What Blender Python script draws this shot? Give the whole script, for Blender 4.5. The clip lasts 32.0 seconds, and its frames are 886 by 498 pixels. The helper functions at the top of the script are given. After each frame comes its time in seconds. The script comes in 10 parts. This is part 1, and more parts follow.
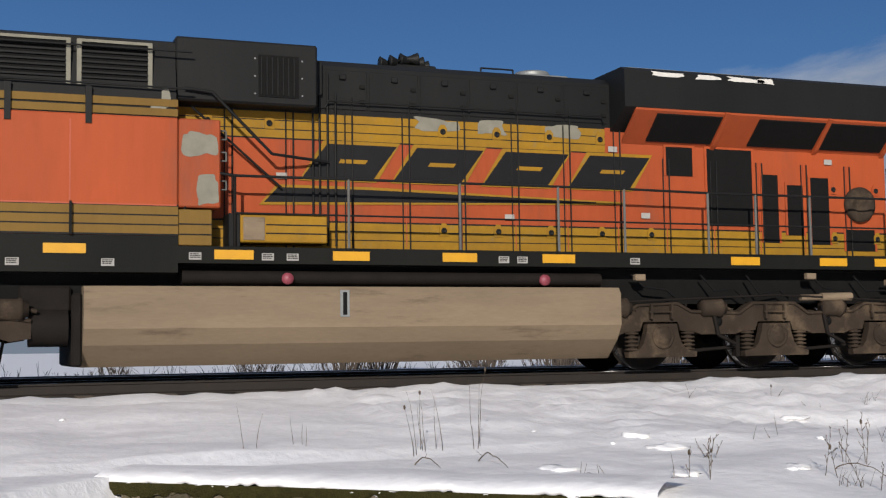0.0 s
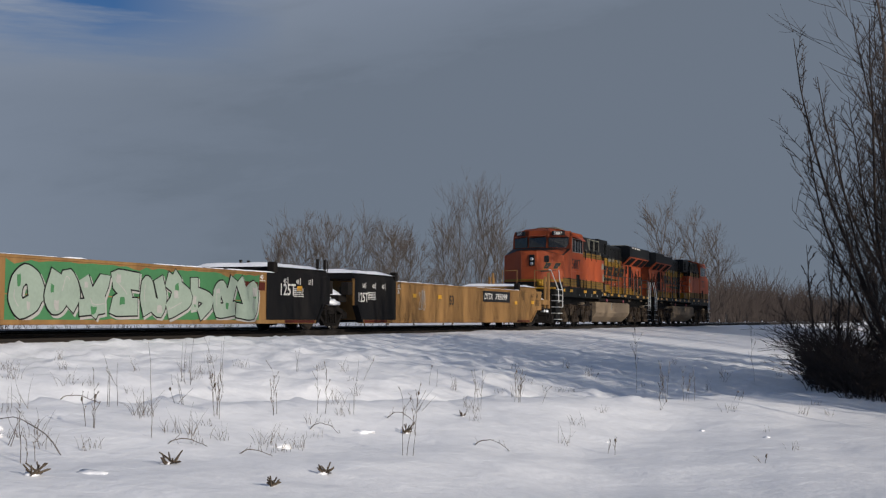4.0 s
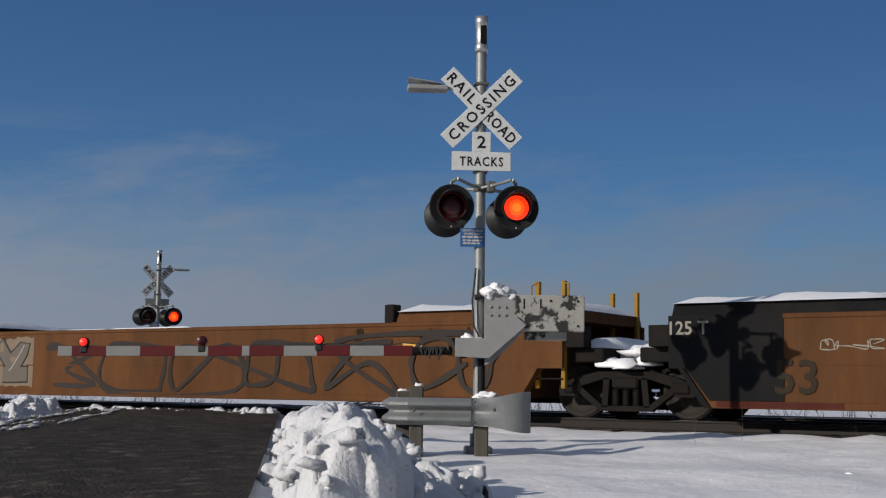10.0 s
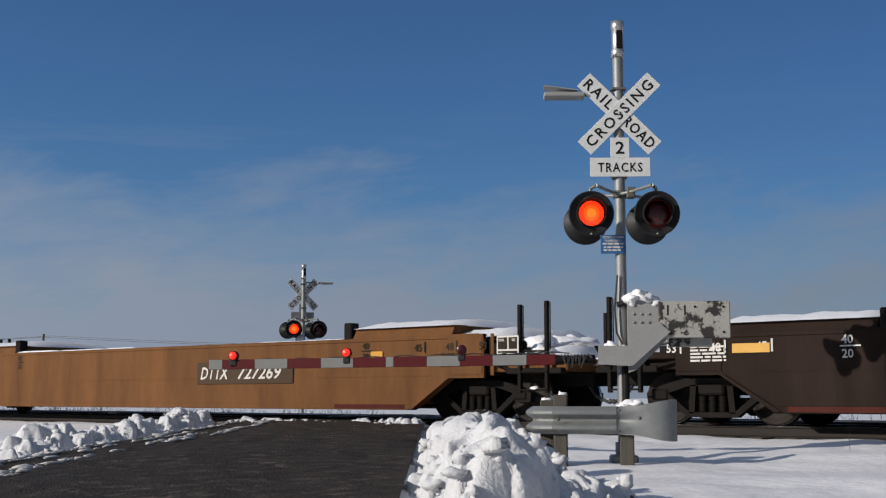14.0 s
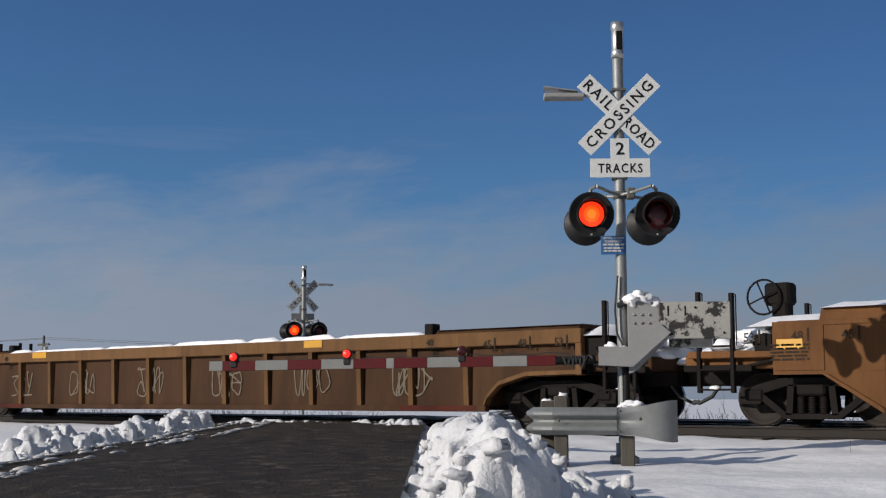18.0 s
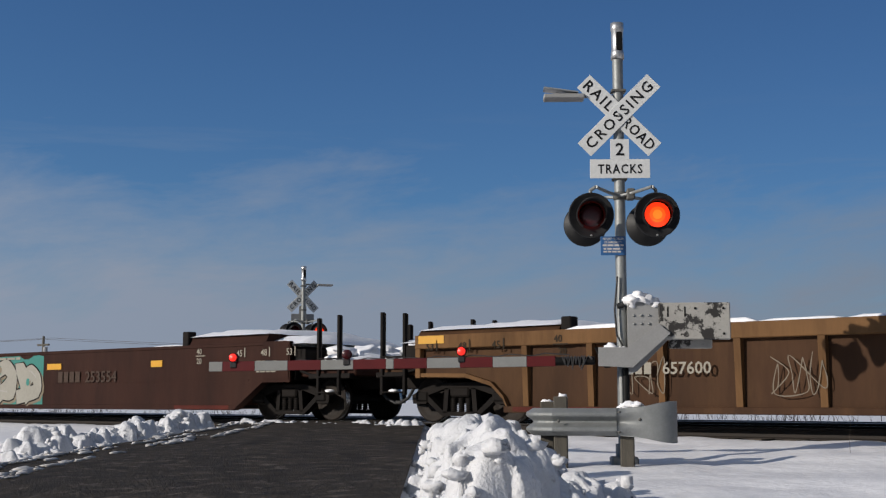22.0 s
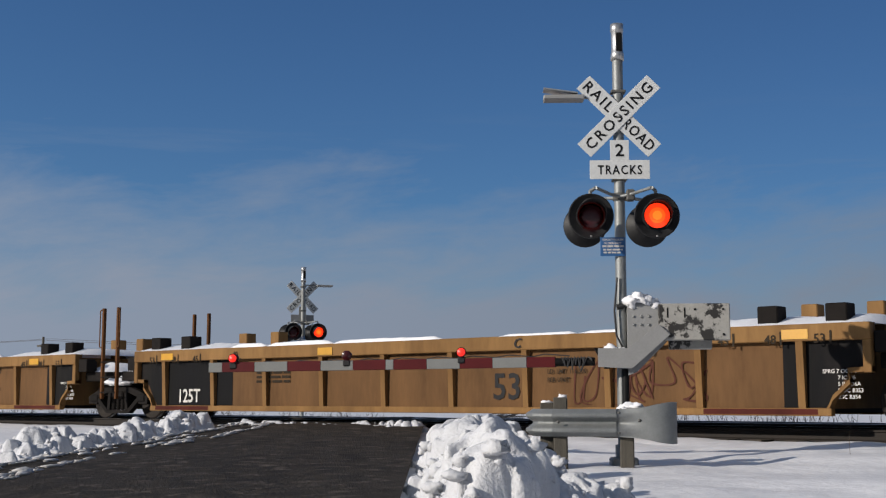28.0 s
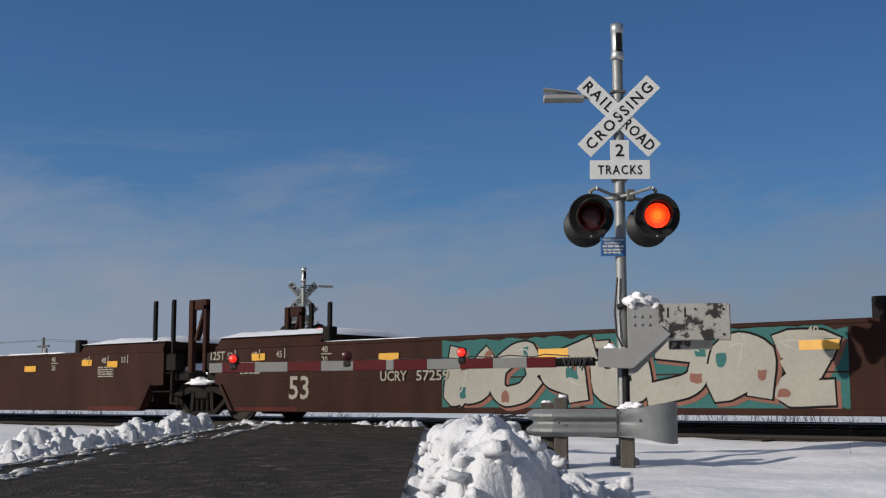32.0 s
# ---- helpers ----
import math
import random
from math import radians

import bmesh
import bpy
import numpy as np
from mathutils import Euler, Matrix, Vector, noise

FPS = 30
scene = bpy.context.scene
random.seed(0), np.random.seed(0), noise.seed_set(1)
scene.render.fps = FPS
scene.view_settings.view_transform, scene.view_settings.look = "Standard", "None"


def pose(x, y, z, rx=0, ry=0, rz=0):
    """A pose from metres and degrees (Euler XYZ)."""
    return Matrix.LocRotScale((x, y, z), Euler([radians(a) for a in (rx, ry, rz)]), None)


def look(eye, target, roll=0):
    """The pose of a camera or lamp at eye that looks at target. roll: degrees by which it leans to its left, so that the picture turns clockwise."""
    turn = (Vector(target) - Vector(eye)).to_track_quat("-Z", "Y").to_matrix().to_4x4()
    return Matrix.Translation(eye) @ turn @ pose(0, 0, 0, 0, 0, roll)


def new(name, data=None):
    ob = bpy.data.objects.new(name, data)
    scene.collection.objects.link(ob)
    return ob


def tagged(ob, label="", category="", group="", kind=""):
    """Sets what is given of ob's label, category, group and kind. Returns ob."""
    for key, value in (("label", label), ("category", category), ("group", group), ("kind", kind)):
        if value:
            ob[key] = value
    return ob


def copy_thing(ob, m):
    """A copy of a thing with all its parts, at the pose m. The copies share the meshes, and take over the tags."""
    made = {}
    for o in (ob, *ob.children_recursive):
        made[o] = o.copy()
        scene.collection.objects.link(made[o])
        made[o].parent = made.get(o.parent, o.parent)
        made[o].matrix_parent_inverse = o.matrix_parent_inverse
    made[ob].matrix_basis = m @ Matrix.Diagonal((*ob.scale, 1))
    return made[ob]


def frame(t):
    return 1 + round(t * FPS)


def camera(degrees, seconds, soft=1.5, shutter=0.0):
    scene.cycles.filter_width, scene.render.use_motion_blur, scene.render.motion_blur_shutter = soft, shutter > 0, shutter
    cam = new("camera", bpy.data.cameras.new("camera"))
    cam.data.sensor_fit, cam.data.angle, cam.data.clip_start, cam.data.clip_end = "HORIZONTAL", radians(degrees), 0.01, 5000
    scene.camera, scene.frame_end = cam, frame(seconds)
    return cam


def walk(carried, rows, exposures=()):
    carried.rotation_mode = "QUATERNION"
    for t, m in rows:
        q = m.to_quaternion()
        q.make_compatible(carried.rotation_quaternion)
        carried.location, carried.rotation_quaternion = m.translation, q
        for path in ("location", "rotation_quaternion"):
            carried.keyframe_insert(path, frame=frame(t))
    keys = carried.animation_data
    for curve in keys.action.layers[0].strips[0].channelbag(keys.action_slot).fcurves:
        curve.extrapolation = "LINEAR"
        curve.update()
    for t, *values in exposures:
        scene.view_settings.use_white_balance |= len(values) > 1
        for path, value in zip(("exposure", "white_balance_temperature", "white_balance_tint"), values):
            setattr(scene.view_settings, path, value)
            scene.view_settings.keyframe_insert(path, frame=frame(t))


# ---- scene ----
import collections

EYE = (0.0, 0.0, 0.41)  # the top of the rail is z = 0, the train runs along +x
VIEW = [  # seconds, turn to the left, tilt up, roll
    (0, -20.45, 4.51, -0.82),
    (0.5, -31.84, 4.64, -0.82),
    (1, -43.06, 4.71, -0.59),
    (1.5, -53.24, 4.72, -0.40),
    (2, -60.26, 4.40, -0.43),
    (2.5, -64.19, 3.84, -0.19),
    (3, -66.81, 3.50, 0.04),
    (3.5, -68.23, 3.21, 0.23),
    (5.5, -68.70, 3.04, 0.51),
    (6, -68.69, 3.02, 0.51),
    (6.5, -66.67, 2.95, 0.54),
    (7, -57.46, 2.90, 0.66),
    (7.5, -40.50, 3.42, 0.96),
    (8, -19.85, 4.18, 0.87),
    (8.5, 0.19, 4.94, 0.77),
    (9, 14.40, 5.54, 1.04),
    (9.5, 24.55, 5.99, 0.88),
    (10, 33.81, 6.43, 0.72),
    (10.5, 40.60, 6.75, 0.75),
    (11, 41.19, 6.77, 0.70),
    (11.5, 40.84, 6.76, 0.50),
    (12, 40.60, 6.74, 0.33),
    (12.5, 40.42, 6.73, 0.26),
    (13, 40.32, 6.77, 0.10),
    (13.5, 40.28, 6.80, 0.11),
    (14, 40.27, 6.81, 0.06),
    (14.5, 40.28, 6.82, 0.02),
    (16.5, 40.27, 6.85, 0.04),
    (18, 40.28, 6.86, -0.03),
    (20, 40.27, 6.88, -0.01),
    (22, 40.27, 6.89, 0.01),
    (24, 40.27, 6.90, -0.06),
    (25.5, 40.27, 6.92, -0.02),
    (27.5, 40.26, 6.93, 0.02),
    (30, 40.26, 6.93, -0.01),
    (32, 40.27, 6.94, -0.04),
]
cam = camera(39.06, 32.0, soft=1.25)
walk(cam, [(t, pose(*EYE) @ pose(0, 0, 0, 90 + p, 0, y) @ pose(0, 0, 0, 0, 0, r)) for t, y, p, r in VIEW],
     exposures=[(0, 0.14), (1.0, 0.15), (2.0, 0.12), (3.0, 0.06), (6.4, 0.02), (7.0, -0.08), (8.2, -0.20), (9.5, -0.2), (11.0, 0.0), (32, 0.02)])

# ---- light ----
SUN_FROM = Vector((-1.72, -4.1, 1.65)).normalized()   # towards the sun, low behind the camera's left
sun = new("sun", bpy.data.lights.new("sun", "SUN"))
sun.data.energy, sun.data.angle, sun.data.color = 4.1, radians(0.5), (1.0, 0.92, 0.82)
sun.matrix_world = look((0, 0, 30), Vector((0, 0, 30)) - SUN_FROM)
world = bpy.data.worlds.new("winter_sky")
scene.world = world
world.use_nodes = True
wn, wl = world.node_tree.nodes, world.node_tree.links
wn.clear()
w_out, w_bg = wn.new("ShaderNodeOutputWorld"), wn.new("ShaderNodeBackground")
w_sky = wn.new("ShaderNodeTexSky")
w_sky.sky_type, w_sky.sun_disc = "NISHITA", False
w_sky.sun_elevation = math.asin(SUN_FROM.z)
w_sky.sun_rotation = math.atan2(SUN_FROM.x, SUN_FROM.y)
w_sky.air_density, w_sky.dust_density, w_sky.ozone_density = 1.0, 0.2, 5.0
w_bg.inputs["Strength"].default_value = 0.055
w_co = wn.new("ShaderNodeTexCoord")
w_sep = wn.new("ShaderNodeSeparateXYZ")
wl.new(w_co.outputs["Generated"], w_sep.inputs[0])


def wmath(op, a, b=0.0, c=None, clamp=False):
    n = wn.new("ShaderNodeMath")
    n.operation, n.use_clamp = op, clamp
    for i, v in enumerate((a, b) if c is None else (a, b, c)):
        if isinstance(v, (int, float)):
            n.inputs[i].default_value = v
        else:
            wl.new(v, n.inputs[i])
    return n.outputs[0]


def wramp(x, lo, hi):
    return wmath("DIVIDE", wmath("SUBTRACT", x, lo), hi - lo, clamp=True)


# a high grey cloud sheet that covers the sky to the right of the crossing, thin streaks near the horizon elsewhere
w_az = wmath("ARCTAN2", w_sep.outputs["X"], w_sep.outputs["Y"])
w_el = wmath("ARCSINE", w_sep.outputs["Z"])
w_map = wn.new("ShaderNodeCombineXYZ")
wl.new(wmath("ADD", wmath("MULTIPLY", w_az, 3.2), wmath("MULTIPLY", w_el, -4.0)), w_map.inputs[0])
wl.new(wmath("MULTIPLY", w_el, 9.0), w_map.inputs[1])
w_ns = wn.new("ShaderNodeTexNoise")
w_ns.inputs["Scale"].default_value, w_ns.inputs["Detail"].default_value, w_ns.inputs["Roughness"].default_value = 2.6, 10.0, 0.62
w_ns.inputs["Distortion"].default_value = 0.25
wl.new(w_map.outputs[0], w_ns.inputs["Vector"])
w_noise = wmath("SUBTRACT", w_ns.outputs["Fac"], 0.5)
w_n2 = wn.new("ShaderNodeTexNoise")
w_n2.inputs["Scale"].default_value, w_n2.inputs["Detail"].default_value, w_n2.inputs["Roughness"].default_value = 3.4, 9.0, 0.6
w_m2 = wn.new("ShaderNodeCombineXYZ")
wl.new(wmath("ADD", wmath("MULTIPLY", w_az, 1.1), 7.3), w_m2.inputs[0])
wl.new(wmath("MULTIPLY", w_el, 11.0), w_m2.inputs[1])
wl.new(w_m2.outputs[0], w_n2.inputs["Vector"])
w_wisp = wmath("MULTIPLY", wmath("MULTIPLY", wramp(w_n2.outputs["Fac"], 0.53, 0.72), wramp(w_el, 0.24, 0.10)), 0.55)
w_edge = wmath("ADD", wmath("SUBTRACT", w_az, wmath("MULTIPLY", wmath("MAXIMUM", wmath("SUBTRACT", w_el, 0.165), 0.0), 4.0)), wmath("MULTIPLY", w_noise, 0.50))
w_hole = wmath("MULTIPLY", wmath("MULTIPLY", wramp(w_n2.outputs["Fac"], 0.36, 0.58), wramp(w_el, 0.185, 0.235)), wramp(wmath("ABSOLUTE", wmath("SUBTRACT", w_az, 0.90)), 0.17, 0.03))
w_sheet = wmath("MULTIPLY", wramp(w_edge, 0.42, 0.60), wmath("SUBTRACT", 0.97, w_hole), clamp=True)
w_left = wramp(wmath("MULTIPLY", w_az, -1.0), -0.17, 1.05)
w_low = wmath("MULTIPLY", wramp(wmath("ADD", wmath("ADD", wmath("MULTIPLY", w_el, -1.0), wmath("MULTIPLY", w_left, 0.045)), wmath("MULTIPLY", w_noise, 0.20)), -0.15, -0.03), 0.97)
# added grey veil high overhead, out of view, to make ambient light less blue
w_unseen_veil = wmath("MULTIPLY", wramp(w_el, 0.42, 0.80), 0.60)
w_cloud = wmath("MAXIMUM", wmath("MAXIMUM", wmath("MAXIMUM", w_sheet, w_low), w_wisp), w_unseen_veil)
w_mix = wn.new("ShaderNodeMix")
w_mix.data_type = "RGBA"
wl.new(w_cloud, w_mix.inputs["Factor"])
w_tint = wn.new("ShaderNodeMix")
w_tint.data_type, w_tint.blend_type = "RGBA", "MULTIPLY"
w_tint.inputs["Factor"].default_value = 1.0
# the clear sky is paler towards the sun's side
w_clear = wn.new("ShaderNodeMix")
w_clear.data_type = "RGBA"
w_clear.inputs["A"].default_value, w_clear.inputs["B"].default_value = (0.52, 0.68, 0.88, 1), (0.92, 1.19, 1.46, 1)
wl.new(w_left, w_clear.inputs["Factor"])
wl.new(w_clear.outputs["Result"], w_tint.inputs["B"])
wl.new(w_sky.outputs[0], w_tint.inputs["A"])
wl.new(w_tint.outputs["Result"], w_mix.inputs["A"])
# the cloud is brightest at its thin edge
w_grey = wn.new("ShaderNodeMix")
w_grey.data_type = "RGBA"
w_grey.inputs["A"].default_value, w_grey.inputs["B"].default_value = (2.65, 3.2, 4.05, 1), (5.4, 6.3, 8.1, 1)
wl.new(wmath("MAXIMUM", wmath("MULTIPLY", wmath("MULTIPLY", wramp(w_edge, 1.05, 0.45), wramp(w_az, 0.1, 0.4)), wmath("ADD", 0.75, wmath("MULTIPLY", w_noise, 1.6)), clamp=True), wmath("MULTIPLY", w_left, 0.74)), w_grey.inputs["Factor"])
wl.new(w_grey.outputs["Result"], w_mix.inputs["B"])
wl.new(w_mix.outputs["Result"], w_bg.inputs["Color"])
wl.new(w_bg.outputs[0], w_out.inputs[0])

# ---- materials ----


def node(nt, kind, **values):
    n = nt.nodes.new(kind)
    for k, v in values.items():
        n.inputs[k.replace("_", " ")].default_value = v
    return n


def material(name, base, rough=0.6, metal=0.0, second=None, scale=6.0, amount=0.6, fine=40.0, bump=0.15, stretch=(1, 1, 1), spread=0.0, spec=0.5, third=None, third_scale=1.2, third_cut=(0.52, 0.68), coords="Object", glow=0.0, relief=0.02, turn=0.0):
    """A painted, stained or grown surface: a base colour, a second one by coarse noise, a third in patches, grain and relief."""
    m = bpy.data.materials.new(name)
    m.use_nodes = True
    nt = m.node_tree
    b = nt.nodes["Principled BSDF"]
    lk = nt.links
    b.inputs["Roughness"].default_value, b.inputs["Metallic"].default_value = rough, metal
    b.inputs["Specular IOR Level"].default_value = spec
    tc = nt.nodes.new("ShaderNodeTexCoord")
    mp = nt.nodes.new("ShaderNodeMapping")
    mp.inputs["Scale"].default_value = stretch
    if turn:
        mp.vector_type = "TEXTURE"
        mp.inputs["Scale"].default_value = [1 / v for v in stretch]
        mp.inputs["Rotation"].default_value = (0, 0, radians(turn))
    if coords == "World":
        ge = nt.nodes.new("ShaderNodeNewGeometry")
        lk.new(ge.outputs["Position"], mp.inputs["Vector"])
    else:
        lk.new(tc.outputs[coords], mp.inputs["Vector"])
    n1 = node(nt, "ShaderNodeTexNoise", Scale=scale, Detail=6.0, Roughness=0.62)
    n2 = node(nt, "ShaderNodeTexNoise", Scale=fine, Detail=4.0, Roughness=0.6)
    lk.new(mp.outputs[0], n1.inputs["Vector"])
    lk.new(mp.outputs[0], n2.inputs["Vector"])
    r1 = nt.nodes.new("ShaderNodeMapRange")
    r1.inputs["From Min"].default_value, r1.inputs["From Max"].default_value, r1.inputs["To Max"].default_value = 0.36, 0.72, amount
    lk.new(n1.outputs["Fac"], r1.inputs["Value"])
    mx = nt.nodes.new("ShaderNodeMix")
    mx.data_type = "RGBA"
    mx.inputs["A"].default_value = (*base, 1)
    mx.inputs["B"].default_value = (*(second or [c * 0.6 for c in base]), 1)
    lk.new(r1.outputs[0], mx.inputs["Factor"])
    col = mx.outputs["Result"]
    if third:
        n3 = node(nt, "ShaderNodeTexNoise", Scale=third_scale, Detail=8.0, Roughness=0.68)
        lk.new(mp.outputs[0], n3.inputs["Vector"])
        r3 = nt.nodes.new("ShaderNodeMapRange")
        r3.inputs["From Min"].default_value, r3.inputs["From Max"].default_value = third_cut
        lk.new(n3.outputs["Fac"], r3.inputs["Value"])
        m3 = nt.nodes.new("ShaderNodeMix")
        m3.data_type = "RGBA"
        lk.new(r3.outputs[0], m3.inputs["Factor"])
        lk.new(col, m3.inputs["A"])
        m3.inputs["B"].default_value = (*third, 1)
        col = m3.outputs["Result"]
    grain = nt.nodes.new("ShaderNodeMapRange")
    grain.inputs["To Min"].default_value, grain.inputs["To Max"].default_value = 0.86, 1.14
    lk.new(n2.outputs["Fac"], grain.inputs["Value"])
    hs = nt.nodes.new("ShaderNodeHueSaturation")
    lk.new(col, hs.inputs["Color"])
    val = grain.outputs[0]
    if spread:
        oi = nt.nodes.new("ShaderNodeObjectInfo")
        sp = nt.nodes.new("ShaderNodeMapRange")
        sp.inputs["To Min"].default_value, sp.inputs["To Max"].default_value = 1 - spread, 1 + spread
        lk.new(oi.outputs["Random"], sp.inputs["Value"])
        mu = nt.nodes.new("ShaderNodeMath")
        mu.operation = "MULTIPLY"
        lk.new(sp.outputs[0], mu.inputs[0])
        lk.new(val, mu.inputs[1])
        val = mu.outputs[0]
    lk.new(val, hs.inputs["Value"])
    lk.new(hs.outputs[0], b.inputs["Base Color"])
    if bump:
        bp = nt.nodes.new("ShaderNodeBump")
        bp.inputs["Strength"].default_value, bp.inputs["Distance"].default_value = bump, relief
        lk.new(n2.outputs["Fac"], bp.inputs["Height"])
        lk.new(bp.outputs[0], b.inputs["Normal"])
    if glow:
        b.inputs["Emission Color"].default_value, b.inputs["Emission Strength"].default_value = (*base, 1), glow
    return m


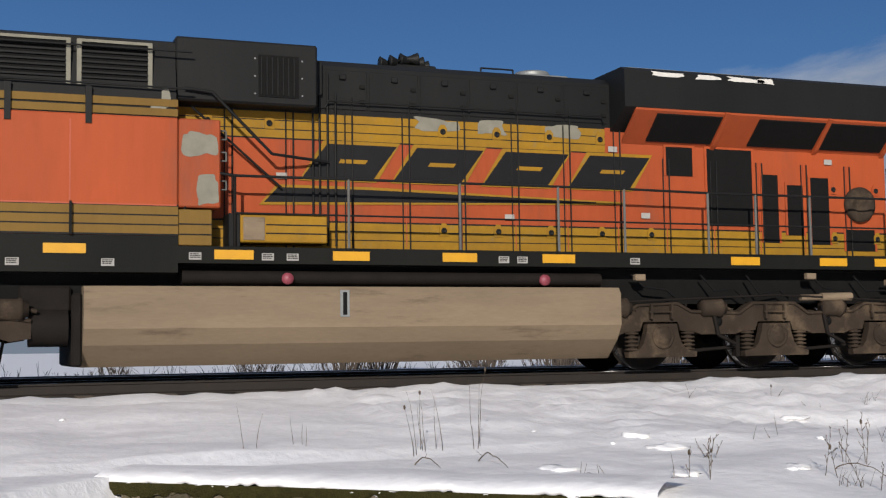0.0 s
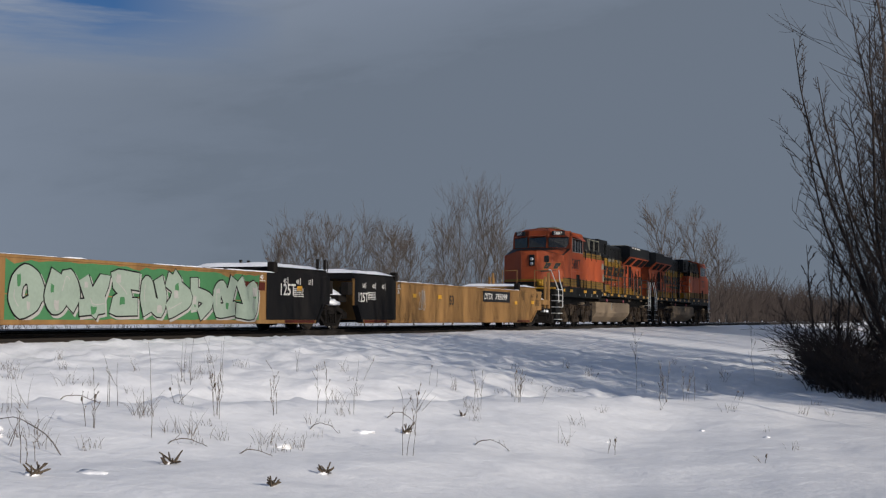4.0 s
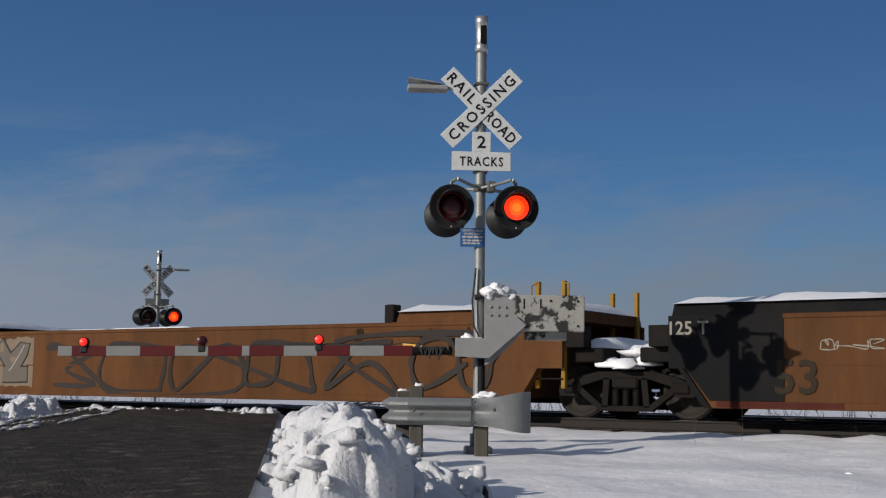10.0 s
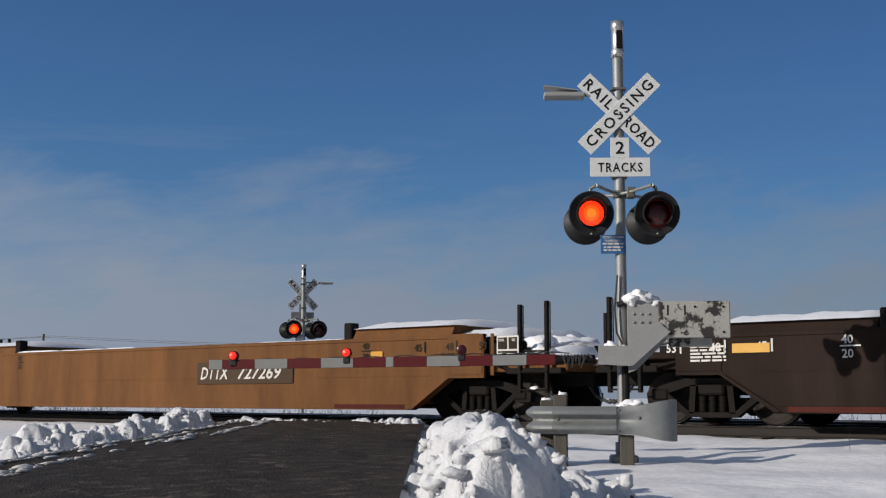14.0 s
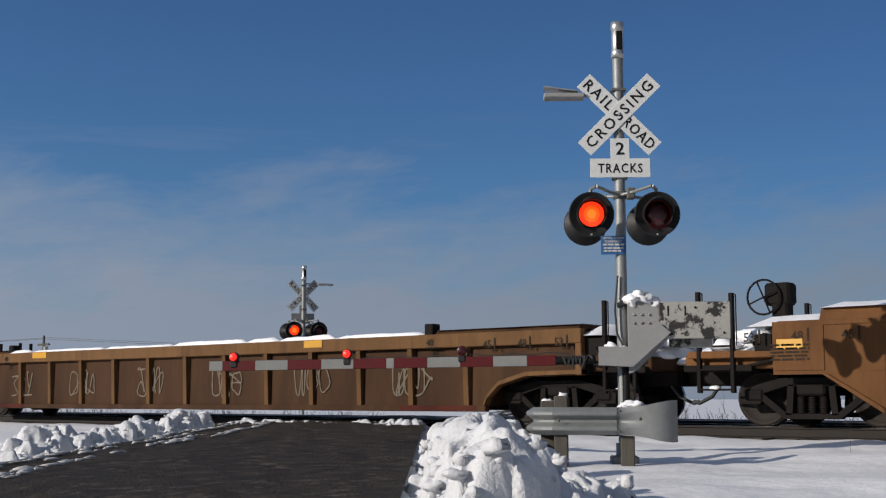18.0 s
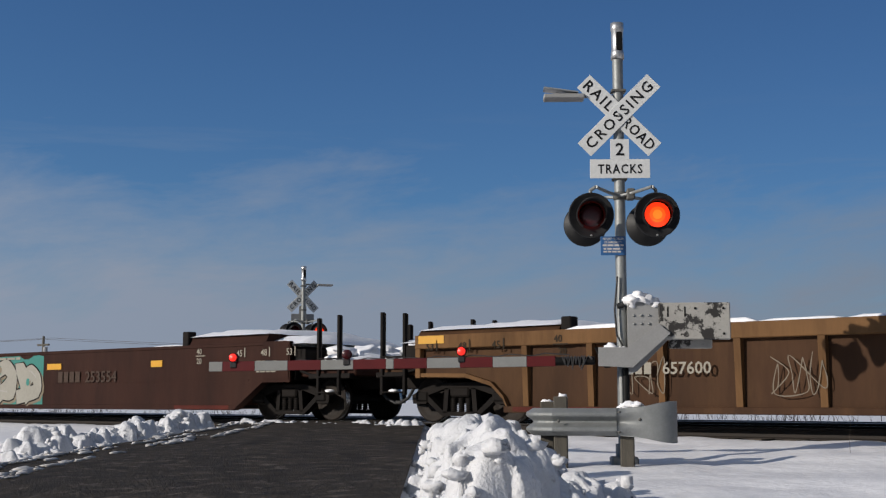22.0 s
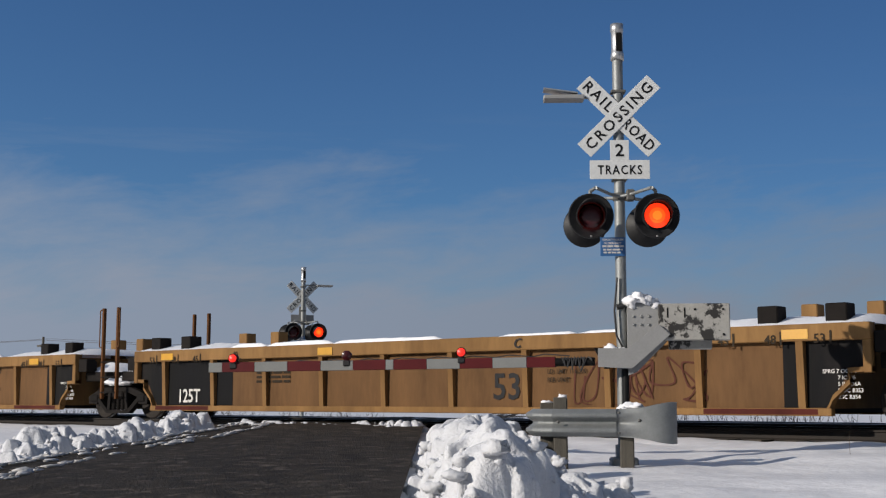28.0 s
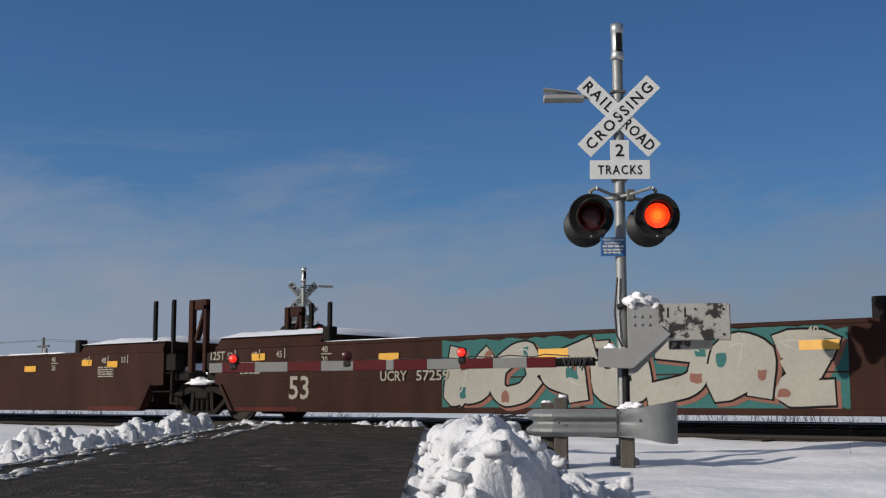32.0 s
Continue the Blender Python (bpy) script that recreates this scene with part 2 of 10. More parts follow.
STREAK = (0.5, 0.5, 0.12)
M = {
    "snow": material("snow", (0.79, 0.785, 0.79), 0.55, second=(0.70, 0.70, 0.72), scale=0.5, fine=6.0, bump=0.36, coords="World", spec=0.3, relief=0.05),
    "ploughed": material("ploughed_snow", (0.63, 0.635, 0.65), 0.7, second=(0.56, 0.565, 0.585), scale=2.5, fine=30.0, bump=0.6, spec=0.1, coords="World", relief=0.03),
    "snow_cap": material("snow_cap", (0.83, 0.83, 0.845), 0.6, second=(0.74, 0.75, 0.78), scale=3.0, fine=14.0, bump=0.4, spec=0.2),
    "road": material("wet_gravel_asphalt", (0.050, 0.040, 0.030), 0.82, second=(0.016, 0.0135, 0.011), scale=2.6, amount=1.0, fine=24.0, bump=1.0, coords="World", third=(0.150, 0.124, 0.098), third_scale=4.2, third_cut=(0.54, 0.70), spec=0.2, relief=0.06),
    "slush": material("dirty_snow", (0.60, 0.59, 0.58), 0.6, second=(0.30, 0.28, 0.26), scale=2.5, fine=18, bump=0.5, coords="World"),
    "ballast": material("ballast", (0.035, 0.032, 0.030), 0.9, second=(0.03, 0.028, 0.026), scale=9.0, fine=40, bump=0.9, coords="World"),
    "rail": material("rail_steel", (0.014, 0.011, 0.009), 0.8, metal=0.1, second=(0.026, 0.017, 0.012), scale=4.0, fine=60),
    "railhead": material("rail_head", (0.42, 0.42, 0.43), 0.28, metal=1.0, second=(0.30, 0.30, 0.31), scale=3.0, bump=0.05),
    "tie": material("tie_wood", (0.07, 0.055, 0.042), 0.9, second=(0.03, 0.024, 0.02), scale=4.0, spread=0.25),
    "orange": material("orange_paint", (0.345, 0.068, 0.022), 0.55, spec=0.15, second=(0.255, 0.055, 0.021), scale=1.1, fine=18, bump=0.04, stretch=STREAK, amount=0.9, third=(0.19, 0.062, 0.035), third_scale=2.2, third_cut=(0.56, 0.80)),
    "orange_dark": material("weathered_orange_paint", (0.36, 0.062, 0.02), 0.5, second=(0.26, 0.05, 0.02), scale=1.4, fine=18, bump=0.05, stretch=STREAK),
    "loco_black": material("black_paint", (0.0082, 0.0088, 0.009), 0.55, spec=0.16, second=(0.016, 0.0155, 0.015), scale=1.5, fine=25, bump=0.06, stretch=STREAK, third=(0.20, 0.19, 0.17), third_scale=3.5, third_cut=(0.70, 0.78)),
    "sill_black": material("sill_black_paint", (0.0058, 0.0062, 0.0054), 0.6, spec=0.12, second=(0.013, 0.0128, 0.011), scale=1.2, fine=30, bump=0.06, stretch=STREAK),
    "yellow": material("yellow_paint", (0.285, 0.155, 0.015), 0.55, spec=0.12, second=(0.18, 0.10, 0.020), scale=1.6, fine=20, bump=0.04, third=(0.18, 0.14, 0.075), third_scale=4, third_cut=(0.58, 0.75)),
    "dull_yellow": material("grimy_yellow_paint", (0.165, 0.098, 0.024), 0.65, spec=0.12, second=(0.12, 0.072, 0.022), scale=1.6, fine=20, bump=0.04, stretch=STREAK),
    "label_grey": material("dull_white_label", (0.33, 0.32, 0.30), 0.6, second=(0.22, 0.21, 0.20), scale=9, bump=0.0),
    "reflector": material("yellow_reflector", (0.55, 0.28, 0.012), 0.4, second=(0.45, 0.22, 0.015), scale=5, bump=0.0),
    "primer": material("grey_primer_patch", (0.21, 0.20, 0.16), 0.7, spec=0.15, second=(0.13, 0.125, 0.10), scale=5),
    "tank": material("dusty_fuel_tank", (0.205, 0.155, 0.105), 0.8, spec=0.15, second=(0.125, 0.096, 0.066), scale=0.9, fine=22, bump=0.06, stretch=(0.35, 0.35, 2.2), third=(0.075, 0.052, 0.036), third_scale=1.3, third_cut=(0.55, 0.74)),
    "truck": material("dusty_truck_steel", (0.040, 0.029, 0.021), 0.85, second=(0.013, 0.0105, 0.0088), scale=2.4, fine=30, bump=0.25, third=(0.125, 0.090, 0.058), third_scale=1.6, third_cut=(0.50, 0.74), spec=0.12),
    "truck_black": material("grimy_truck_steel", (0.009, 0.0078, 0.007), 0.8, second=(0.018, 0.014, 0.012), scale=3.0, fine=30, bump=0.2, spec=0.12),
    "wheel": material("wheel_steel", (0.018, 0.015, 0.013), 0.7, metal=0.1, spec=0.2, second=(0.04, 0.031, 0.025), scale=5, fine=30),
    "tread": material("wheel_tread", (0.5, 0.5, 0.5), 0.25, metal=1.0, second=(0.35, 0.33, 0.32), scale=6),
    "glass": material("dark_glass", (0.010, 0.011, 0.012), 0.08, bump=0.0, second=(0.02, 0.02, 0.02)),
    "metal": material("bare_aluminium", (0.55, 0.55, 0.54), 0.42, metal=0.9, second=(0.38, 0.38, 0.38), scale=5, fine=60, bump=0.05),
    "galv": material("galvanised_steel", (0.26, 0.27, 0.265), 0.55, metal=0.5, second=(0.17, 0.178, 0.175), scale=6, fine=45, bump=0.08),
    "rail_post": material("dull_grey_rail_paint", (0.12, 0.118, 0.11), 0.65, spec=0.2, second=(0.06, 0.058, 0.054), scale=6, fine=40, bump=0.05),
    "case": material("grey_painted_case", (0.27, 0.27, 0.265), 0.55, second=(0.22, 0.22, 0.215), scale=4, bump=0.04),
    "weighted": material("flaking_counterweight_paint", (0.34, 0.33, 0.30), 0.6, second=(0.26, 0.25, 0.23), scale=4, fine=30, third=(0.022, 0.020, 0.018), third_scale=5.0, third_cut=(0.53, 0.56)),
    "white_paint": material("white_paint", (0.58, 0.56, 0.52), 0.55, second=(0.46, 0.44, 0.40), scale=3, bump=0.02),
    "sheeting": material("white_sign_sheeting", (0.60, 0.61, 0.60), 0.45, second=(0.52, 0.53, 0.53), scale=4, bump=0.02),
    "sign_black": material("sign_black", (0.010, 0.010, 0.011), 0.5, spec=0.2, bump=0.0),
    "sign_blue": material("blue_sign", (0.025, 0.10, 0.26), 0.45, bump=0.0, second=(0.03, 0.12, 0.30)),
    "lamp_black": material("lamp_hood_black", (0.010, 0.010, 0.011), 0.5, spec=0.25, second=(0.025, 0.025, 0.025), scale=6, bump=0.03),
    "lens_dark": material("unlit_red_lens", (0.050, 0.006, 0.008), 0.25, second=(0.03, 0.004, 0.005), scale=30, bump=0.1),
    "lens_lit": material("lit_red_lens", (1.0, 0.035, 0.006), 0.4, second=(1.0, 0.06, 0.01), scale=30, bump=0.0, glow=1.3),
    "lens_small": material("lit_small_red_lens", (1.0, 0.03, 0.02), 0.4, second=(1.0, 0.05, 0.03), scale=30, bump=0.0, glow=0.85),
    "lens_mid": material("lit_lens_middle", (1.0, 0.075, 0.006), 0.4, second=(1.0, 0.09, 0.008), scale=30, bump=0.0, glow=1.45),
    "lens_hot": material("lit_lens_centre", (1.0, 0.14, 0.010), 0.4, second=(1.0, 0.11, 0.008), scale=30, bump=0.0, glow=1.6),
    "arm_red": material("red_arm_sheeting", (0.085, 0.008, 0.010), 0.6, spec=0.15, second=(0.06, 0.006, 0.008), scale=4, bump=0.02),
    "arm_white": material("white_arm_sheeting", (0.20, 0.205, 0.20), 0.6, spec=0.2, second=(0.15, 0.155, 0.15), scale=4, bump=0.02),
    "post_wood": material("grey_post_wood", (0.085, 0.076, 0.060), 0.85, second=(0.035, 0.031, 0.025), scale=8, fine=50, bump=0.4, stretch=(3, 3, 0.4)),
    "stone": material("mossy_stone", (0.115, 0.088, 0.058), 0.9, second=(0.060, 0.048, 0.032), scale=9, fine=40, bump=0.7, spread=0.3, third=(0.040, 0.038, 0.012), third_scale=3, third_cut=(0.48, 0.60)),
    "moss": material("dark_moss", (0.040, 0.036, 0.012), 0.95, second=(0.018, 0.017, 0.007), scale=14, fine=60, bump=0.9, spec=0.05),
    "mortar": material("dark_mortar", (0.034, 0.028, 0.020), 0.95, scale=8, bump=0.5),
    "weed": material("dead_weed", (0.075, 0.058, 0.043), 0.85, spec=0.1, second=(0.12, 0.094, 0.066), scale=9, bump=0.1, coords="World"),
    "bark": material("grey_bark", (0.105, 0.085, 0.072), 0.9, second=(0.06, 0.05, 0.045), scale=6, fine=30, bump=0.4),
    "twig": material("brown_twig", (0.078, 0.064, 0.054), 0.9, spec=0.1, second=(0.052, 0.043, 0.038), scale=2, bump=0.0),
    "twig_dark": material("dark_twig", (0.046, 0.037, 0.033), 0.9, spec=0.1, second=(0.04, 0.032, 0.03), scale=2, bump=0.0),
    "pine": material("pine_needles", (0.02, 0.03, 0.02), 0.9, second=(0.03, 0.045, 0.025), scale=2),
    "black": material("flat_black", (0.008, 0.008, 0.008), 0.8, spec=0.1, bump=0.0),
    "red_light": material("pinkish_red_marker", (0.25, 0.05, 0.07), 0.5),
    "barn": material("weathered_barn_wood", (0.10, 0.09, 0.085), 0.9, second=(0.06, 0.055, 0.05), scale=5, stretch=(4, 4, 0.4)),
    "hose": material("black_rubber_hose", (0.015, 0.015, 0.016), 0.6),
    "chrome": material("galvanised_handrail", (0.62, 0.62, 0.60), 0.4, metal=0.3),
}
CAR = {}


def car_paint(key, base, dirt, rust):
    CAR[key] = material(key, base, 0.72, second=[v * 0.72 for v in dirt], scale=1.6, amount=0.9, fine=16, bump=0.06, stretch=(1.0, 1.0, 0.22), third=rust, third_scale=1.1, third_cut=(0.50, 0.80), spec=0.10)
    return CAR[key]


car_paint("tan_paint", (0.250, 0.139, 0.053), (0.195, 0.106, 0.042), (0.1222, 0.0632, 0.0244))
car_paint("rusty_tan_paint", (0.1164, 0.0486, 0.0168), (0.0906, 0.0389, 0.0151), (0.0648, 0.0313, 0.0134))
# rusty tan raised by about a third: its sunlit look is put into the colour
car_paint("sunlit_tan_paint", (0.158, 0.071, 0.026), (0.122, 0.056, 0.022), (0.088, 0.042, 0.018))
car_paint("golden_paint", (0.1370, 0.0790, 0.0230), (0.0980, 0.0560, 0.0205), (0.0600, 0.0390, 0.0200))
car_paint("brown_paint", (0.0319, 0.0125, 0.0082), (0.0252, 0.0110, 0.0077), (0.0403, 0.0180, 0.0120))
car_paint("dark_brown_paint", (0.0200, 0.0118, 0.0080), (0.0165, 0.0102, 0.0075), (0.0297, 0.0177, 0.0140))
car_paint("rust_panel_paint", (0.0587, 0.0296, 0.0154), (0.0433, 0.0224, 0.0126), (0.0867, 0.0456, 0.0210))
car_paint("tan_panel_paint", (0.152, 0.080, 0.034), (0.116, 0.063, 0.029), (0.0607, 0.0313, 0.0138))
car_paint("car_black_paint", (0.0064, 0.0064, 0.0072), (0.0104, 0.0104, 0.0104), (0.0184, 0.0160, 0.0144))
car_paint("maroon_patch", (0.0784, 0.0175, 0.0119), (0.0616, 0.0147, 0.0105), (0.0560, 0.0196, 0.0147))


def flat_paint(name, c):
    if name not in M:
        c = [v * 0.54 for v in c]
        M[name] = material(name, c, 0.7, spec=0.08, second=[v * 0.8 for v in c], scale=1.5, fine=14, bump=0.03)
    return M[name]


# ---- mesh tools ----


class Shape:
    """Collects vertices and faces and turns them into one mesh."""

    def __init__(self):
        self.v, self.f, self.s = [], [], []

    def add(self, verts, faces, smooth=False):
        n = len(self.v)
        self.v += [tuple(p) for p in verts]
        self.f += [tuple(i + n for i in f) for f in faces]
        self.s += [smooth] * len(faces)
        return self

    def box(self, x0, y0, z0, x1, y1, z1, c=0.0):
        x0, x1 = min(x0, x1), max(x0, x1)
        if c <= 0:
            return self.add([(x0, y0, z0), (x1, y0, z0), (x1, y1, z0), (x0, y1, z0), (x0, y0, z1), (x1, y0, z1), (x1, y1, z1), (x0, y1, z1)],
                            [(0, 3, 2, 1), (4, 5, 6, 7), (0, 1, 5, 4), (1, 2, 6, 5), (2, 3, 7, 6), (3, 0, 4, 7)])
        c = min(c, abs(x1 - x0) / 2.2, abs(y1 - y0) / 2.2, abs(z1 - z0) / 2.2)
        ring = [(x0 + c, y0), (x1 - c, y0), (x1, y0 + c), (x1, y1 - c), (x1 - c, y1), (x0 + c, y1), (x0, y1 - c), (x0, y0 + c)]
        ins = [(min(max(x, x0 + c), x1 - c), min(max(y, y0 + c), y1 - c)) for x, y in ring]
        vs = [(*p, z0) for p in ins] + [(*p, z0 + c) for p in ring] + [(*p, z1 - c) for p in ring] + [(*p, z1) for p in ins]
        fs = [tuple(reversed(range(8))), tuple(range(24, 32))]
        for k in range(3):
            fs += [(k * 8 + i, k * 8 + (i + 1) % 8, k * 8 + 8 + (i + 1) % 8, k * 8 + 8 + i) for i in range(8)]
        return self.add(vs, fs)

    def prism(self, prof, y0, y1):
        """A profile in x, z drawn from y0 to y1."""
        n = len(prof)
        vs = [(x, y0, z) for x, z in prof] + [(x, y1, z) for x, z in prof]
        fs = [tuple(range(n)), tuple(range(2 * n - 1, n - 1, -1))] + [(i, i + n, (i + 1) % n + n, (i + 1) % n) for i in range(n)]
        return self.add(vs, fs)

    def slab(self, prof, x0, x1):
        """A profile in y, z drawn from x0 to x1."""
        n = len(prof)
        vs = [(x0, y, z) for y, z in prof] + [(x1, y, z) for y, z in prof]
        fs = [tuple(range(n - 1, -1, -1)), tuple(range(n, 2 * n))] + [(i, (i + 1) % n, (i + 1) % n + n, i + n) for i in range(n)]
        return self.add(vs, fs)

    def rod(self, a, b, r, n=8, r2=None, cap=True):
        a, b = Vector(a), Vector(b)
        d = (b - a).normalized()
        u = d.orthogonal().normalized()
        w = d.cross(u)
        r2 = r if r2 is None else r2
        vs = [a + (u * math.cos(k * math.tau / n) + w * math.sin(k * math.tau / n)) * r for k in range(n)]
        vs += [b + (u * math.cos(k * math.tau / n) + w * math.sin(k * math.tau / n)) * r2 for k in range(n)]
        self.add(vs, [(k, (k + 1) % n, (k + 1) % n + n, k + n) for k in range(n)], n > 5)
        if cap:
            self.add(vs, [tuple(range(n - 1, -1, -1)), tuple(range(n, 2 * n))])
        return self

    def pipe(self, pts, r, n=6):
        for a, b in zip(pts, pts[1:]):
            self.rod(a, b, r, n)
        return self

    def turned(self, c, axis, prof, n=20):
        """A profile of (along the axis, radius) turned round the axis through c."""
        c, d = Vector(c), Vector(axis).normalized()
        u = d.orthogonal().normalized()
        w = d.cross(u)
        vs = [c + d * h + (u * math.cos(k * math.tau / n) + w * math.sin(k * math.tau / n)) * r for h, r in prof for k in range(n)]
        fs = [(j * n + k, j * n + (k + 1) % n, (j + 1) * n + (k + 1) % n, (j + 1) * n + k) for j in range(len(prof) - 1) for k in range(n)]
        return self.add(vs, fs, True)

    def lump(self, c, r, seed=0, n=8, flat=0.0, rough=0.25):
        """An uneven rounded clod."""
        rings = max(4, n // 2 + 1)
        vs, fs = [], []
        for j in range(rings + 1):
            a = math.pi * j / rings
            for k in range(n):
                b = math.tau * k / n
                d = Vector((math.sin(a) * math.cos(b), math.sin(a) * math.sin(b), math.cos(a)))
                g = 1 + rough * noise.noise(d * 1.7 + Vector((seed * 7.31, seed * 3.7, seed))) * 2
                p = Vector((d.x * r[0], d.y * r[1], d.z * r[2])) * g
                p.z = max(p.z, -flat * r[2]) if flat else p.z
                vs.append(Vector(c) + p)
        for j in range(rings):
            fs += [(j * n + k, (j + 1) * n + k, (j + 1) * n + (k + 1) % n, j * n + (k + 1) % n) for k in range(n)]
        return self.add(vs, fs, True)

    def mesh(self, name, *mats):
        me = bpy.data.meshes.new(name)
        me.from_pydata(self.v, [], self.f)
        me.polygons.foreach_set("use_smooth", self.s)
        for m in mats:
            me.materials.append(m)
        me.update()
        return me


def part(name, shape, mat, parent, label="", at=None):
    """Links a shape, or a mesh that is already made, as one part of a thing."""
    me = shape.mesh(name, mat) if isinstance(shape, Shape) else shape
    ob = new(name, me)
    if parent is not None:
        ob.parent = parent
    if at is not None:
        ob.matrix_basis = at
    if label:
        ob["label"] = label
    return ob


def thing(name, m, label, category, group="", kind=""):
    ob = new(name)
    ob.empty_display_size = 0.2
    ob.matrix_basis = m
    return tagged(ob, label, category, group, kind)


TEXTS = {}


def lettering(body, height, mat, shear=0.0, wide=1.0, fit=0.0, space=1.0):
    """Lettering of a given cap height, upright in x, z, that faces -y, its left foot at the origin."""
    key = (body, round(height, 3), mat.name, shear, wide, fit, space)
    if key not in TEXTS:
        cu = bpy.data.curves.new("lettering", "FONT")
        cu.offset = height * 0.022
        cu.body, cu.size, cu.shear, cu.resolution_u, cu.space_character = body, height / 0.70, shear, 2, space
        ob = bpy.data.objects.new("lettering", cu)
        scene.collection.objects.link(ob)
        bpy.context.view_layer.update()
        me = bpy.data.meshes.new_from_object(ob.evaluated_get(bpy.context.evaluated_depsgraph_get()))
        bpy.data.objects.remove(ob)
        lo, hi = min(v.co.x for v in me.vertices), max(v.co.x for v in me.vertices)
        wide = fit / (hi - lo) if fit else wide
        me.transform(Matrix.Rotation(radians(90), 4, "X") @ Matrix.Diagonal((wide, 1, 1, 1)) @ Matrix.Translation((-lo if fit else 0, 0, 0)))
        me.materials.clear()
        me.materials.append(mat)
        TEXTS[key] = me
    return TEXTS[key]


def write(parent, body, x, y, z, height, mat, shear=0.0, wide=1.0, name="lettering"):
    return part(name, lettering(body, height, mat, shear, wide), mat, parent, at=pose(x, y, z))


def bars(parent, x, y, z, w, h, rows, mat, seed=0, name="data_block"):
    """Unreadable writing: rows of plain bars."""
    rnd = random.Random(seed)
    s = Shape()
    step = h / rows
    for i in range(rows):
        a = x
        while a < x + w - 0.02:
            b = min(x + w, a + rnd.uniform(0.12, 0.4) * w)
            s.box(a, y - 0.002, z + i * step + step * 0.25, b, y + 0.002, z + i * step + step * 0.8)
            a = b + 0.05 * w
    return part(name, s, mat, parent)

# ---- the ground, the road and the tracks ----
WALL_A = (1.05, 9.95)
TRACK_Y, TRACK_2_Y, HALF_GAUGE = 18.5, 22.8, 0.7525
ROAD_L = [(-2.0, -12.0), (-9.0, 0.0), (-14.2, 8.3), (-18.9, 15.9), (-19.6, 17.2), (-21.2, 20.5), (-25.2, 26.5), (-45.0, 56.0), (-130.0, 180.0)]
ROAD_R = [(9.0, -12.0), (-0.6, 0.0), (-6.9, 7.6), (-11.3, 12.8), (-15.0, 17.2), (-17.4, 20.5), (-21.6, 26.5), (-41.5, 56.0), (-126.0, 180.0)]


def along(pts, y):
    for (xa, ya), (xb, yb) in zip(pts, pts[1:]):
        if y <= yb:
            k = max(0.0, (y - ya) / (yb - ya))
            return xa + (xb - xa) * k
    return pts[-1][0]


def road_z(y):
    if y < 17:
        return -0.04 * (17 - y) - 0.04 * max(0.0, 7 - y) - 0.02
    return -0.02 - 0.03 * max(0.0, y - 25) if y < 40 else -0.47


def step01(a):
    a = min(1.0, max(0.0, a))
    return a * a * (3 - 2 * a)


def ground_z(x, y):
    """The height of the snow."""
    if y < 15.8:
        fall = 0.05 + 0.035 * step01((x - 2) / 13)
        z = max(-0.20 - fall * (15.8 - y), -1.22 - 0.02 * max(0.0, -y))
        # a swell of drifted snow in the field and the ditch behind it, at the foot of the bank
        k = step01((x - 6) / 6) * step01((30 - x) / 8)
        crest = 13.0 - 0.42 * x
        z += 0.20 * math.exp(-((y - crest) / 1.7) ** 2) * k - 0.34 * math.exp(-((y - crest - 3.1) / 1.5) ** 2) * k
    elif y < 25.5:
        z = -0.20
    else:
        z = -0.20 - 0.25 * step01((y - 25.5) / 8)
    near = step01((60 - math.hypot(x - 5, y - 8)) / 40)
    bump = noise.noise((x * 0.45, y * 0.7, 1.3)) * 0.07 + noise.noise((x * 1.7, y * 1.9, 4.1)) * 0.028 + noise.noise((x * 4.3, y * 4.7, 8.2)) * 0.012
    if x > 4 and y < 16.6:
        # the bank is rougher: snow caught on dead plants
        crust = step01((y - 12.2 + 0.42 * x) / 2.0)
        bump += 1.7 * crust * (0.075 * max(0.0, noise.noise((x * 0.9, y * 2.3, 5.1))) + 0.045 * abs(noise.noise((x * 2.6, y * 4.4, 2.7))) + 0.03 * noise.noise((x * 6.5, y * 7.5, 6.6)))
    if 16.6 < y < 24.8:
        bump *= 0.25
    z += bump * (0.25 + 0.75 * near)
    z = min(z, -0.55) if 0 < x < 5 and 6.5 < y < 10.5 else z
    px, py = x - WALL_A[0], y - WALL_A[1]
    u, w = px * 0.7446 - py * 0.6675, -px * 0.6675 - py * 0.7446
    z -= 1.0 * step01((u + 0.10) / 0.3) * step01((w + 0.36) / 0.28) * step01((3.2 - w) / 1.0) * step01((5.2 - u) / 1.2)
    inside = min(x - along(ROAD_L, y), along(ROAD_R, y) - x)
    k = step01((inside + 0.35) / 0.5)
    return z * (1 - k) + (road_z(y) - 0.08) * k


def grid_mesh(name, xs, ys, height, mat):
    n = len(ys)
    vs = [(x, y, height(x, y)) for x in xs for y in ys]
    fs = [(i * n + j, (i + 1) * n + j, (i + 1) * n + j + 1, i * n + j + 1) for i in range(len(xs) - 1) for j in range(n - 1)]
    return Shape().add(vs, fs, True).mesh(name, mat)


def spread_out(lo, hi, step, far):
    a = [lo + step * i for i in range(int((hi - lo) / step) + 1)]
    w, d = step, 0.0
    left, right = [], []
    while d < far:
        w *= 1.35
        d += w
        left.insert(0, lo - d)
        right.append(a[-1] + d)
    return left + a + right


ground = tagged(new("ground", grid_mesh("ground", spread_out(-30, 44, 0.17, 3000), spread_out(-6, 26, 0.17, 3000), ground_z, M["snow"])), "trampled snow cover over flat fields and the railway bank", "snow", kind="structure")


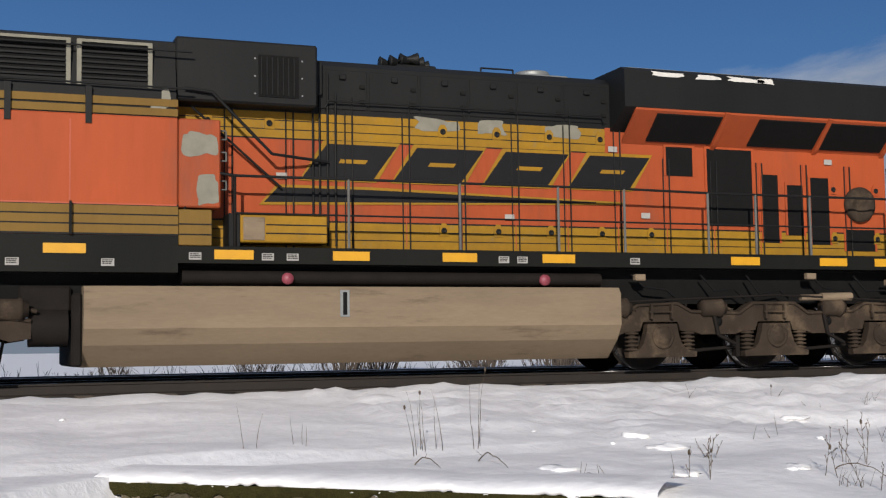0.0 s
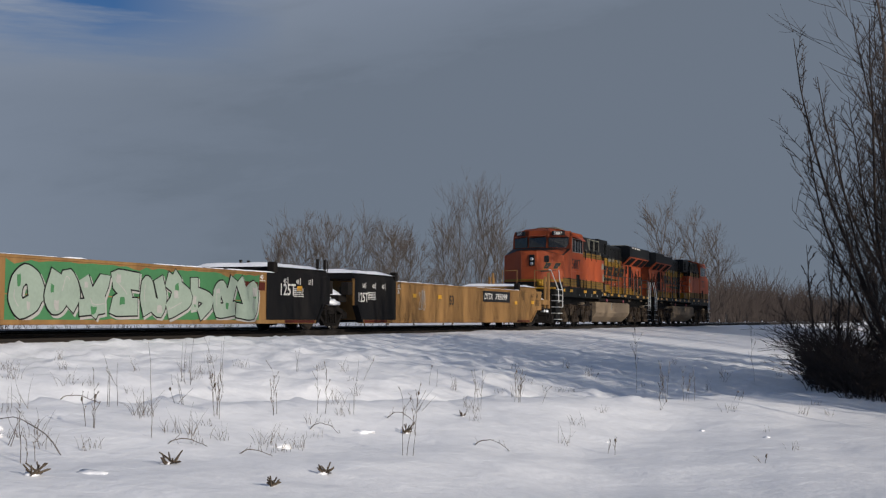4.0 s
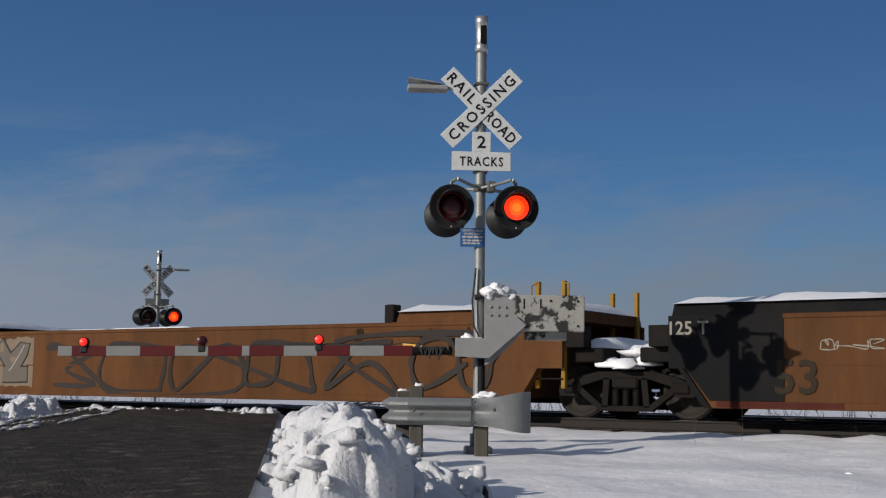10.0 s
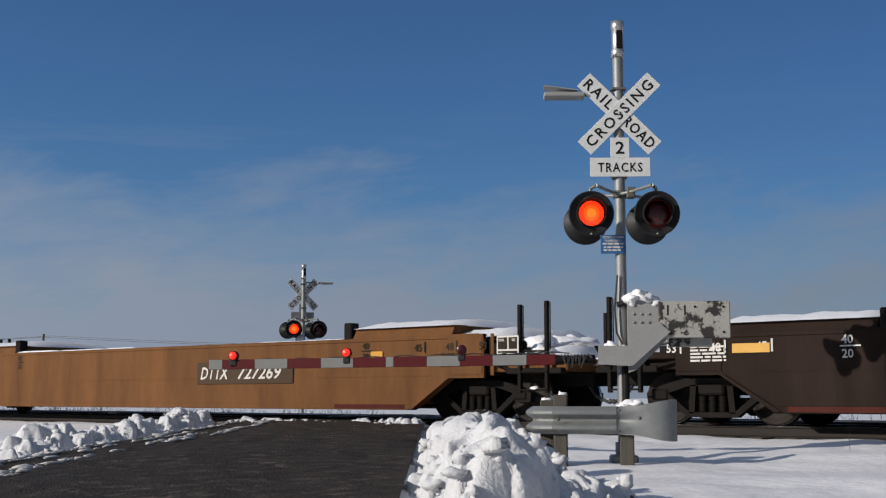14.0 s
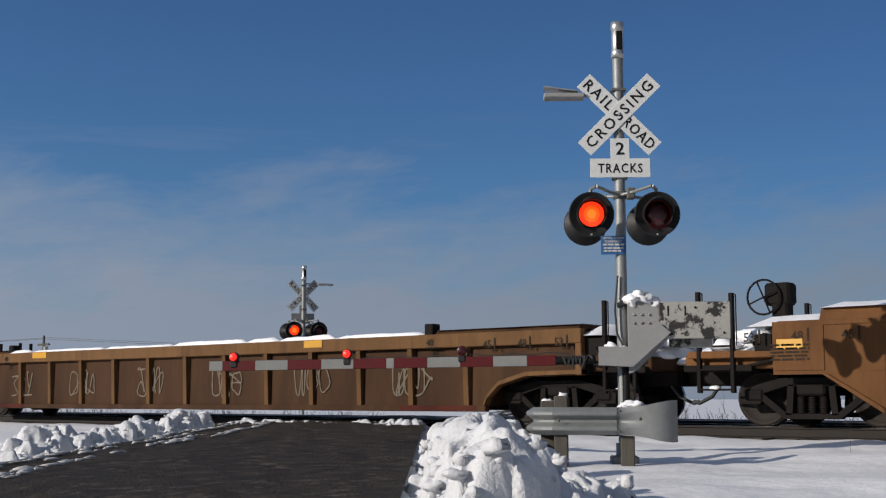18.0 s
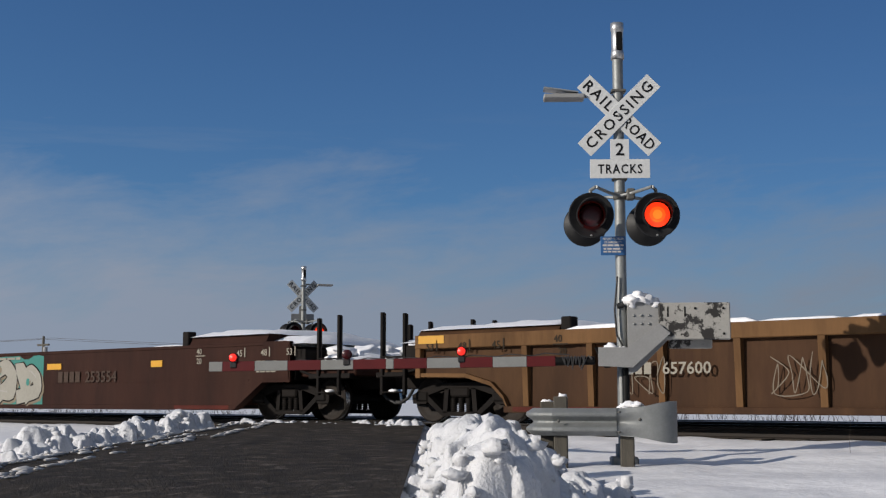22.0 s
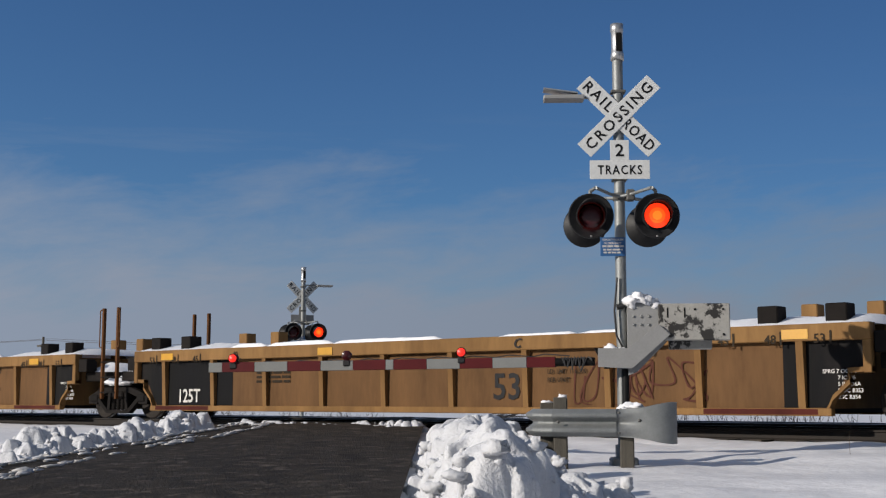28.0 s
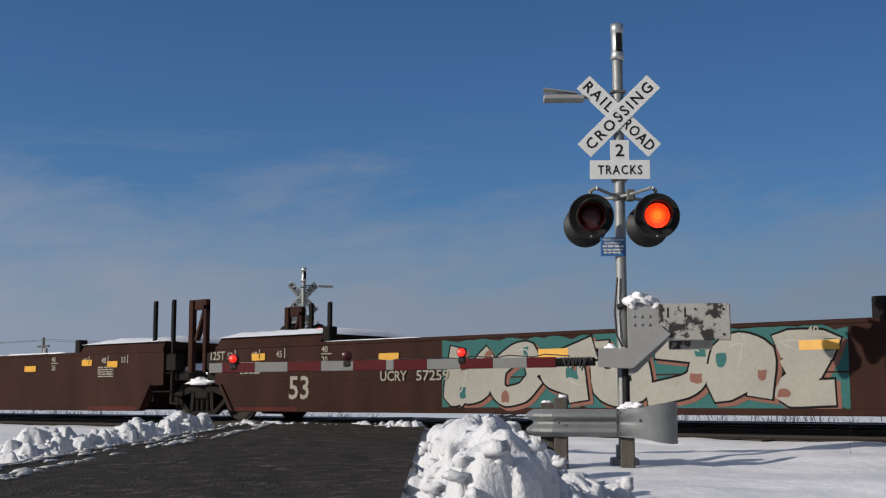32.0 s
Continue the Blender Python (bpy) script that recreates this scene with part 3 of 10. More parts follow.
def road_mesh():
    s = Shape()
    ys = [-12 + 0.5 * i for i in range(58)] + [18.2, 20.5, 23, 26.5, 32, 40, 56, 90, 180]
    cols = 24
    vs = []
    for y in ys:
        a, b = along(ROAD_L, y), along(ROAD_R, y)
        for i in range(cols + 1):
            u = i / cols
            x = a + (b - a) * u
            z = road_z(y) + 0.03 * math.sin(math.pi * u) + noise.noise((x * 1.3, y * 1.3, 3)) * 0.02 - 0.012 * max(0, math.cos((u - 0.28) * 26)) * (1 if 0.1 < u < 0.9 else 0)
            vs.append((x, y, z))
    fs = [(j * (cols + 1) + i, j * (cols + 1) + i + 1, (j + 1) * (cols + 1) + i + 1, (j + 1) * (cols + 1) + i) for j in range(len(ys) - 1) for i in range(cols)]
    return s.add(vs, fs, True).mesh("road", M["road"])


road = tagged(new("road", road_mesh()), "wet dark asphalt road with gravel and slush streaks", "road", kind="structure")


def slush_streaks():
    rnd = random.Random(5)
    s = Shape()
    for k in range(60):
        y = rnd.uniform(4.5, 16.3)
        a, b = along(ROAD_L, y), along(ROAD_R, y)
        u = rnd.choice((0.06, 0.10, 0.16, 0.24, 0.04, 0.20)) + rnd.uniform(-0.02, 0.02)
        n = rnd.randint(2, 9)
        for i in range(n):
            yy = y + i * 0.13
            x = along(ROAD_L, yy) + (along(ROAD_R, yy) - along(ROAD_L, yy)) * u + rnd.uniform(-0.05, 0.05)
            r = 0.012 + 0.04 * rnd.random() ** 2
            s.lump((x, yy, road_z(yy) + 0.03), (r * 0.9, r * 2.6, r * 0.5), k * 9 + i, 6, rough=0.5)
    return s


tagged(part("slush", slush_streaks(), M["slush"], None), "streaks of dirty slush on the asphalt", "slush", kind="stuff")


def track(y, name, label):
    t = thing(name, pose(0, y, 0), label, "railway track", kind="structure")
    for side in (-1, 1):
        yy = side * HALF_GAUGE
        web = Shape().slab([(yy - 0.075, -0.18), (yy + 0.075, -0.18), (yy + 0.075, -0.165), (yy + 0.012, -0.145), (yy + 0.012, -0.04), (yy + 0.036, -0.03), (yy + 0.036, -0.006), (yy - 0.036, -0.006), (yy - 0.036, -0.03), (yy - 0.012, -0.04), (yy - 0.012, -0.145), (yy - 0.075, -0.165)], -900, 900)
        rail = part("rail", web, M["rail"], t, "rusty steel rail")
        part("rail_head", Shape().slab([(yy - 0.034, -0.006), (yy + 0.034, -0.006), (yy + 0.028, 0.0), (yy - 0.028, 0.0)], -900, 900), M["railhead"], rail, "polished running surface")
    bed = Shape().slab([(-2.3, -0.30), (2.3, -0.30), (1.5, -0.19), (-1.5, -0.19)], -900, 900)
    part("ballast_bed", bed, M["ballast"], t)
    tie = Shape().box(-0.115, -1.28, -0.30, 0.115, 1.28, -0.165, 0.015).mesh("tie", M["tie"])
    for i in range(150):
        part("tie", tie, None, t, at=pose(-30 + i * 0.55, 0, 0))
    return t


track(TRACK_Y, "track_near", "main railway track on dark ballast between snow banks")
track(TRACK_2_Y, "track_far", "second railway track half buried in snow")


def snow_row(name, x0, x1, y0, y1, z, seed, label):
    """An uneven low bank of snow along the rails."""
    rnd = random.Random(seed)
    xs = [x0 + i * 0.22 for i in range(int((x1 - x0) / 0.22) + 1)]
    vs, fs = [], []
    prof = [(0.0, -0.25), (0.12, 0.3), (0.3, 0.75), (0.55, 1.0), (0.8, 0.8), (1.0, 0.0)]
    for x in xs:
        h = z * (0.75 + 0.9 * abs(noise.noise((x * 0.8, seed, 0))) + 0.35 * noise.noise((x * 2.6, seed, 3)))
        sh = noise.noise((x * 0.9, seed, 9)) * 0.10 + noise.noise((x * 3.1, seed, 5)) * 0.04
        for u, k in prof:
            vs.append((x, y0 + (y1 - y0) * u + sh * (1 - abs(2 * u - 1)), -0.24 + h * max(k, -0.1)))
    n = len(prof)
    for i in range(len(xs) - 1):
        skip = along(ROAD_L, (y0 + y1) / 2) - 0.1 < xs[i] < along(ROAD_R, (y0 + y1) / 2)
        if not skip:
            fs += [(i * n + j, (i + 1) * n + j, (i + 1) * n + j + 1, i * n + j + 1) for j in range(n - 1)]
    return tagged(new(name, Shape().add(vs, fs, True).mesh(name, M["snow"])), label, "snow bank", kind="stuff")


snow_row("snow_bank", -70, 120, 15.6, 17.5, 0.10, 3, "ploughed snow edge heaped beside the rail")
snow_row("snow_bank", -70, 120, 19.6, 21.4, 0.10, 7, "snow lying between the two tracks")


def snow_clods(name, spots, seed, label, cell=0.023):
    """Ploughed snow: a broken heap over spots of (x, y, spread, height), with loose clods on and round it."""
    rnd = random.Random(seed)

    # the heap is piled from chunks of many sizes
    chunks = []
    for px, py, w, h, _ in spots:
        for i in range(16 + int(62 * w * h / 0.3)):
            a, d = rnd.uniform(0, math.tau), math.sqrt(rnd.random())
            r = (0.035 + 0.15 * rnd.random() ** 2.0) * (0.6 + 0.55 * h)
            chunks.append((px + math.cos(a) * d * w, py + math.sin(a) * d * w, r, h * (1 - d ** 2.2) * 0.84, rnd.uniform(0.7, 1.5), rnd.uniform(0, 9)))
    cells = collections.defaultdict(list)
    for c in chunks:
        for i in range(int((c[0] - c[2] * 1.5) // 0.25), int((c[0] + c[2] * 1.5) // 0.25) + 1):
            for j in range(int((c[1] - c[2] * 1.5) // 0.25), int((c[1] + c[2] * 1.5) // 0.25) + 1):
                cells[i, j].append(c)

    def heap(x, y):
        best = 0.0
        for px, py, w, h, _ in spots:
            r = math.hypot(x - px, y - py) / (w * 1.12 * (1 + 0.25 * noise.noise((x * 1.9, y * 1.9, seed))))
            if r < 1:
                best = max(best, h * 0.74 * (1 - r ** 2.4))
        top = best * (0.85 + 0.35 * noise.noise((x * 2.8, y * 2.8, seed + 8)))
        for cx, cy, r, z, tall, sd in cells.get((int(x // 0.25), int(y // 0.25)), ()):
            dx, dy = (x - cx) / r, (y - cy) / r
            q = max(abs(dx * 0.9 + dy * 0.35), abs(dy * 0.95 - dx * 0.3)) * 0.55 + math.hypot(dx, dy) * 0.45
            q *= 1 + 0.45 * noise.noise((dx * 1.5 + sd, dy * 1.5, sd))
            if q < 1:
                top = max(top, z + r * tall * (1 - q ** 3.4) - 0.02)
        if top < 0.004:
            return -0.05
        return top + 0.05 * abs(noise.noise((x * 6, y * 6, seed + 2 + top))) + 0.026 * noise.noise((x * 14, y * 14, seed + 5)) + 0.010 * noise.noise((x * 33, y * 33, seed))
    x0, x1 = min(p[0] - p[2] * 1.4 for p in spots), max(p[0] + p[2] * 1.4 for p in spots)
    y0, y1 = min(p[1] - p[2] * 1.4 for p in spots), max(p[1] + p[2] * 1.4 for p in spots)
    nx, ny = int((x1 - x0) / cell) + 1, int((y1 - y0) / cell) + 1
    s = Shape()
    index, vs, fs, tall = {}, [], [], {}
    near = [(px, py, w * 1.6) for px, py, w, _, _ in spots]
    for i in range(nx + 1):
        for j in range(ny + 1):
            x, y = x0 + i * cell, y0 + j * cell
            if any(abs(x - px) < w and abs(y - py) < w for px, py, w in near):
                tall[i, j] = heap(x, y)
    for (i, j), h in tall.items():
        ring = [(i, j), (i + 1, j), (i + 1, j + 1), (i, j + 1)]
        if all(c in tall for c in ring) and max(tall[c] for c in ring) > 0:
            for c in ring:
                if c not in index:
                    x, y = x0 + c[0] * cell, y0 + c[1] * cell
                    index[c] = len(vs)
                    hh = tall[c]
                    lean = 0.16 * max(0.0, hh)
                    vs.append((x + lean * noise.noise((x * 4, y * 4, 7)), y + lean * noise.noise((x * 4, y * 4, 17)), ground_z(x, y) + hh))
            fs.append(tuple(index[c] for c in ring))
    s.add(vs, fs, True)
    k = 0
    for x, y, w, h, n in spots:
        base = ground_z(x, y)
        for i in range(n):
            a, d = rnd.uniform(0, math.tau), 0.7 + 0.75 * rnd.random()
            px, py = x + math.cos(a) * d * w, y + math.sin(a) * d * w
            r = 0.012 + 0.055 * rnd.random() ** 2.4
            s.lump((px, py, ground_z(px, py) + max(0.0, heap(px, py)) + r * 0.35), (r * rnd.uniform(0.8, 1.5), r, r * rnd.uniform(0.6, 0.95)), seed + 31 * k + i, 9, rough=0.40)
        k += 1
    return tagged(part(name, s, M["ploughed"], None), label, "snow pile", kind="stuff")


def by_ray(az, d):
    return d * math.sin(radians(az)), d * math.cos(radians(az))


snow_clods("snow_pile", [(*by_ray(-37.9, 8.4), 0.33, 0.84, 60), (*by_ray(-37.9, 7.7), 0.29, 0.72, 50), (*by_ray(-38.2, 9.4), 0.37, 0.86, 50), (*by_ray(-38.6, 10.6), 0.39, 0.82, 40),
                         (*by_ray(-39.3, 12.0), 0.40, 0.74, 40), (*by_ray(-38.5, 13.2), 0.42, 0.70, 26), (*by_ray(-39.5, 14.4), 0.44, 0.60, 22), (*by_ray(-37.5, 14.8), 0.39, 0.52, 18),
                         (*by_ray(-35.9, 11.6), 0.22, 0.44, 14), (*by_ray(-35.3, 9.4), 0.24, 0.42, 16), (*by_ray(-34.0, 8.9), 0.22, 0.30, 14), (*by_ray(-34.5, 10.6), 0.13, 0.24, 8), (*by_ray(-33.2, 8.5), 0.20, 0.24, 12)], 11, "heap of ploughed snow clods beside the road")
snow_clods("snow_pile", [(-14.9, 8.9, 0.45, 0.20, 20), (-15.7, 9.6, 0.42, 0.30, 22), (-16.4, 10.3, 0.42, 0.46, 26), (-17.0, 11.2, 0.40, 0.34, 22), (-17.6, 12.0, 0.42, 0.30, 20), (-18.0, 12.8, 0.35, 0.40, 22), (-18.5, 13.5, 0.4, 0.36, 22),
                         (-18.9, 14.3, 0.42, 0.34, 20), (-19.2, 15.0, 0.40, 0.42, 24), (-19.5, 15.6, 0.38, 0.30, 18), (-17.3, 10.2, 0.6, 0.2, 16), (-18.6, 12.0, 0.7, 0.2, 16)], 23, "bank of ploughed snow clods along the road edge")
snow_clods("snow_pile", [(-18.2, 16.6, 0.3, 0.05, 16), (-15.5, 16.8, 0.4, 0.06, 18), (-18.9, 16.4, 0.4, 0.08, 18), (-17.5, 16.7, 0.45, 0.05, 22), (-16.7, 16.8, 0.45, 0.05, 22), (-15.9, 16.9, 0.5, 0.05, 22), (-14.9, 16.7, 0.5, 0.10, 22)], 41, "crumbs of snow at the edge of the crossing")
snow_clods("snow_pile", [(*by_ray(-34.6, 8.6), 0.22, 0.34, 12), (*by_ray(-33.4, 8.9), 0.25, 0.26, 14), (*by_ray(-32.2, 8.3), 0.25, 0.25, 14), (*by_ray(-31.2, 8.0), 0.2, 0.22, 12), (*by_ray(-34.0, 10.5), 0.24, 0.34, 10), (*by_ray(-33.0, 11.0), 0.18, 0.20, 8), (*by_ray(-30.6, 9.0), 0.2, 0.10, 8)], 57, "small snow clods scattered near the guardrail")

# ---- the stone headwall under the snow ----


def headwall():
    a, b = Vector((1.05, 9.95)), Vector((3.95, 7.35))
    d = (b - a).normalized()
    length = (b - a).length
    m = Matrix.Translation((a.x, a.y, -0.58)) @ Matrix.Rotation(math.atan2(d.y, d.x), 4, "Z")
    t = thing("stone_headwall", m, "mossy rubble stone headwall with snow on its top", "stone wall", kind="structure")
    part("core", Shape().box(0, 0.04, -1.3, length, 0.42, -0.01), M["mortar"], t, "dark mortar core")
    fringe = Shape()
    rows = [(-0.25 + (length + 0.25) * i / 220) for i in range(221)]
    vs = []
    for x in rows:
        low = -0.10 - 0.05 * noise.noise((x * 3, 7, 1)) - 0.04 * noise.noise((x * 11, 5, 2))
        vs += [(x, -0.035 + 0.012 * noise.noise((x * 17, 1, 1)), 0.0), (x, -0.05 + 0.015 * noise.noise((x * 23, 2, 1)), low * 0.5), (x, -0.015, low)]
    fringe.add(vs, [(3 * i + j, 3 * i + j + 3, 3 * i + j + 4, 3 * i + j + 1) for i in range(220) for j in range(2)], True)
    part("moss", fringe, M["moss"], t, "dark moss under the snow")
    rnd = random.Random(8)
    z = -0.02
    while z > -1.1:
        h = rnd.uniform(0.05, 0.11)
        x = 0.0
        while x < length:
            w = min(rnd.uniform(0.07, 0.26), length - x)
            if w > 0.04:
                j = rnd.uniform(-0.03, 0.02)
                q = [rnd.uniform(-0.012, 0.016) for _ in range(8)]
                part("stone", Shape().prism([(x + 0.006 + q[0], z - h + 0.02), (x + w * 0.4, z - h + 0.004 + q[1]), (x + w - 0.012 + q[2], z - h + 0.014 + q[3]), (x + w - 0.004, z - h * 0.45 + q[4]), (x + w - 0.02, z - 0.004 + q[5]), (x + w * 0.35, z + q[6] * 0.6), (x + 0.016, z - 0.016 + q[7])], j, 0.2), M["stone"], t)
            x += w
        z -= h
    s = Shape()
    n = 150
    vs, fs = [], []
    for i in range(n + 1):
        x = -0.25 + (length + 0.5) * i / n
        drop = 0.04 * noise.noise((x * 2.1, 3, 1)) + 0.035 * noise.noise((x * 6, 1, 1)) + 0.02 * noise.noise((x * 15, 2, 1))
        for y, z in ((0.0 + drop * 0.6, -0.02 + 1.2 * drop), (-0.03 + drop * 0.6, 0.005 + drop), (0.0 + drop, 0.04 + drop), (0.14, 0.07), (0.5, 0.08), (1.1, 0.02)):
            vs.append((x, y, z + 0.03 * noise.noise((x * 1.3, y * 2, 5))))
    for i in range(n):
        fs += [(i * 6 + j, (i + 1) * 6 + j, (i + 1) * 6 + j + 1, i * 6 + j + 1) for j in range(5)]
    part("snow_top", s.add(vs, fs, True), M["snow"], t, "rounded overhanging snow")


headwall()

# ---- the crossing signals ----
FLIP = []  # (part, lit in the first phase), turned in motions()


def crossbuck(parent, y, z, size=1.0, lettered=True):
    for k, (a, words) in enumerate(((45, ("CROSSING",)), (-45, ("RAIL", "ROAD")))):
        m = pose(0, y - 0.012 * (1 - k), z, 0, -a, 0)
        blade = part("crossbuck_blade", Shape().box(-0.61 * size, -0.004, -0.115 * size, 0.61 * size, 0.004, 0.115 * size, 0.003), M["sheeting"], parent, "white sheeting blade with black letters", at=m)
        if lettered:
            if len(words) == 1:
                part("lettering", lettering("CROSSING", 0.130 * size, M["sign_black"], 0, 1.0, 1.09 * size, 1.3), None, blade, at=pose(-0.545 * size, -0.007, -0.062 * size))
            else:
                part("lettering", lettering("RAIL", 0.130 * size, M["sign_black"], 0, 1.0, 0.44 * size, 1.3), None, blade, at=pose(-0.565 * size, -0.007, -0.062 * size))
                part("lettering", lettering("ROAD", 0.130 * size, M["sign_black"], 0, 1.0, 0.47 * size, 1.15), None, blade, at=pose(0.10 * size, -0.007, -0.062 * size))
    part("bolt", Shape().turned((0, y - 0.012, z), (0, -1, 0), [(0, 0.022), (0.012, 0.022), (0.018, 0.0)], 8), M["galv"], parent)


def flasher(parent, x, y, z, first, r=0.29, rear=False):
    """One lamp of the signal: a black background disc with a rolled rim, a hood and a disc that turns its lit or its dark face."""
    back = part("rear_lamp" if rear else "lamp", Shape().turned((0, 0, 0), (0, -1, 0), [(-0.16, 0.0), (-0.16, 0.10), (-0.12, 0.125), (-0.03, 0.17), (0, r - 0.01), (0.012, r), (0.03, r - 0.006), (0.022, r - 0.02), (0.0, 0.17), (-0.02, 0.0)], 32), M["lamp_black"], parent, "black lamp with a round background plate", at=pose(x, y, z, 0, 0, 180 if rear else 0))
    n = 22
    vs, fs = [], []
    for k in range(n + 1):
        a = radians(-55 + 290 * k / n)
        long = 0.10 + 0.24 * max(0.0, math.sin(a)) ** 0.6
        for rr in (0.166, 0.178):
            vs += [(math.cos(a) * rr, -0.005, math.sin(a) * rr), (math.cos(a) * rr, -long, math.sin(a) * rr - 0.03 * long)]
    for k in range(n):
        i = k * 4
        fs += [(i, i + 4, i + 5, i + 1), (i + 2, i + 3, i + 7, i + 6), (i + 1, i + 5, i + 7, i + 3)]
    part("hood", Shape().add(vs, fs, True), M["lamp_black"], back, "half-round visor")
    disc = Shape()
    disc.turned((0, 0, 0), (0, -1, 0), [(0.022, 0.0), (0.021, 0.055), (0.016, 0.095), (0.002, 0.15)], 24)
    front = len(disc.f)
    disc.turned((0, 0, 0), (0, -1, 0), [(0.002, 0.15), (-0.002, 0.15), (-0.018, 0.08), (-0.022, 0.0)], 24)
    me = disc.mesh("lens", M["lens_lit"], M["lens_dark"], M["lens_hot"], M["lens_mid"])
    me.polygons.foreach_set("material_index", [2 if i < 24 else 3 if i < 48 else 0 if i < front else 1 for i in range(len(disc.f))])
    lens = part("lens", me, None, back, "round red signal lens", at=pose(0, -0.03, 0, 0, 0, 178 if rear else 0))
    part("drain_bolt", Shape().turned((0, -0.012, -0.245), (0, -1, 0), [(0, 0.016), (0.012, 0.014), (0.015, 0)], 8), M["galv"], back)
    if not rear:
        FLIP.append((lens, first, (0, -0.03, 0)))
    return back


def lamp_pair(t, y, z, reach, rear):
    """Two lamps on bent pipe arms that stand out from the mast, with a clamp and a junction box."""
    side = 1 if rear else -1
    for x in (-reach, reach):
        part("lamp_arm", Shape().pipe([(0, side * 0.07, z + 0.30), (x * 0.35, side * 0.16, z + 0.32), (x * 0.85, y + side * 0.04, z + 0.345), (x, y - side * 0.06, z + 0.32), (x, y - side * 0.07, z + 0.05)], 0.021, 8), M["galv"], t, "bent galvanised lamp arm")
        flasher(t, x, y, z + 0.01, x < 0, 0.272, rear)
    if not rear:
        part("clamp", Shape().turned((0, 0, z + 0.26), (0, 0, 1), [(0, 0.066), (0, 0.084), (0.09, 0.084), (0.09, 0.066)], 16), M["rail_post"], t, "dark pole clamp")
        part("junction_box", Shape().box(0.07, -0.16, z + 0.24, 0.17, -0.04, z + 0.38, 0.015), M["rail_post"], t)


def signal_mast(m, label, near):
    t = thing("crossing_signal", m, label, "crossing signal", "signals at the crossing")
    top = 5.37 if near else 4.85
    part("mast", Shape().rod((0, 0, 0), (0, 0, top - 0.45), 0.066, 16), M["galv"], t, "galvanised steel pole")
    part("base", Shape().box(-0.16, -0.16, -0.25, 0.16, 0.16, 0.05, 0.02).rod((0, 0, 0.05), (0, 0, 0.2), 0.10, 12), M["galv"], t, "bolted base casting")
    bell = Shape().turned((0, 0, top - 0.46), (0, 0, 1), [(0, 0.066), (0.0, 0.082), (0.09, 0.082), (0.10, 0.074), (0.36, 0.074), (0.37, 0.082), (0.46, 0.082), (0.47, 0.0)], 16)
    part("bell", bell, M["metal"], t, "electronic bell on the pole top")
    part("bell_opening", Shape().box(-0.02, -0.079, top - 0.36, 0.055, -0.06, top - 0.12, 0.008), M["black"], t)
    zc = 4.19 if near else 3.92
    crossbuck(t, -0.075 if near else 0.10, zc)
    for z in (zc + 0.30, zc - 0.45, zc - 0.80):
        part("bracket", Shape().box(-0.09, -0.075, z, 0.09, 0.075, z + 0.035, 0.006), M["rail_post"], t)
    back = 0.0 if near else 0.165
    plate = part("tracks_sign", Shape().box(-0.115, back - 0.084, zc - 0.55, 0.115, back - 0.078, zc - 0.30, 0.003).box(-0.365, back - 0.0845, zc - 0.785, 0.365, back - 0.0785, zc - 0.55, 0.003), M["sheeting" if near else "case"], t, "white sign with black lettering" if near else "bare grey back of a sign plate")
    if near:
        part("lettering", lettering("2", 0.15, M["sign_black"], 0, 1.0, 0.105), None, plate, at=pose(-0.052, -0.088, zc - 0.50))
        part("lettering", lettering("TRACKS", 0.112, M["sign_black"], 0, 1.0, 0.54, 1.2), None, plate, at=pose(-0.27, -0.088, zc - 0.725))
    zl = 2.89 if near else 2.80
    lamp_pair(t, -0.42, zl, 0.39, False)
    # a second pair faces the other way
    lamp_pair(t, 0.42, zl, 0.39, True)
    blue = part("notice_plate", Shape().box(-0.25, -0.078, 2.46, 0.055, -0.072, 2.69, 0.004), M["sign_blue"], t, "blue emergency notice with white writing")
    part("lettering", lettering("REPORT PROBLEM", 0.026, M["white_paint"], 0, 1.0, 0.25), None, blue, at=pose(-0.222, -0.0805, 2.648))
    part("lettering", lettering("OR EMERGENCY", 0.026, M["white_paint"], 0, 1.0, 0.21), None, blue, at=pose(-0.205, -0.0805, 2.606))
    bars(blue, -0.225, -0.081, 2.56, 0.255, 0.04, 1, M["white_paint"], 3)
    bars(blue, -0.215, -0.081, 2.485, 0.235, 0.07, 2, M["white_paint"], 4)
    side = -1 if near else 1
    zc += -0.12 if near else 0.0
    arm = part("floodlight", Shape().pipe([(0, 0, zc + 0.37), (side * 0.45, -0.02, zc + 0.37)], 0.02), M["galv"], t, "small floodlight on a side arm")
    part("light_head", Shape().box(min(side * 0.42, side * 0.92), -0.12, zc + 0.33, max(side * 0.42, side * 0.92), 0.10, zc + 0.39, 0.012), M["case"], arm)
    if near:
        part("light_shade", Shape().add([(-0.92, -0.13, zc + 0.46), (-0.5, -0.13, zc + 0.40), (-0.5, 0.1, zc + 0.40), (-0.92, 0.1, zc + 0.46), (-0.92, -0.13, zc + 0.475), (-0.5, -0.13, zc + 0.415), (-0.5, 0.1, zc + 0.415), (-0.92, 0.1, zc + 0.475)], [(0, 1, 2, 3), (4, 7, 6, 5), (0, 4, 5, 1), (1, 5, 6, 2), (2, 6, 7, 3), (3, 7, 4, 0)]), M["metal"], arm)
    return t


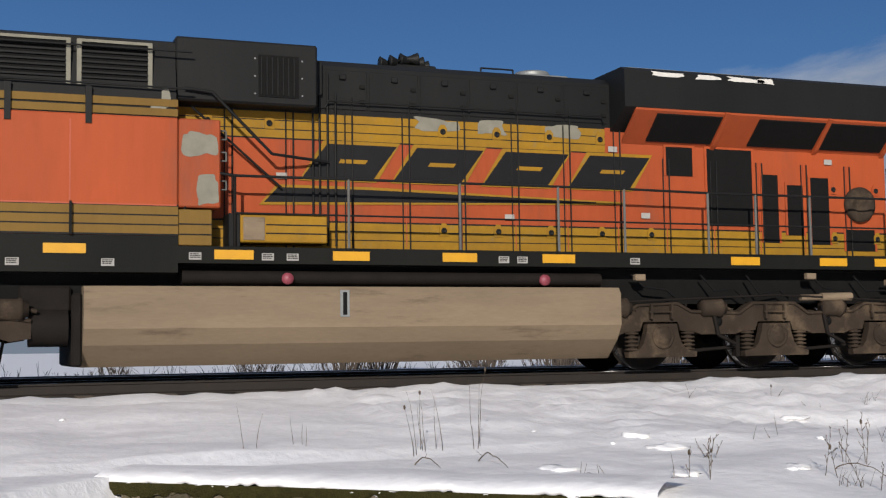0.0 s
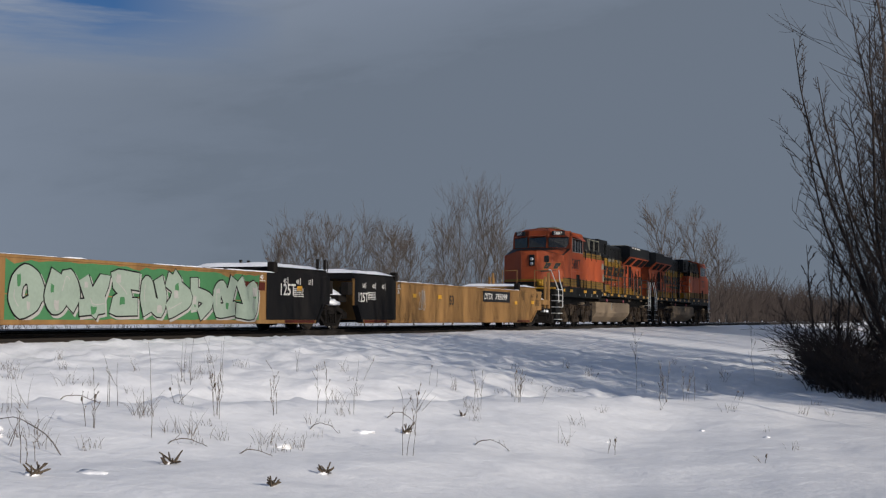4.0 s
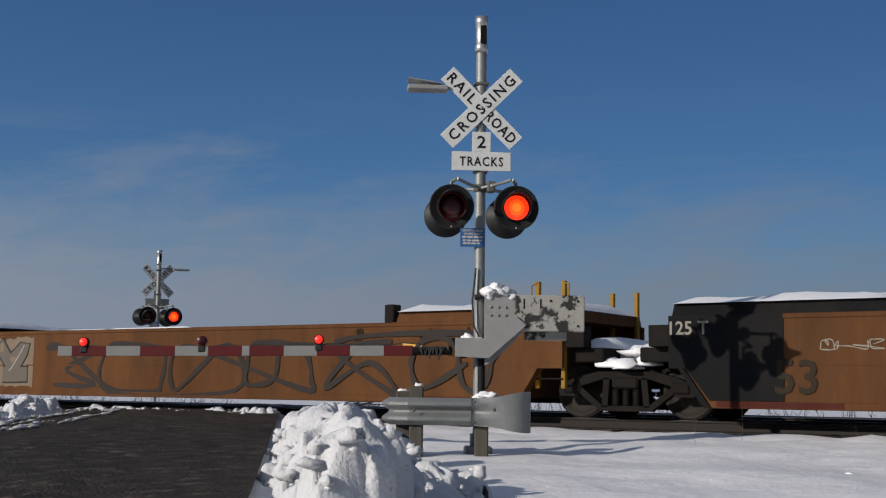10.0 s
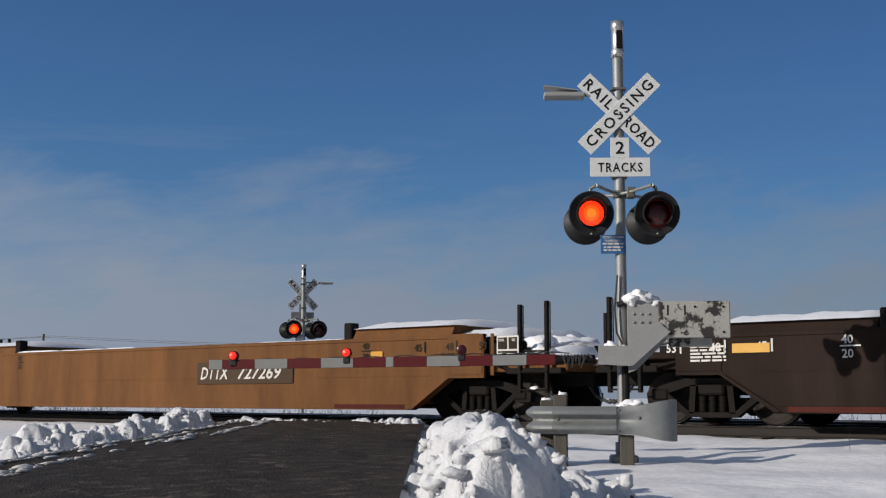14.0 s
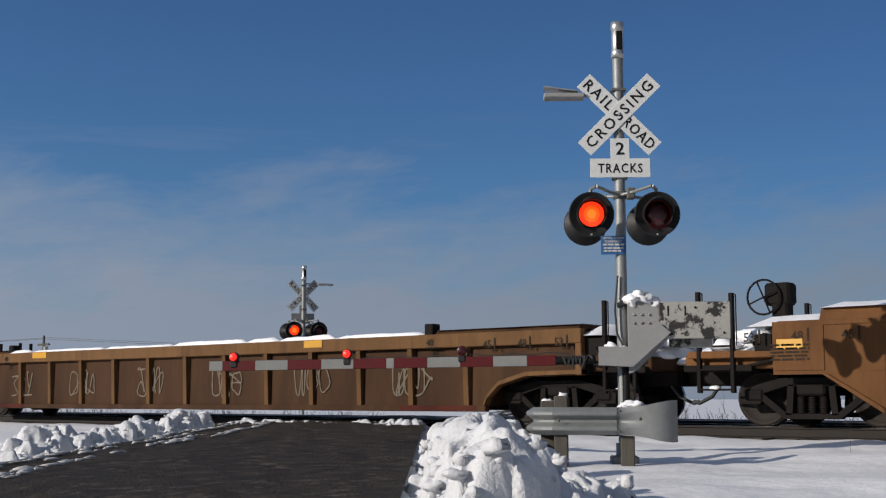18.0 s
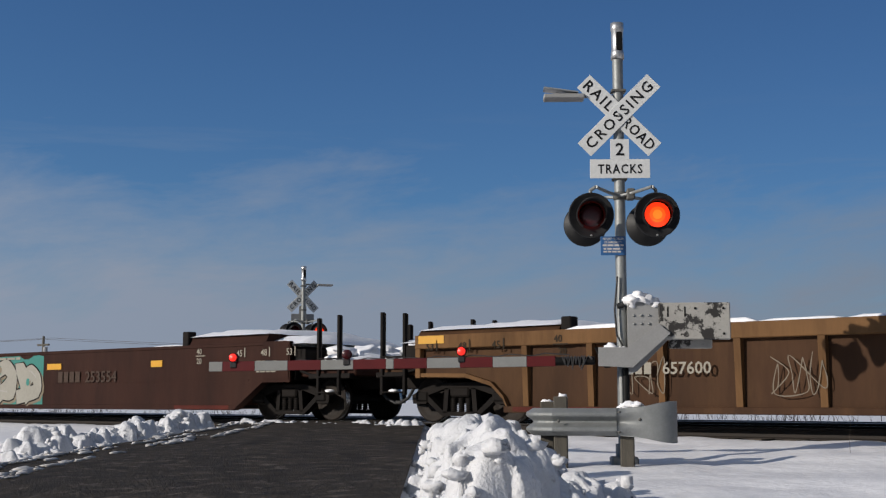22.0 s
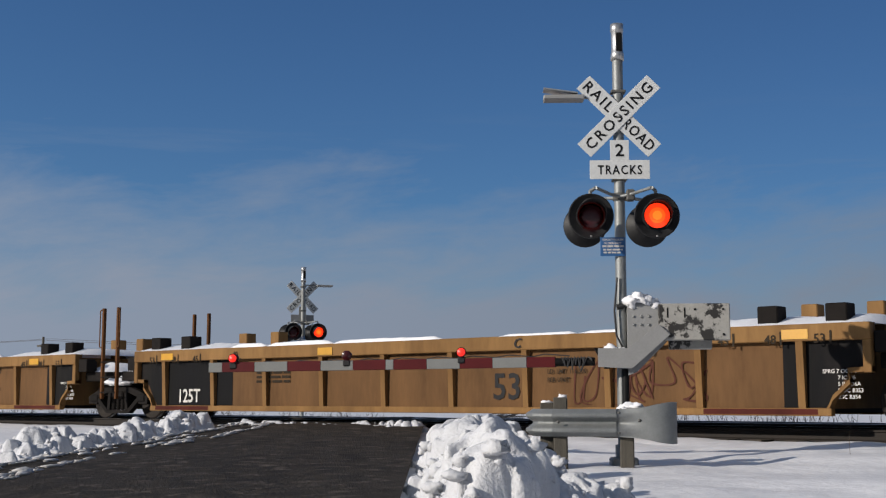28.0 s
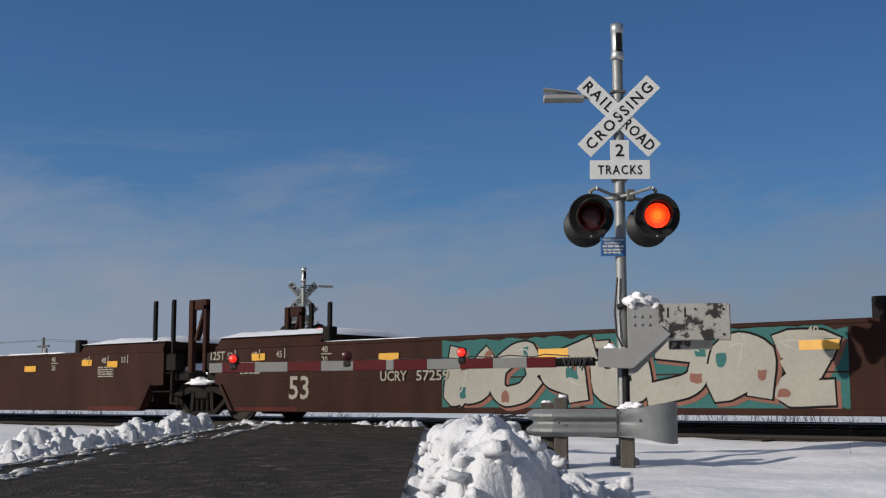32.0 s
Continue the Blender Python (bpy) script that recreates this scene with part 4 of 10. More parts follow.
FACING = 35.6
MAST = (-8.11, 12.92, -0.31)
mast_near = signal_mast(pose(*MAST, 0, 0, 38.5), "railroad crossing signal mast with crossbuck and two red flashers", True)
mast_far = signal_mast(pose(-28.4, 26.8, -0.30, 0, 0, 60), "second crossing signal beyond the tracks with red flashers", False)


def gate(m):
    t = thing("crossing_gate", m, "lowered gate arm with red and white stripes and grey mechanism", "gate")
    case = Shape().prism([(0.06, 1.02), (0.06, 1.90), (0.30, 1.90), (0.44, 1.84), (0.55, 1.45), (0.20, 1.10), (0.16, 1.06)], -0.20, 0.16)
    mech = part("mechanism_case", case, M["case"], t, "grey painted gate mechanism case")
    for i in range(6):
        part("bolt", Shape().turned((0.13 + 0.09 * (i % 3), -0.20, 1.62 + 0.10 * (i // 3)), (0, -1, 0), [(0, 0.018), (0.012, 0.016), (0.016, 0)], 6), M["galv"], mech)
    part("arm_support", Shape().prism([(-0.30, 1.12), (0.10, 1.10), (0.55, 1.50), (0.42, 1.62), (0.05, 1.34), (-0.30, 1.34)], -0.28, -0.20), M["case"], t, "grey steel arm support plate")
    part("arm_bracket", Shape().prism([(-0.34, 1.34), (-0.28, 1.34), (-0.16, 1.10), (-0.22, 1.10)], -0.27, -0.10), M["black"], t)
    part("counterweight", Shape().box(0.42, -0.24, 1.43, 1.26, -0.18, 1.87, 0.012), M["weighted"], t, "flaking grey counterweight plate")
    part("counterweight", Shape().box(0.55, -0.10, 1.33, 1.06, -0.03, 1.72, 0.012), M["weighted"], t, "lower flaking counterweight plate")
    for x in (0.52, 0.72):
        part("slot", Shape().box(x, -0.243, 1.70, x + 0.018, -0.24, 1.82), M["black"], t)
    for x, z in ((1.18, 1.50), (1.18, 1.80), (0.50, 1.52), (0.85, 1.80)):
        part("bolt", Shape().turned((x, -0.24, z), (0, -1, 0), [(0, 0.016), (0.01, 0.014), (0.013, 0)], 6), M["black"], t)
    for i, (x, z, r) in enumerate(((0.12, 1.94, 0.11), (0.25, 1.97, 0.12), (0.36, 1.93, 0.10), (0.20, 2.02, 0.08), (-0.12, 1.37, 0.10), (-0.2, 1.36, 0.08), (-0.03, 1.36, 0.08))):
        part("snow_lump", Shape().lump((x, -0.12, z - 0.055), (r, r, r * 0.6), 70 + i, 14, rough=0.45), M["snow_cap"], t, "lump of snow on the case")
    part("cable", Shape().pipe([(-0.05, -0.09, 2.2), (-0.09, -0.10, 1.8), (-0.07, -0.1, 1.5), (0.0, -0.1, 1.36)], 0.012), M["hose"], t)
    part("cable_clamp", Shape().pipe([(-0.06, -0.08, 1.84), (0.02, -0.08, 1.86)], 0.035), M["hose"], t)
    part("conduit", Shape().rod((0.03, -0.10, 0.0), (0.03, -0.10, 1.1), 0.045, 10), M["loco_black"], t)
    # the arm, from its shear pin to the tip
    a, b = Vector((-0.34, -0.24, 1.185)), Vector((-5.42, 0.72, 1.10))
    d = (b - a).normalized()
    arm = part("arm_adapter", Shape().rod(a, a + d * 0.47, 0.05, 8), M["black"], t, "black arm adapter with wiring")
    coil = Shape()
    rnd = random.Random(2)
    for k in range(9):
        p = a + d * (0.08 + 0.04 * k)
        coil.pipe([p + Vector((0, -0.05, 0.06)), p + Vector((rnd.uniform(-0.05, 0.05), -0.08, rnd.uniform(-0.12, 0.02))), p + Vector((0.03, -0.05, 0.05))], 0.008, 5)
    part("wiring", coil, M["hose"], arm)
    total = (b - a).length
    frame_m = Matrix((d, Vector((0, 0, 1)).cross(d), Vector((0, 0, 1)))).transposed().to_4x4()
    edges = (0.47, 0.82, 1.24, 1.65, 2.07, 2.50, 2.60, 3.03, 3.46, 3.91, 4.36, 4.81, 5.0)
    for k, (x, e) in enumerate(zip(edges, edges[1:])):
        part("arm_stripe", Shape().box(x, -0.025, -0.062, e, 0.025, 0.062, 0.004), M["arm_red" if k % 2 == 0 else "arm_white"], t, "", at=Matrix.Translation(a) @ frame_m)
    part("arm_cable", Shape().pipe([a + d * (0.3 + 0.15 * i) + Vector((0, 0, 0.074 + 0.014 * ((i * 7) % 3))) for i in range(31)], 0.007, 5), M["hose"], t)
    for at_x, mode in ((1.635, False), (3.12, True), (4.66, None)):
        p = a + d * at_x
        lamp = part("arm_lamp", Shape().turned((0, 0, 0), (0, -1, 0), [(-0.06, 0.0), (-0.06, 0.05), (-0.03, 0.062), (0.0, 0.062), (0.0, 0.0)], 14).box(-0.03, -0.02, -0.10, 0.03, 0.03, -0.05), M["lens_dark"], t, "small red gate arm lamp", at=Matrix.Translation(p + Vector((0, 0, 0.150))))
        part("lamp_base", Shape().box(-0.045, -0.045, -0.135, 0.045, 0.045, -0.055, 0.012), M["hose"], lamp, "black lamp base")
        disc = Shape().turned((0, 0, 0), (0, -1, 0), [(0.025, 0.0), (0.018, 0.03), (0.002, 0.05)], 14)
        front = len(disc.f)
        disc.turned((0, 0, 0), (0, -1, 0), [(0.002, 0.058), (-0.004, 0.05), (-0.008, 0.0)], 14)
        me = disc.mesh("lens", M["lens_small"], M["lens_dark"])
        me.polygons.foreach_set("material_index", [0 if i < front else 1 for i in range(len(disc.f))])
        lens = part("lens", me, None, lamp, "", at=pose(0, -0.065, 0))
        if mode is not None:
            FLIP.append((lens, mode, (0, -0.065, 0)))
    return t


gate(pose(*MAST, 0, 0, FACING))


def guardrail(m):
    t = thing("guardrail", m, "galvanised steel guardrail with a flared end on wooden posts", "guardrail")
    # the W-shaped section: flange, ridge, valley, ridge, flange
    prof = [(0.0, -0.158), (-0.012, -0.150), (-0.070, -0.112), (-0.082, -0.098), (-0.082, -0.074), (-0.072, -0.060), (-0.010, -0.020), (0.0, -0.010), (0.0, 0.010), (-0.010, 0.020), (-0.072, 0.060), (-0.082, 0.074), (-0.082, 0.098), (-0.070, 0.112), (-0.012, 0.150), (0.0, 0.158)]
    n = len(prof)

    def sheet(path, thick, label, name, smooth=False):
        """Bends the section along a path of (x, y, height scale, flatness)."""
        vs = []
        for back in (0.0, thick):
            for i, (x, y, q, k) in enumerate(path):
                a, b = path[max(0, i - 1)], path[min(len(path) - 1, i + 1)]
                d = Vector((b[0] - a[0], b[1] - a[1])).normalized()
                for py, z in prof:
                    o = py * (1 - k) - 0.055 * k + back
                    vs.append((x - d.y * o, y + d.x * o, 0.49 + z * q))
        h = len(path) * n
        fs = [(i * n + j, (i + 1) * n + j, (i + 1) * n + j + 1, i * n + j + 1) for i in range(len(path) - 1) for j in range(n - 1)]
        fs += [tuple(v + h for v in reversed(f)) for f in fs]
        rim = [i * n for i in range(len(path))] + [(len(path) - 1) * n + j for j in range(1, n)] + [i * n + n - 1 for i in range(len(path) - 2, -1, -1)] + list(range(n - 2, 0, -1))
        fs += [(rim[i], rim[(i + 1) % len(rim)], rim[(i + 1) % len(rim)] + h, rim[i] + h) for i in range(len(rim))]
        return part(name, Shape().add(vs, fs, smooth), M["galv"], t, label)
    beam = sheet([(-0.93, 0.42, 1, 0), (-0.93, 0.30, 1, 0), (-0.91, 0.20, 1, 0), (-0.86, 0.11, 1, 0), (-0.78, 0.05, 1, 0), (-0.68, 0.015, 1, 0), (-0.50, 0, 1, 0), (-0.2, 0, 1, 0), (0.10, 0, 1, 0)], 0.006, "corrugated steel beam bent back at its end", "beam")
    sheet([(0.04, -0.014, 1.0, 0), (0.09, -0.014, 1.0, 0.15), (0.16, -0.016, 1.03, 0.6), (0.28, -0.03, 1.08, 0.95), (0.40, -0.045, 1.2, 1), (0.50, -0.05, 1.36, 1), (0.58, -0.03, 1.46, 1), (0.63, 0.0, 1.5, 1), (0.66, 0.05, 1.5, 1), (0.675, 0.12, 1.5, 1), (0.68, 0.2, 1.5, 1)], 0.006, "flared and rolled steel end shoe", "end_wing", True)
    for x, z in ((0.07, 0.60), (0.07, 0.38), (0.30, 0.52), (-0.62, 0.50)):
        part("bolt", Shape().turned((x, -0.075 if x < 0.2 else -0.085, z), (0, -1, 0), [(0, 0.02), (0.012, 0.018), (0.017, 0)], 8), M["rail_post"], beam)
    for x, y, top in ((-0.60, 0.05, 0.78), (-0.76, 0.22, 0.72), (0.16, 0.05, 0.66)):
        part("post", Shape().box(x - 0.08, y, -0.4, x + 0.08, y + 0.18, top, 0.012), M["post_wood"], t, "grey weathered wooden post")
    for i, (x, y, z, r) in enumerate(((0.2, 0.12, 0.655, 0.09), (0.28, 0.1, 0.66, 0.075), (0.12, 0.1, 0.65, 0.06), (-0.58, 0.14, 0.775, 0.05), (-0.76, 0.3, 0.715, 0.055))):
        part("snow_lump", Shape().lump((x, y, z), (r * 1.1, r, r * 0.7), 90 + i, 12, rough=0.4), M["snow_cap"], t, "snow lump on the rail")
    return t


guardrail(pose(-7.83, 12.25, -0.33, 0, 0, 33))

# ---- the train ----
SPEED = 16.1
NEAR = -1.5   # the side of a car that faces the camera, in its own space
ROLLERS = []  # (wheelset, its place along the train, wheel radius, place in its parent)
MOVERS = []   # (thing, its place along the train, its turn)


def wheelset_mesh(r, loco=False):
    s = Shape()
    for sgn in (-1, 1):
        y = sgn * 0.7525
        s.turned((0, y, 0), (0, sgn, 0), [(-0.07, 0.10), (-0.07, r + 0.025), (-0.045, r + 0.025), (-0.03, r), (0.07, r - 0.006), (0.075, r - 0.05), (0.045, r - 0.075), (0.02, r * 0.55), (0.05, 0.13), (0.09, 0.11), (0.09, 0.0)], 28)
        s.turned((0, sgn * 0.98, 0), (0, sgn, 0), [(-0.2, 0.075), (0.0, 0.10), (0.10, 0.10), (0.12, 0.07), (0.125, 0.0)], 14)
        for k in range(3):
            a = k * math.tau / 3
            s.turned((math.cos(a) * 0.06, sgn * 1.1, math.sin(a) * 0.06), (0, sgn, 0), [(0, 0.016), (0.014, 0.014), (0.016, 0)], 6)
    s.rod((0, -0.75, 0), (0, 0.75, 0), 0.085, 12)
    me = s.mesh("wheelset", M["wheel"], M["tread"])
    idx = [0] * len(s.f)
    # the running band of both wheels is bright steel
    per = 10 * 28
    off = 0
    for sgn in (0, 1):
        for j in (3,):
            for k in range(28):
                idx[off + j * 28 + k] = 1
        off += per + 4 * 14 + 3 * 2 * 6
    me.polygons.foreach_set("material_index", idx)
    return me


WHEELS = wheelset_mesh(0.42)
LOCO_WHEELS = wheelset_mesh(0.53)


def truck_meshes():
    f = Shape()
    for y0, y1 in ((-1.13, -0.99), (0.99, 1.13)):
        f.prism([(-1.12, 0.34), (-0.80, 0.34), (-0.74, 0.50), (-0.40, 0.60), (0.40, 0.60), (0.74, 0.50), (0.80, 0.34), (1.12, 0.34), (1.14, 0.50), (0.86, 0.62), (0.46, 0.72), (-0.46, 0.72), (-0.86, 0.62), (-1.14, 0.50)], y0, y1)
        f.prism([(-0.80, 0.40), (-0.42, 0.12), (0.42, 0.12), (0.80, 0.40), (0.74, 0.48), (0.38, 0.20), (-0.38, 0.20), (-0.74, 0.48)], y0, y1)
        f.prism([(-0.40, 0.18), (-0.30, 0.18), (-0.26, 0.62), (-0.36, 0.62)], y0, y1)
        f.prism([(0.30, 0.18), (0.40, 0.18), (0.36, 0.62), (0.26, 0.62)], y0, y1)
    f.box(-0.22, -1.16, 0.46, 0.22, 1.16, 0.64, 0.03)
    f.box(-0.10, -0.3, 0.62, 0.10, 0.3, 0.78, 0.02)
    sp = Shape().turned((0, 0, 0.20), (0, 0, 1), [(0, 0.0)] + [(0.003 + k * 0.036 + dz, r) for k in range(7) for dz, r in ((0.0, 0.048), (0.012, 0.078), (0.024, 0.048))] + [(0.262, 0.0)], 10)
    ad = Shape().box(-0.15, -0.10, 0.38, 0.15, 0.10, 0.56, 0.03)
    br = Shape().box(-0.04, -0.9, 0.34, 0.04, 0.9, 0.42, 0.01)
    return f.mesh("truck", M["truck_black"]), sp.mesh("springs", M["truck_black"]), ad.mesh("bearing_adapter", M["truck_black"]), br.mesh("brake_beam", M["truck_black"])


TRUCK, SPRINGS, ADAPTER, BRAKE = truck_meshes()


def add_truck(t, q_mid, x):
    fr = part("truck", TRUCK, None, t, "grimy black steel truck frame", at=pose(x, 0, 0))
    for y in (-1.08, 1.08):
        for x_s in (-0.17, 0.0, 0.17):
            part("spring", SPRINGS, None, fr, at=pose(x_s, y, 0))
    for dx, y in ((-0.9, -1.06), (0.9, -1.06), (-0.9, 1.06), (0.9, 1.06)):
        part("bearing_adapter", ADAPTER, None, fr, at=pose(dx, y, 0))
    for dx in (-0.44, 0.44):
        part("brake_beam", BRAKE, None, fr, at=pose(dx, 0, 0))
    for dx in (-0.9, 0.9):
        w = part("wheelset", WHEELS, None, fr, "dark steel wheels with polished treads", at=pose(dx, 0, 0.42))
        ROLLERS.append((w, q_mid + x + dx, 0.42, (dx, 0, 0.42)))


def snow_slab(x0, x1, y0, y1, z, h, seed, step=0.16):
    """A rounded, uneven layer of snow."""
    nx, ny = max(3, int((x1 - x0) / step)), 6
    vs, fs = [], []
    for i in range(nx + 1):
        u = i / nx
        x = x0 + (x1 - x0) * u
        ex = min(1.0, min(u, 1 - u) * (x1 - x0) / 0.12)
        for j in range(ny + 1):
            v = j / ny
            ev = min(1.0, min(v, 1 - v) * ny / 1.2)
            k = math.sqrt(max(0.0, min(ex, ev)))
            wob = 0.025 * noise.noise((x * 2.3, j, seed))
            hh = h * (0.78 + 0.28 * noise.noise((x * 0.9, v * 1.5, seed)) + 0.22 * noise.noise((x * 3.7, v * 4, seed + 9)))
            vs.append((x, y0 + (y1 - y0) * v + wob * (1 if j in (0, ny) else 0), z + max(0.012, hh) * k))
    n = ny + 1
    for i in range(nx):
        fs += [(i * n + j, (i + 1) * n + j, (i + 1) * n + j + 1, i * n + j + 1) for j in range(ny)]
    return Shape().add(vs, fs, True)


def smooth_blob(cx, cz, rx, rz, seed, lobes=14):
    rnd = random.Random(seed)
    pts = []
    for k in range(lobes * 2):
        a = math.tau * k / (lobes * 2)
        g = 1 + 0.42 * noise.noise((math.cos(a) * 1.4 + seed * 3.1, math.sin(a) * 1.4, seed * 0.7)) + 0.10 * math.sin(3 * a + seed)
        c, s = math.cos(a), math.sin(a)
        e = 0.45
        pts.append((cx + rx * g * math.copysign(abs(c) ** e, c), cz + rz * g * math.copysign(abs(s) ** e, s)))
    return pts


def clip_z(pts, lo, hi):
    return [(x, min(hi, max(lo, z))) for x, z in pts]


def flat_shape(s, pts, y):
    s.add([(x, y, z) for x, z in pts], [tuple(range(len(pts)))])


def ribbon(s, pts, w, y):
    vs, fs = [], []
    for i, (x, z) in enumerate(pts):
        a, b = pts[max(0, i - 1)], pts[min(len(pts) - 1, i + 1)]
        dx, dz = b[0] - a[0], b[1] - a[1]
        d = math.hypot(dx, dz) or 1
        ww = w * (0.75 + 0.5 * abs(math.sin(i * 0.7)))
        vs += [(x - dz / d * ww, y, z + dx / d * ww), (x + dz / d * ww, y, z - dx / d * ww)]
    s.add(vs, [(2 * i, 2 * i + 1, 2 * i + 3, 2 * i + 2) for i in range(len(pts) - 1)])


GLYPHS = (
    ((0.95, 0.80), (0.75, 1.0), (0.25, 1.0), (0.05, 0.75), (0.05, 0.25), (0.25, 0.0), (0.75, 0.0), (0.95, 0.22)),
    ((0.05, 1.0), (0.05, 0.30), (0.22, 0.0), (0.75, 0.0), (0.95, 0.30), (0.95, 1.0)),
    ((0.90, 0.85), (0.60, 1.0), (0.20, 0.90), (0.15, 0.65), (0.80, 0.42), (0.90, 0.15), (0.55, 0.0), (0.08, 0.12)),
    ((0.05, 0.0), (0.05, 1.0), (0.50, 0.35), (0.95, 1.0), (0.95, 0.0)),
    ((0.05, 0.0), (0.08, 1.0), (0.65, 1.0), (0.85, 0.75), (0.55, 0.52), (0.25, 0.50), (0.95, 0.0)),
    ((0.0, 0.0), (0.45, 1.0), (0.60, 1.0), (0.98, 0.0), (0.80, 0.36), (0.22, 0.36)),
    ((0.10, 1.0), (0.10, 0.0), (0.14, 0.45), (0.90, 1.0), (0.40, 0.50), (0.95, 0.0)),
    ((0.50, 1.0), (0.12, 0.85), (0.05, 0.40), (0.25, 0.02), (0.70, 0.02), (0.95, 0.40), (0.88, 0.85), (0.55, 1.0)),
    ((0.92, 1.0), (0.10, 0.98), (0.08, 0.52), (0.70, 0.52), (0.10, 0.48), (0.08, 0.02), (0.95, 0.0)),
    ((0.05, 1.0), (0.92, 1.0), (0.10, 0.05), (0.95, 0.02)),
    ((0.0, 1.0), (0.98, 0.98), (0.52, 0.95), (0.50, 0.0)),
)


def odd_form(rnd):
    """A sprayed form that looks like a letter but is none: a turned, mirrored and shaken stroke."""
    g = list(GLYPHS[rnd.randrange(len(GLYPHS))])
    turn, flip = rnd.choice((1, 3)), rnd.random() < 0.5
    out = []
    for x, z in g:
        for _ in range(turn):
            x, z = 1 - z, x
        x = 1 - x if flip else x
        out.append((min(1, max(0, x + rnd.uniform(-0.14, 0.14))), min(1, max(0, z + rnd.uniform(-0.12, 0.12)))))
    if rnd.random() < 0.5:
        out.append((rnd.random(), rnd.choice((0.0, 0.5, 1.0))))
    return out


def curve_through(pts, n=5, stiff=0.45):
    """A line that runs smoothly through its points."""
    out = []
    for i in range(len(pts) - 1):
        p0, p1, p2, p3 = (Vector(pts[max(0, i - 1)]), Vector(pts[i]), Vector(pts[i + 1]), Vector(pts[min(len(pts) - 1, i + 2)]))
        for k in range(n):
            u = k / n
            q = 0.5 * (2 * p1 + (p2 - p0) * u + (2 * p0 - 5 * p1 + 4 * p2 - p3) * u * u + (3 * p1 - p0 - 3 * p2 + p3) * u ** 3)
            out.append(q.lerp(p1.lerp(p2, u), stiff))
    return out + [Vector(pts[-1])]


def band(s, pts, w, y, lo, hi, even=True):
    """A flat band of one width along a line, each piece a hair in front of the last."""
    vs, fs = [], []
    for i, p in enumerate(pts):
        a, b = pts[max(0, i - 1)], pts[min(len(pts) - 1, i + 1)]
        d = (b - a).normalized() if (b - a).length > 1e-6 else Vector((1, 0))
        if i == 0:
            p = p - d * w * 0.7
        if i == len(pts) - 1:
            p = p + d * w * 0.7
        ww = w if even else w * (0.6 + 0.5 * abs(math.sin(i * 0.6)))
        yy = y - 0.0001 * i
        for sg in (-1, 1):
            vs.append((p.x - sg * d.y * ww, yy, min(hi, max(lo, p.y + sg * d.x * ww))))
    s.add(vs, [(2 * i, 2 * i + 1, 2 * i + 3, 2 * i + 2) for i in range(len(pts) - 1)])
    return s


def graffiti(t, x0, x1, z0, z1, cols, seed, letters, line="black"):
    """Sprayed overlapping letter-like forms: a colour cloud, a cast shade, dark outlines, pale fills, thin highlights."""
    rnd = random.Random(seed)
    y = NEAR - 0.006
    letters = max(2, int(round((x1 - x0) / 1.05)))
    w, lo, hi = (x1 - x0) / letters, z0, z1
    back = Shape()
    pts = []
    n = 40
    for k in range(n + 1):
        pts.append((x0 - 0.12 + (x1 - x0 + 0.24) * k / n, hi - 0.02 - 0.12 * abs(noise.noise((k * 0.37, seed, 0))) * 2))
    for k in range(n, -1, -1):
        pts.append((x0 - 0.12 + (x1 - x0 + 0.24) * k / n + 0.08 * noise.noise((k, seed, 3)), lo + 0.01 + 0.10 * abs(noise.noise((k * 0.4, seed, 9))) * 2))
    back.add([(px, y + 0.001, pz) for px, pz in pts], [(k, 2 * n + 1 - k, 2 * n - k, k + 1) for k in range(n)])
    cloud = part("graffiti_cloud", back, flat_paint(cols[1][0], cols[1][1]), t, "sprayed background cloud")
    ink = M[line] if line in M else flat_paint(*line)
    shade = flat_paint(*cols[-1])
    for k in range(letters):
        g = odd_form(rnd)
        th = (hi - lo) * rnd.uniform(0.125, 0.155)
        m = th + 0.05
        a, b = x0 + w * k - 0.02 + m * 0.7, x0 + w * (k + 1) + 0.02 - m * 0.7
        sk = rnd.uniform(-0.10, 0.14)
        up, dn = lo + m + rnd.uniform(0, 0.06), hi - m - rnd.uniform(0, 0.08)
        path = curve_through([(a + (b - a) * gx + sk * (gz - 0.5), up + (dn - up) * gz) for gx, gz in g])
        yk = y - 0.0030 * (k % 3)
        letter = part("graffiti_letter", band(Shape(), path, th, yk - 0.0090, lo, hi), flat_paint(cols[0][0], cols[0][1]), t, "pale sprayed letter form")
        part("letter_shade", band(Shape(), [p + Vector((0.06, -0.05)) for p in path], th + 0.035, yk - 0.0008, lo, hi), shade, letter, "sprayed drop shade")
        part("letter_outline", band(Shape(), path, th + 0.034, yk - 0.0045, lo, hi), ink, letter, "dark sprayed outline")
        i = rnd.randint(2, max(3, len(path) // 2))
        part("letter_highlight", band(Shape(), [p + Vector((-0.03, 0.03)) for p in path[i:i + 7]], 0.012, yk - 0.0135, lo, hi), flat_paint("white_spray", (0.60, 0.58, 0.54)), letter, "thin white highlight")
        for q in range(2):
            c = rnd.choice(path)
            part("graffiti_patch", Shape().add([(c.x + px, yk - 0.0128 - 0.0003 * q, min(hi, max(lo, c.y + pz))) for px, pz in smooth_blob(0, 0, th * rnd.uniform(0.25, 0.6), th * rnd.uniform(0.3, 0.7), seed + 7 * k + q, 6)], [tuple(range(12))]), flat_paint(*cols[1 + (k + q) % (len(cols) - 1)]), letter, "sprayed colour patch")


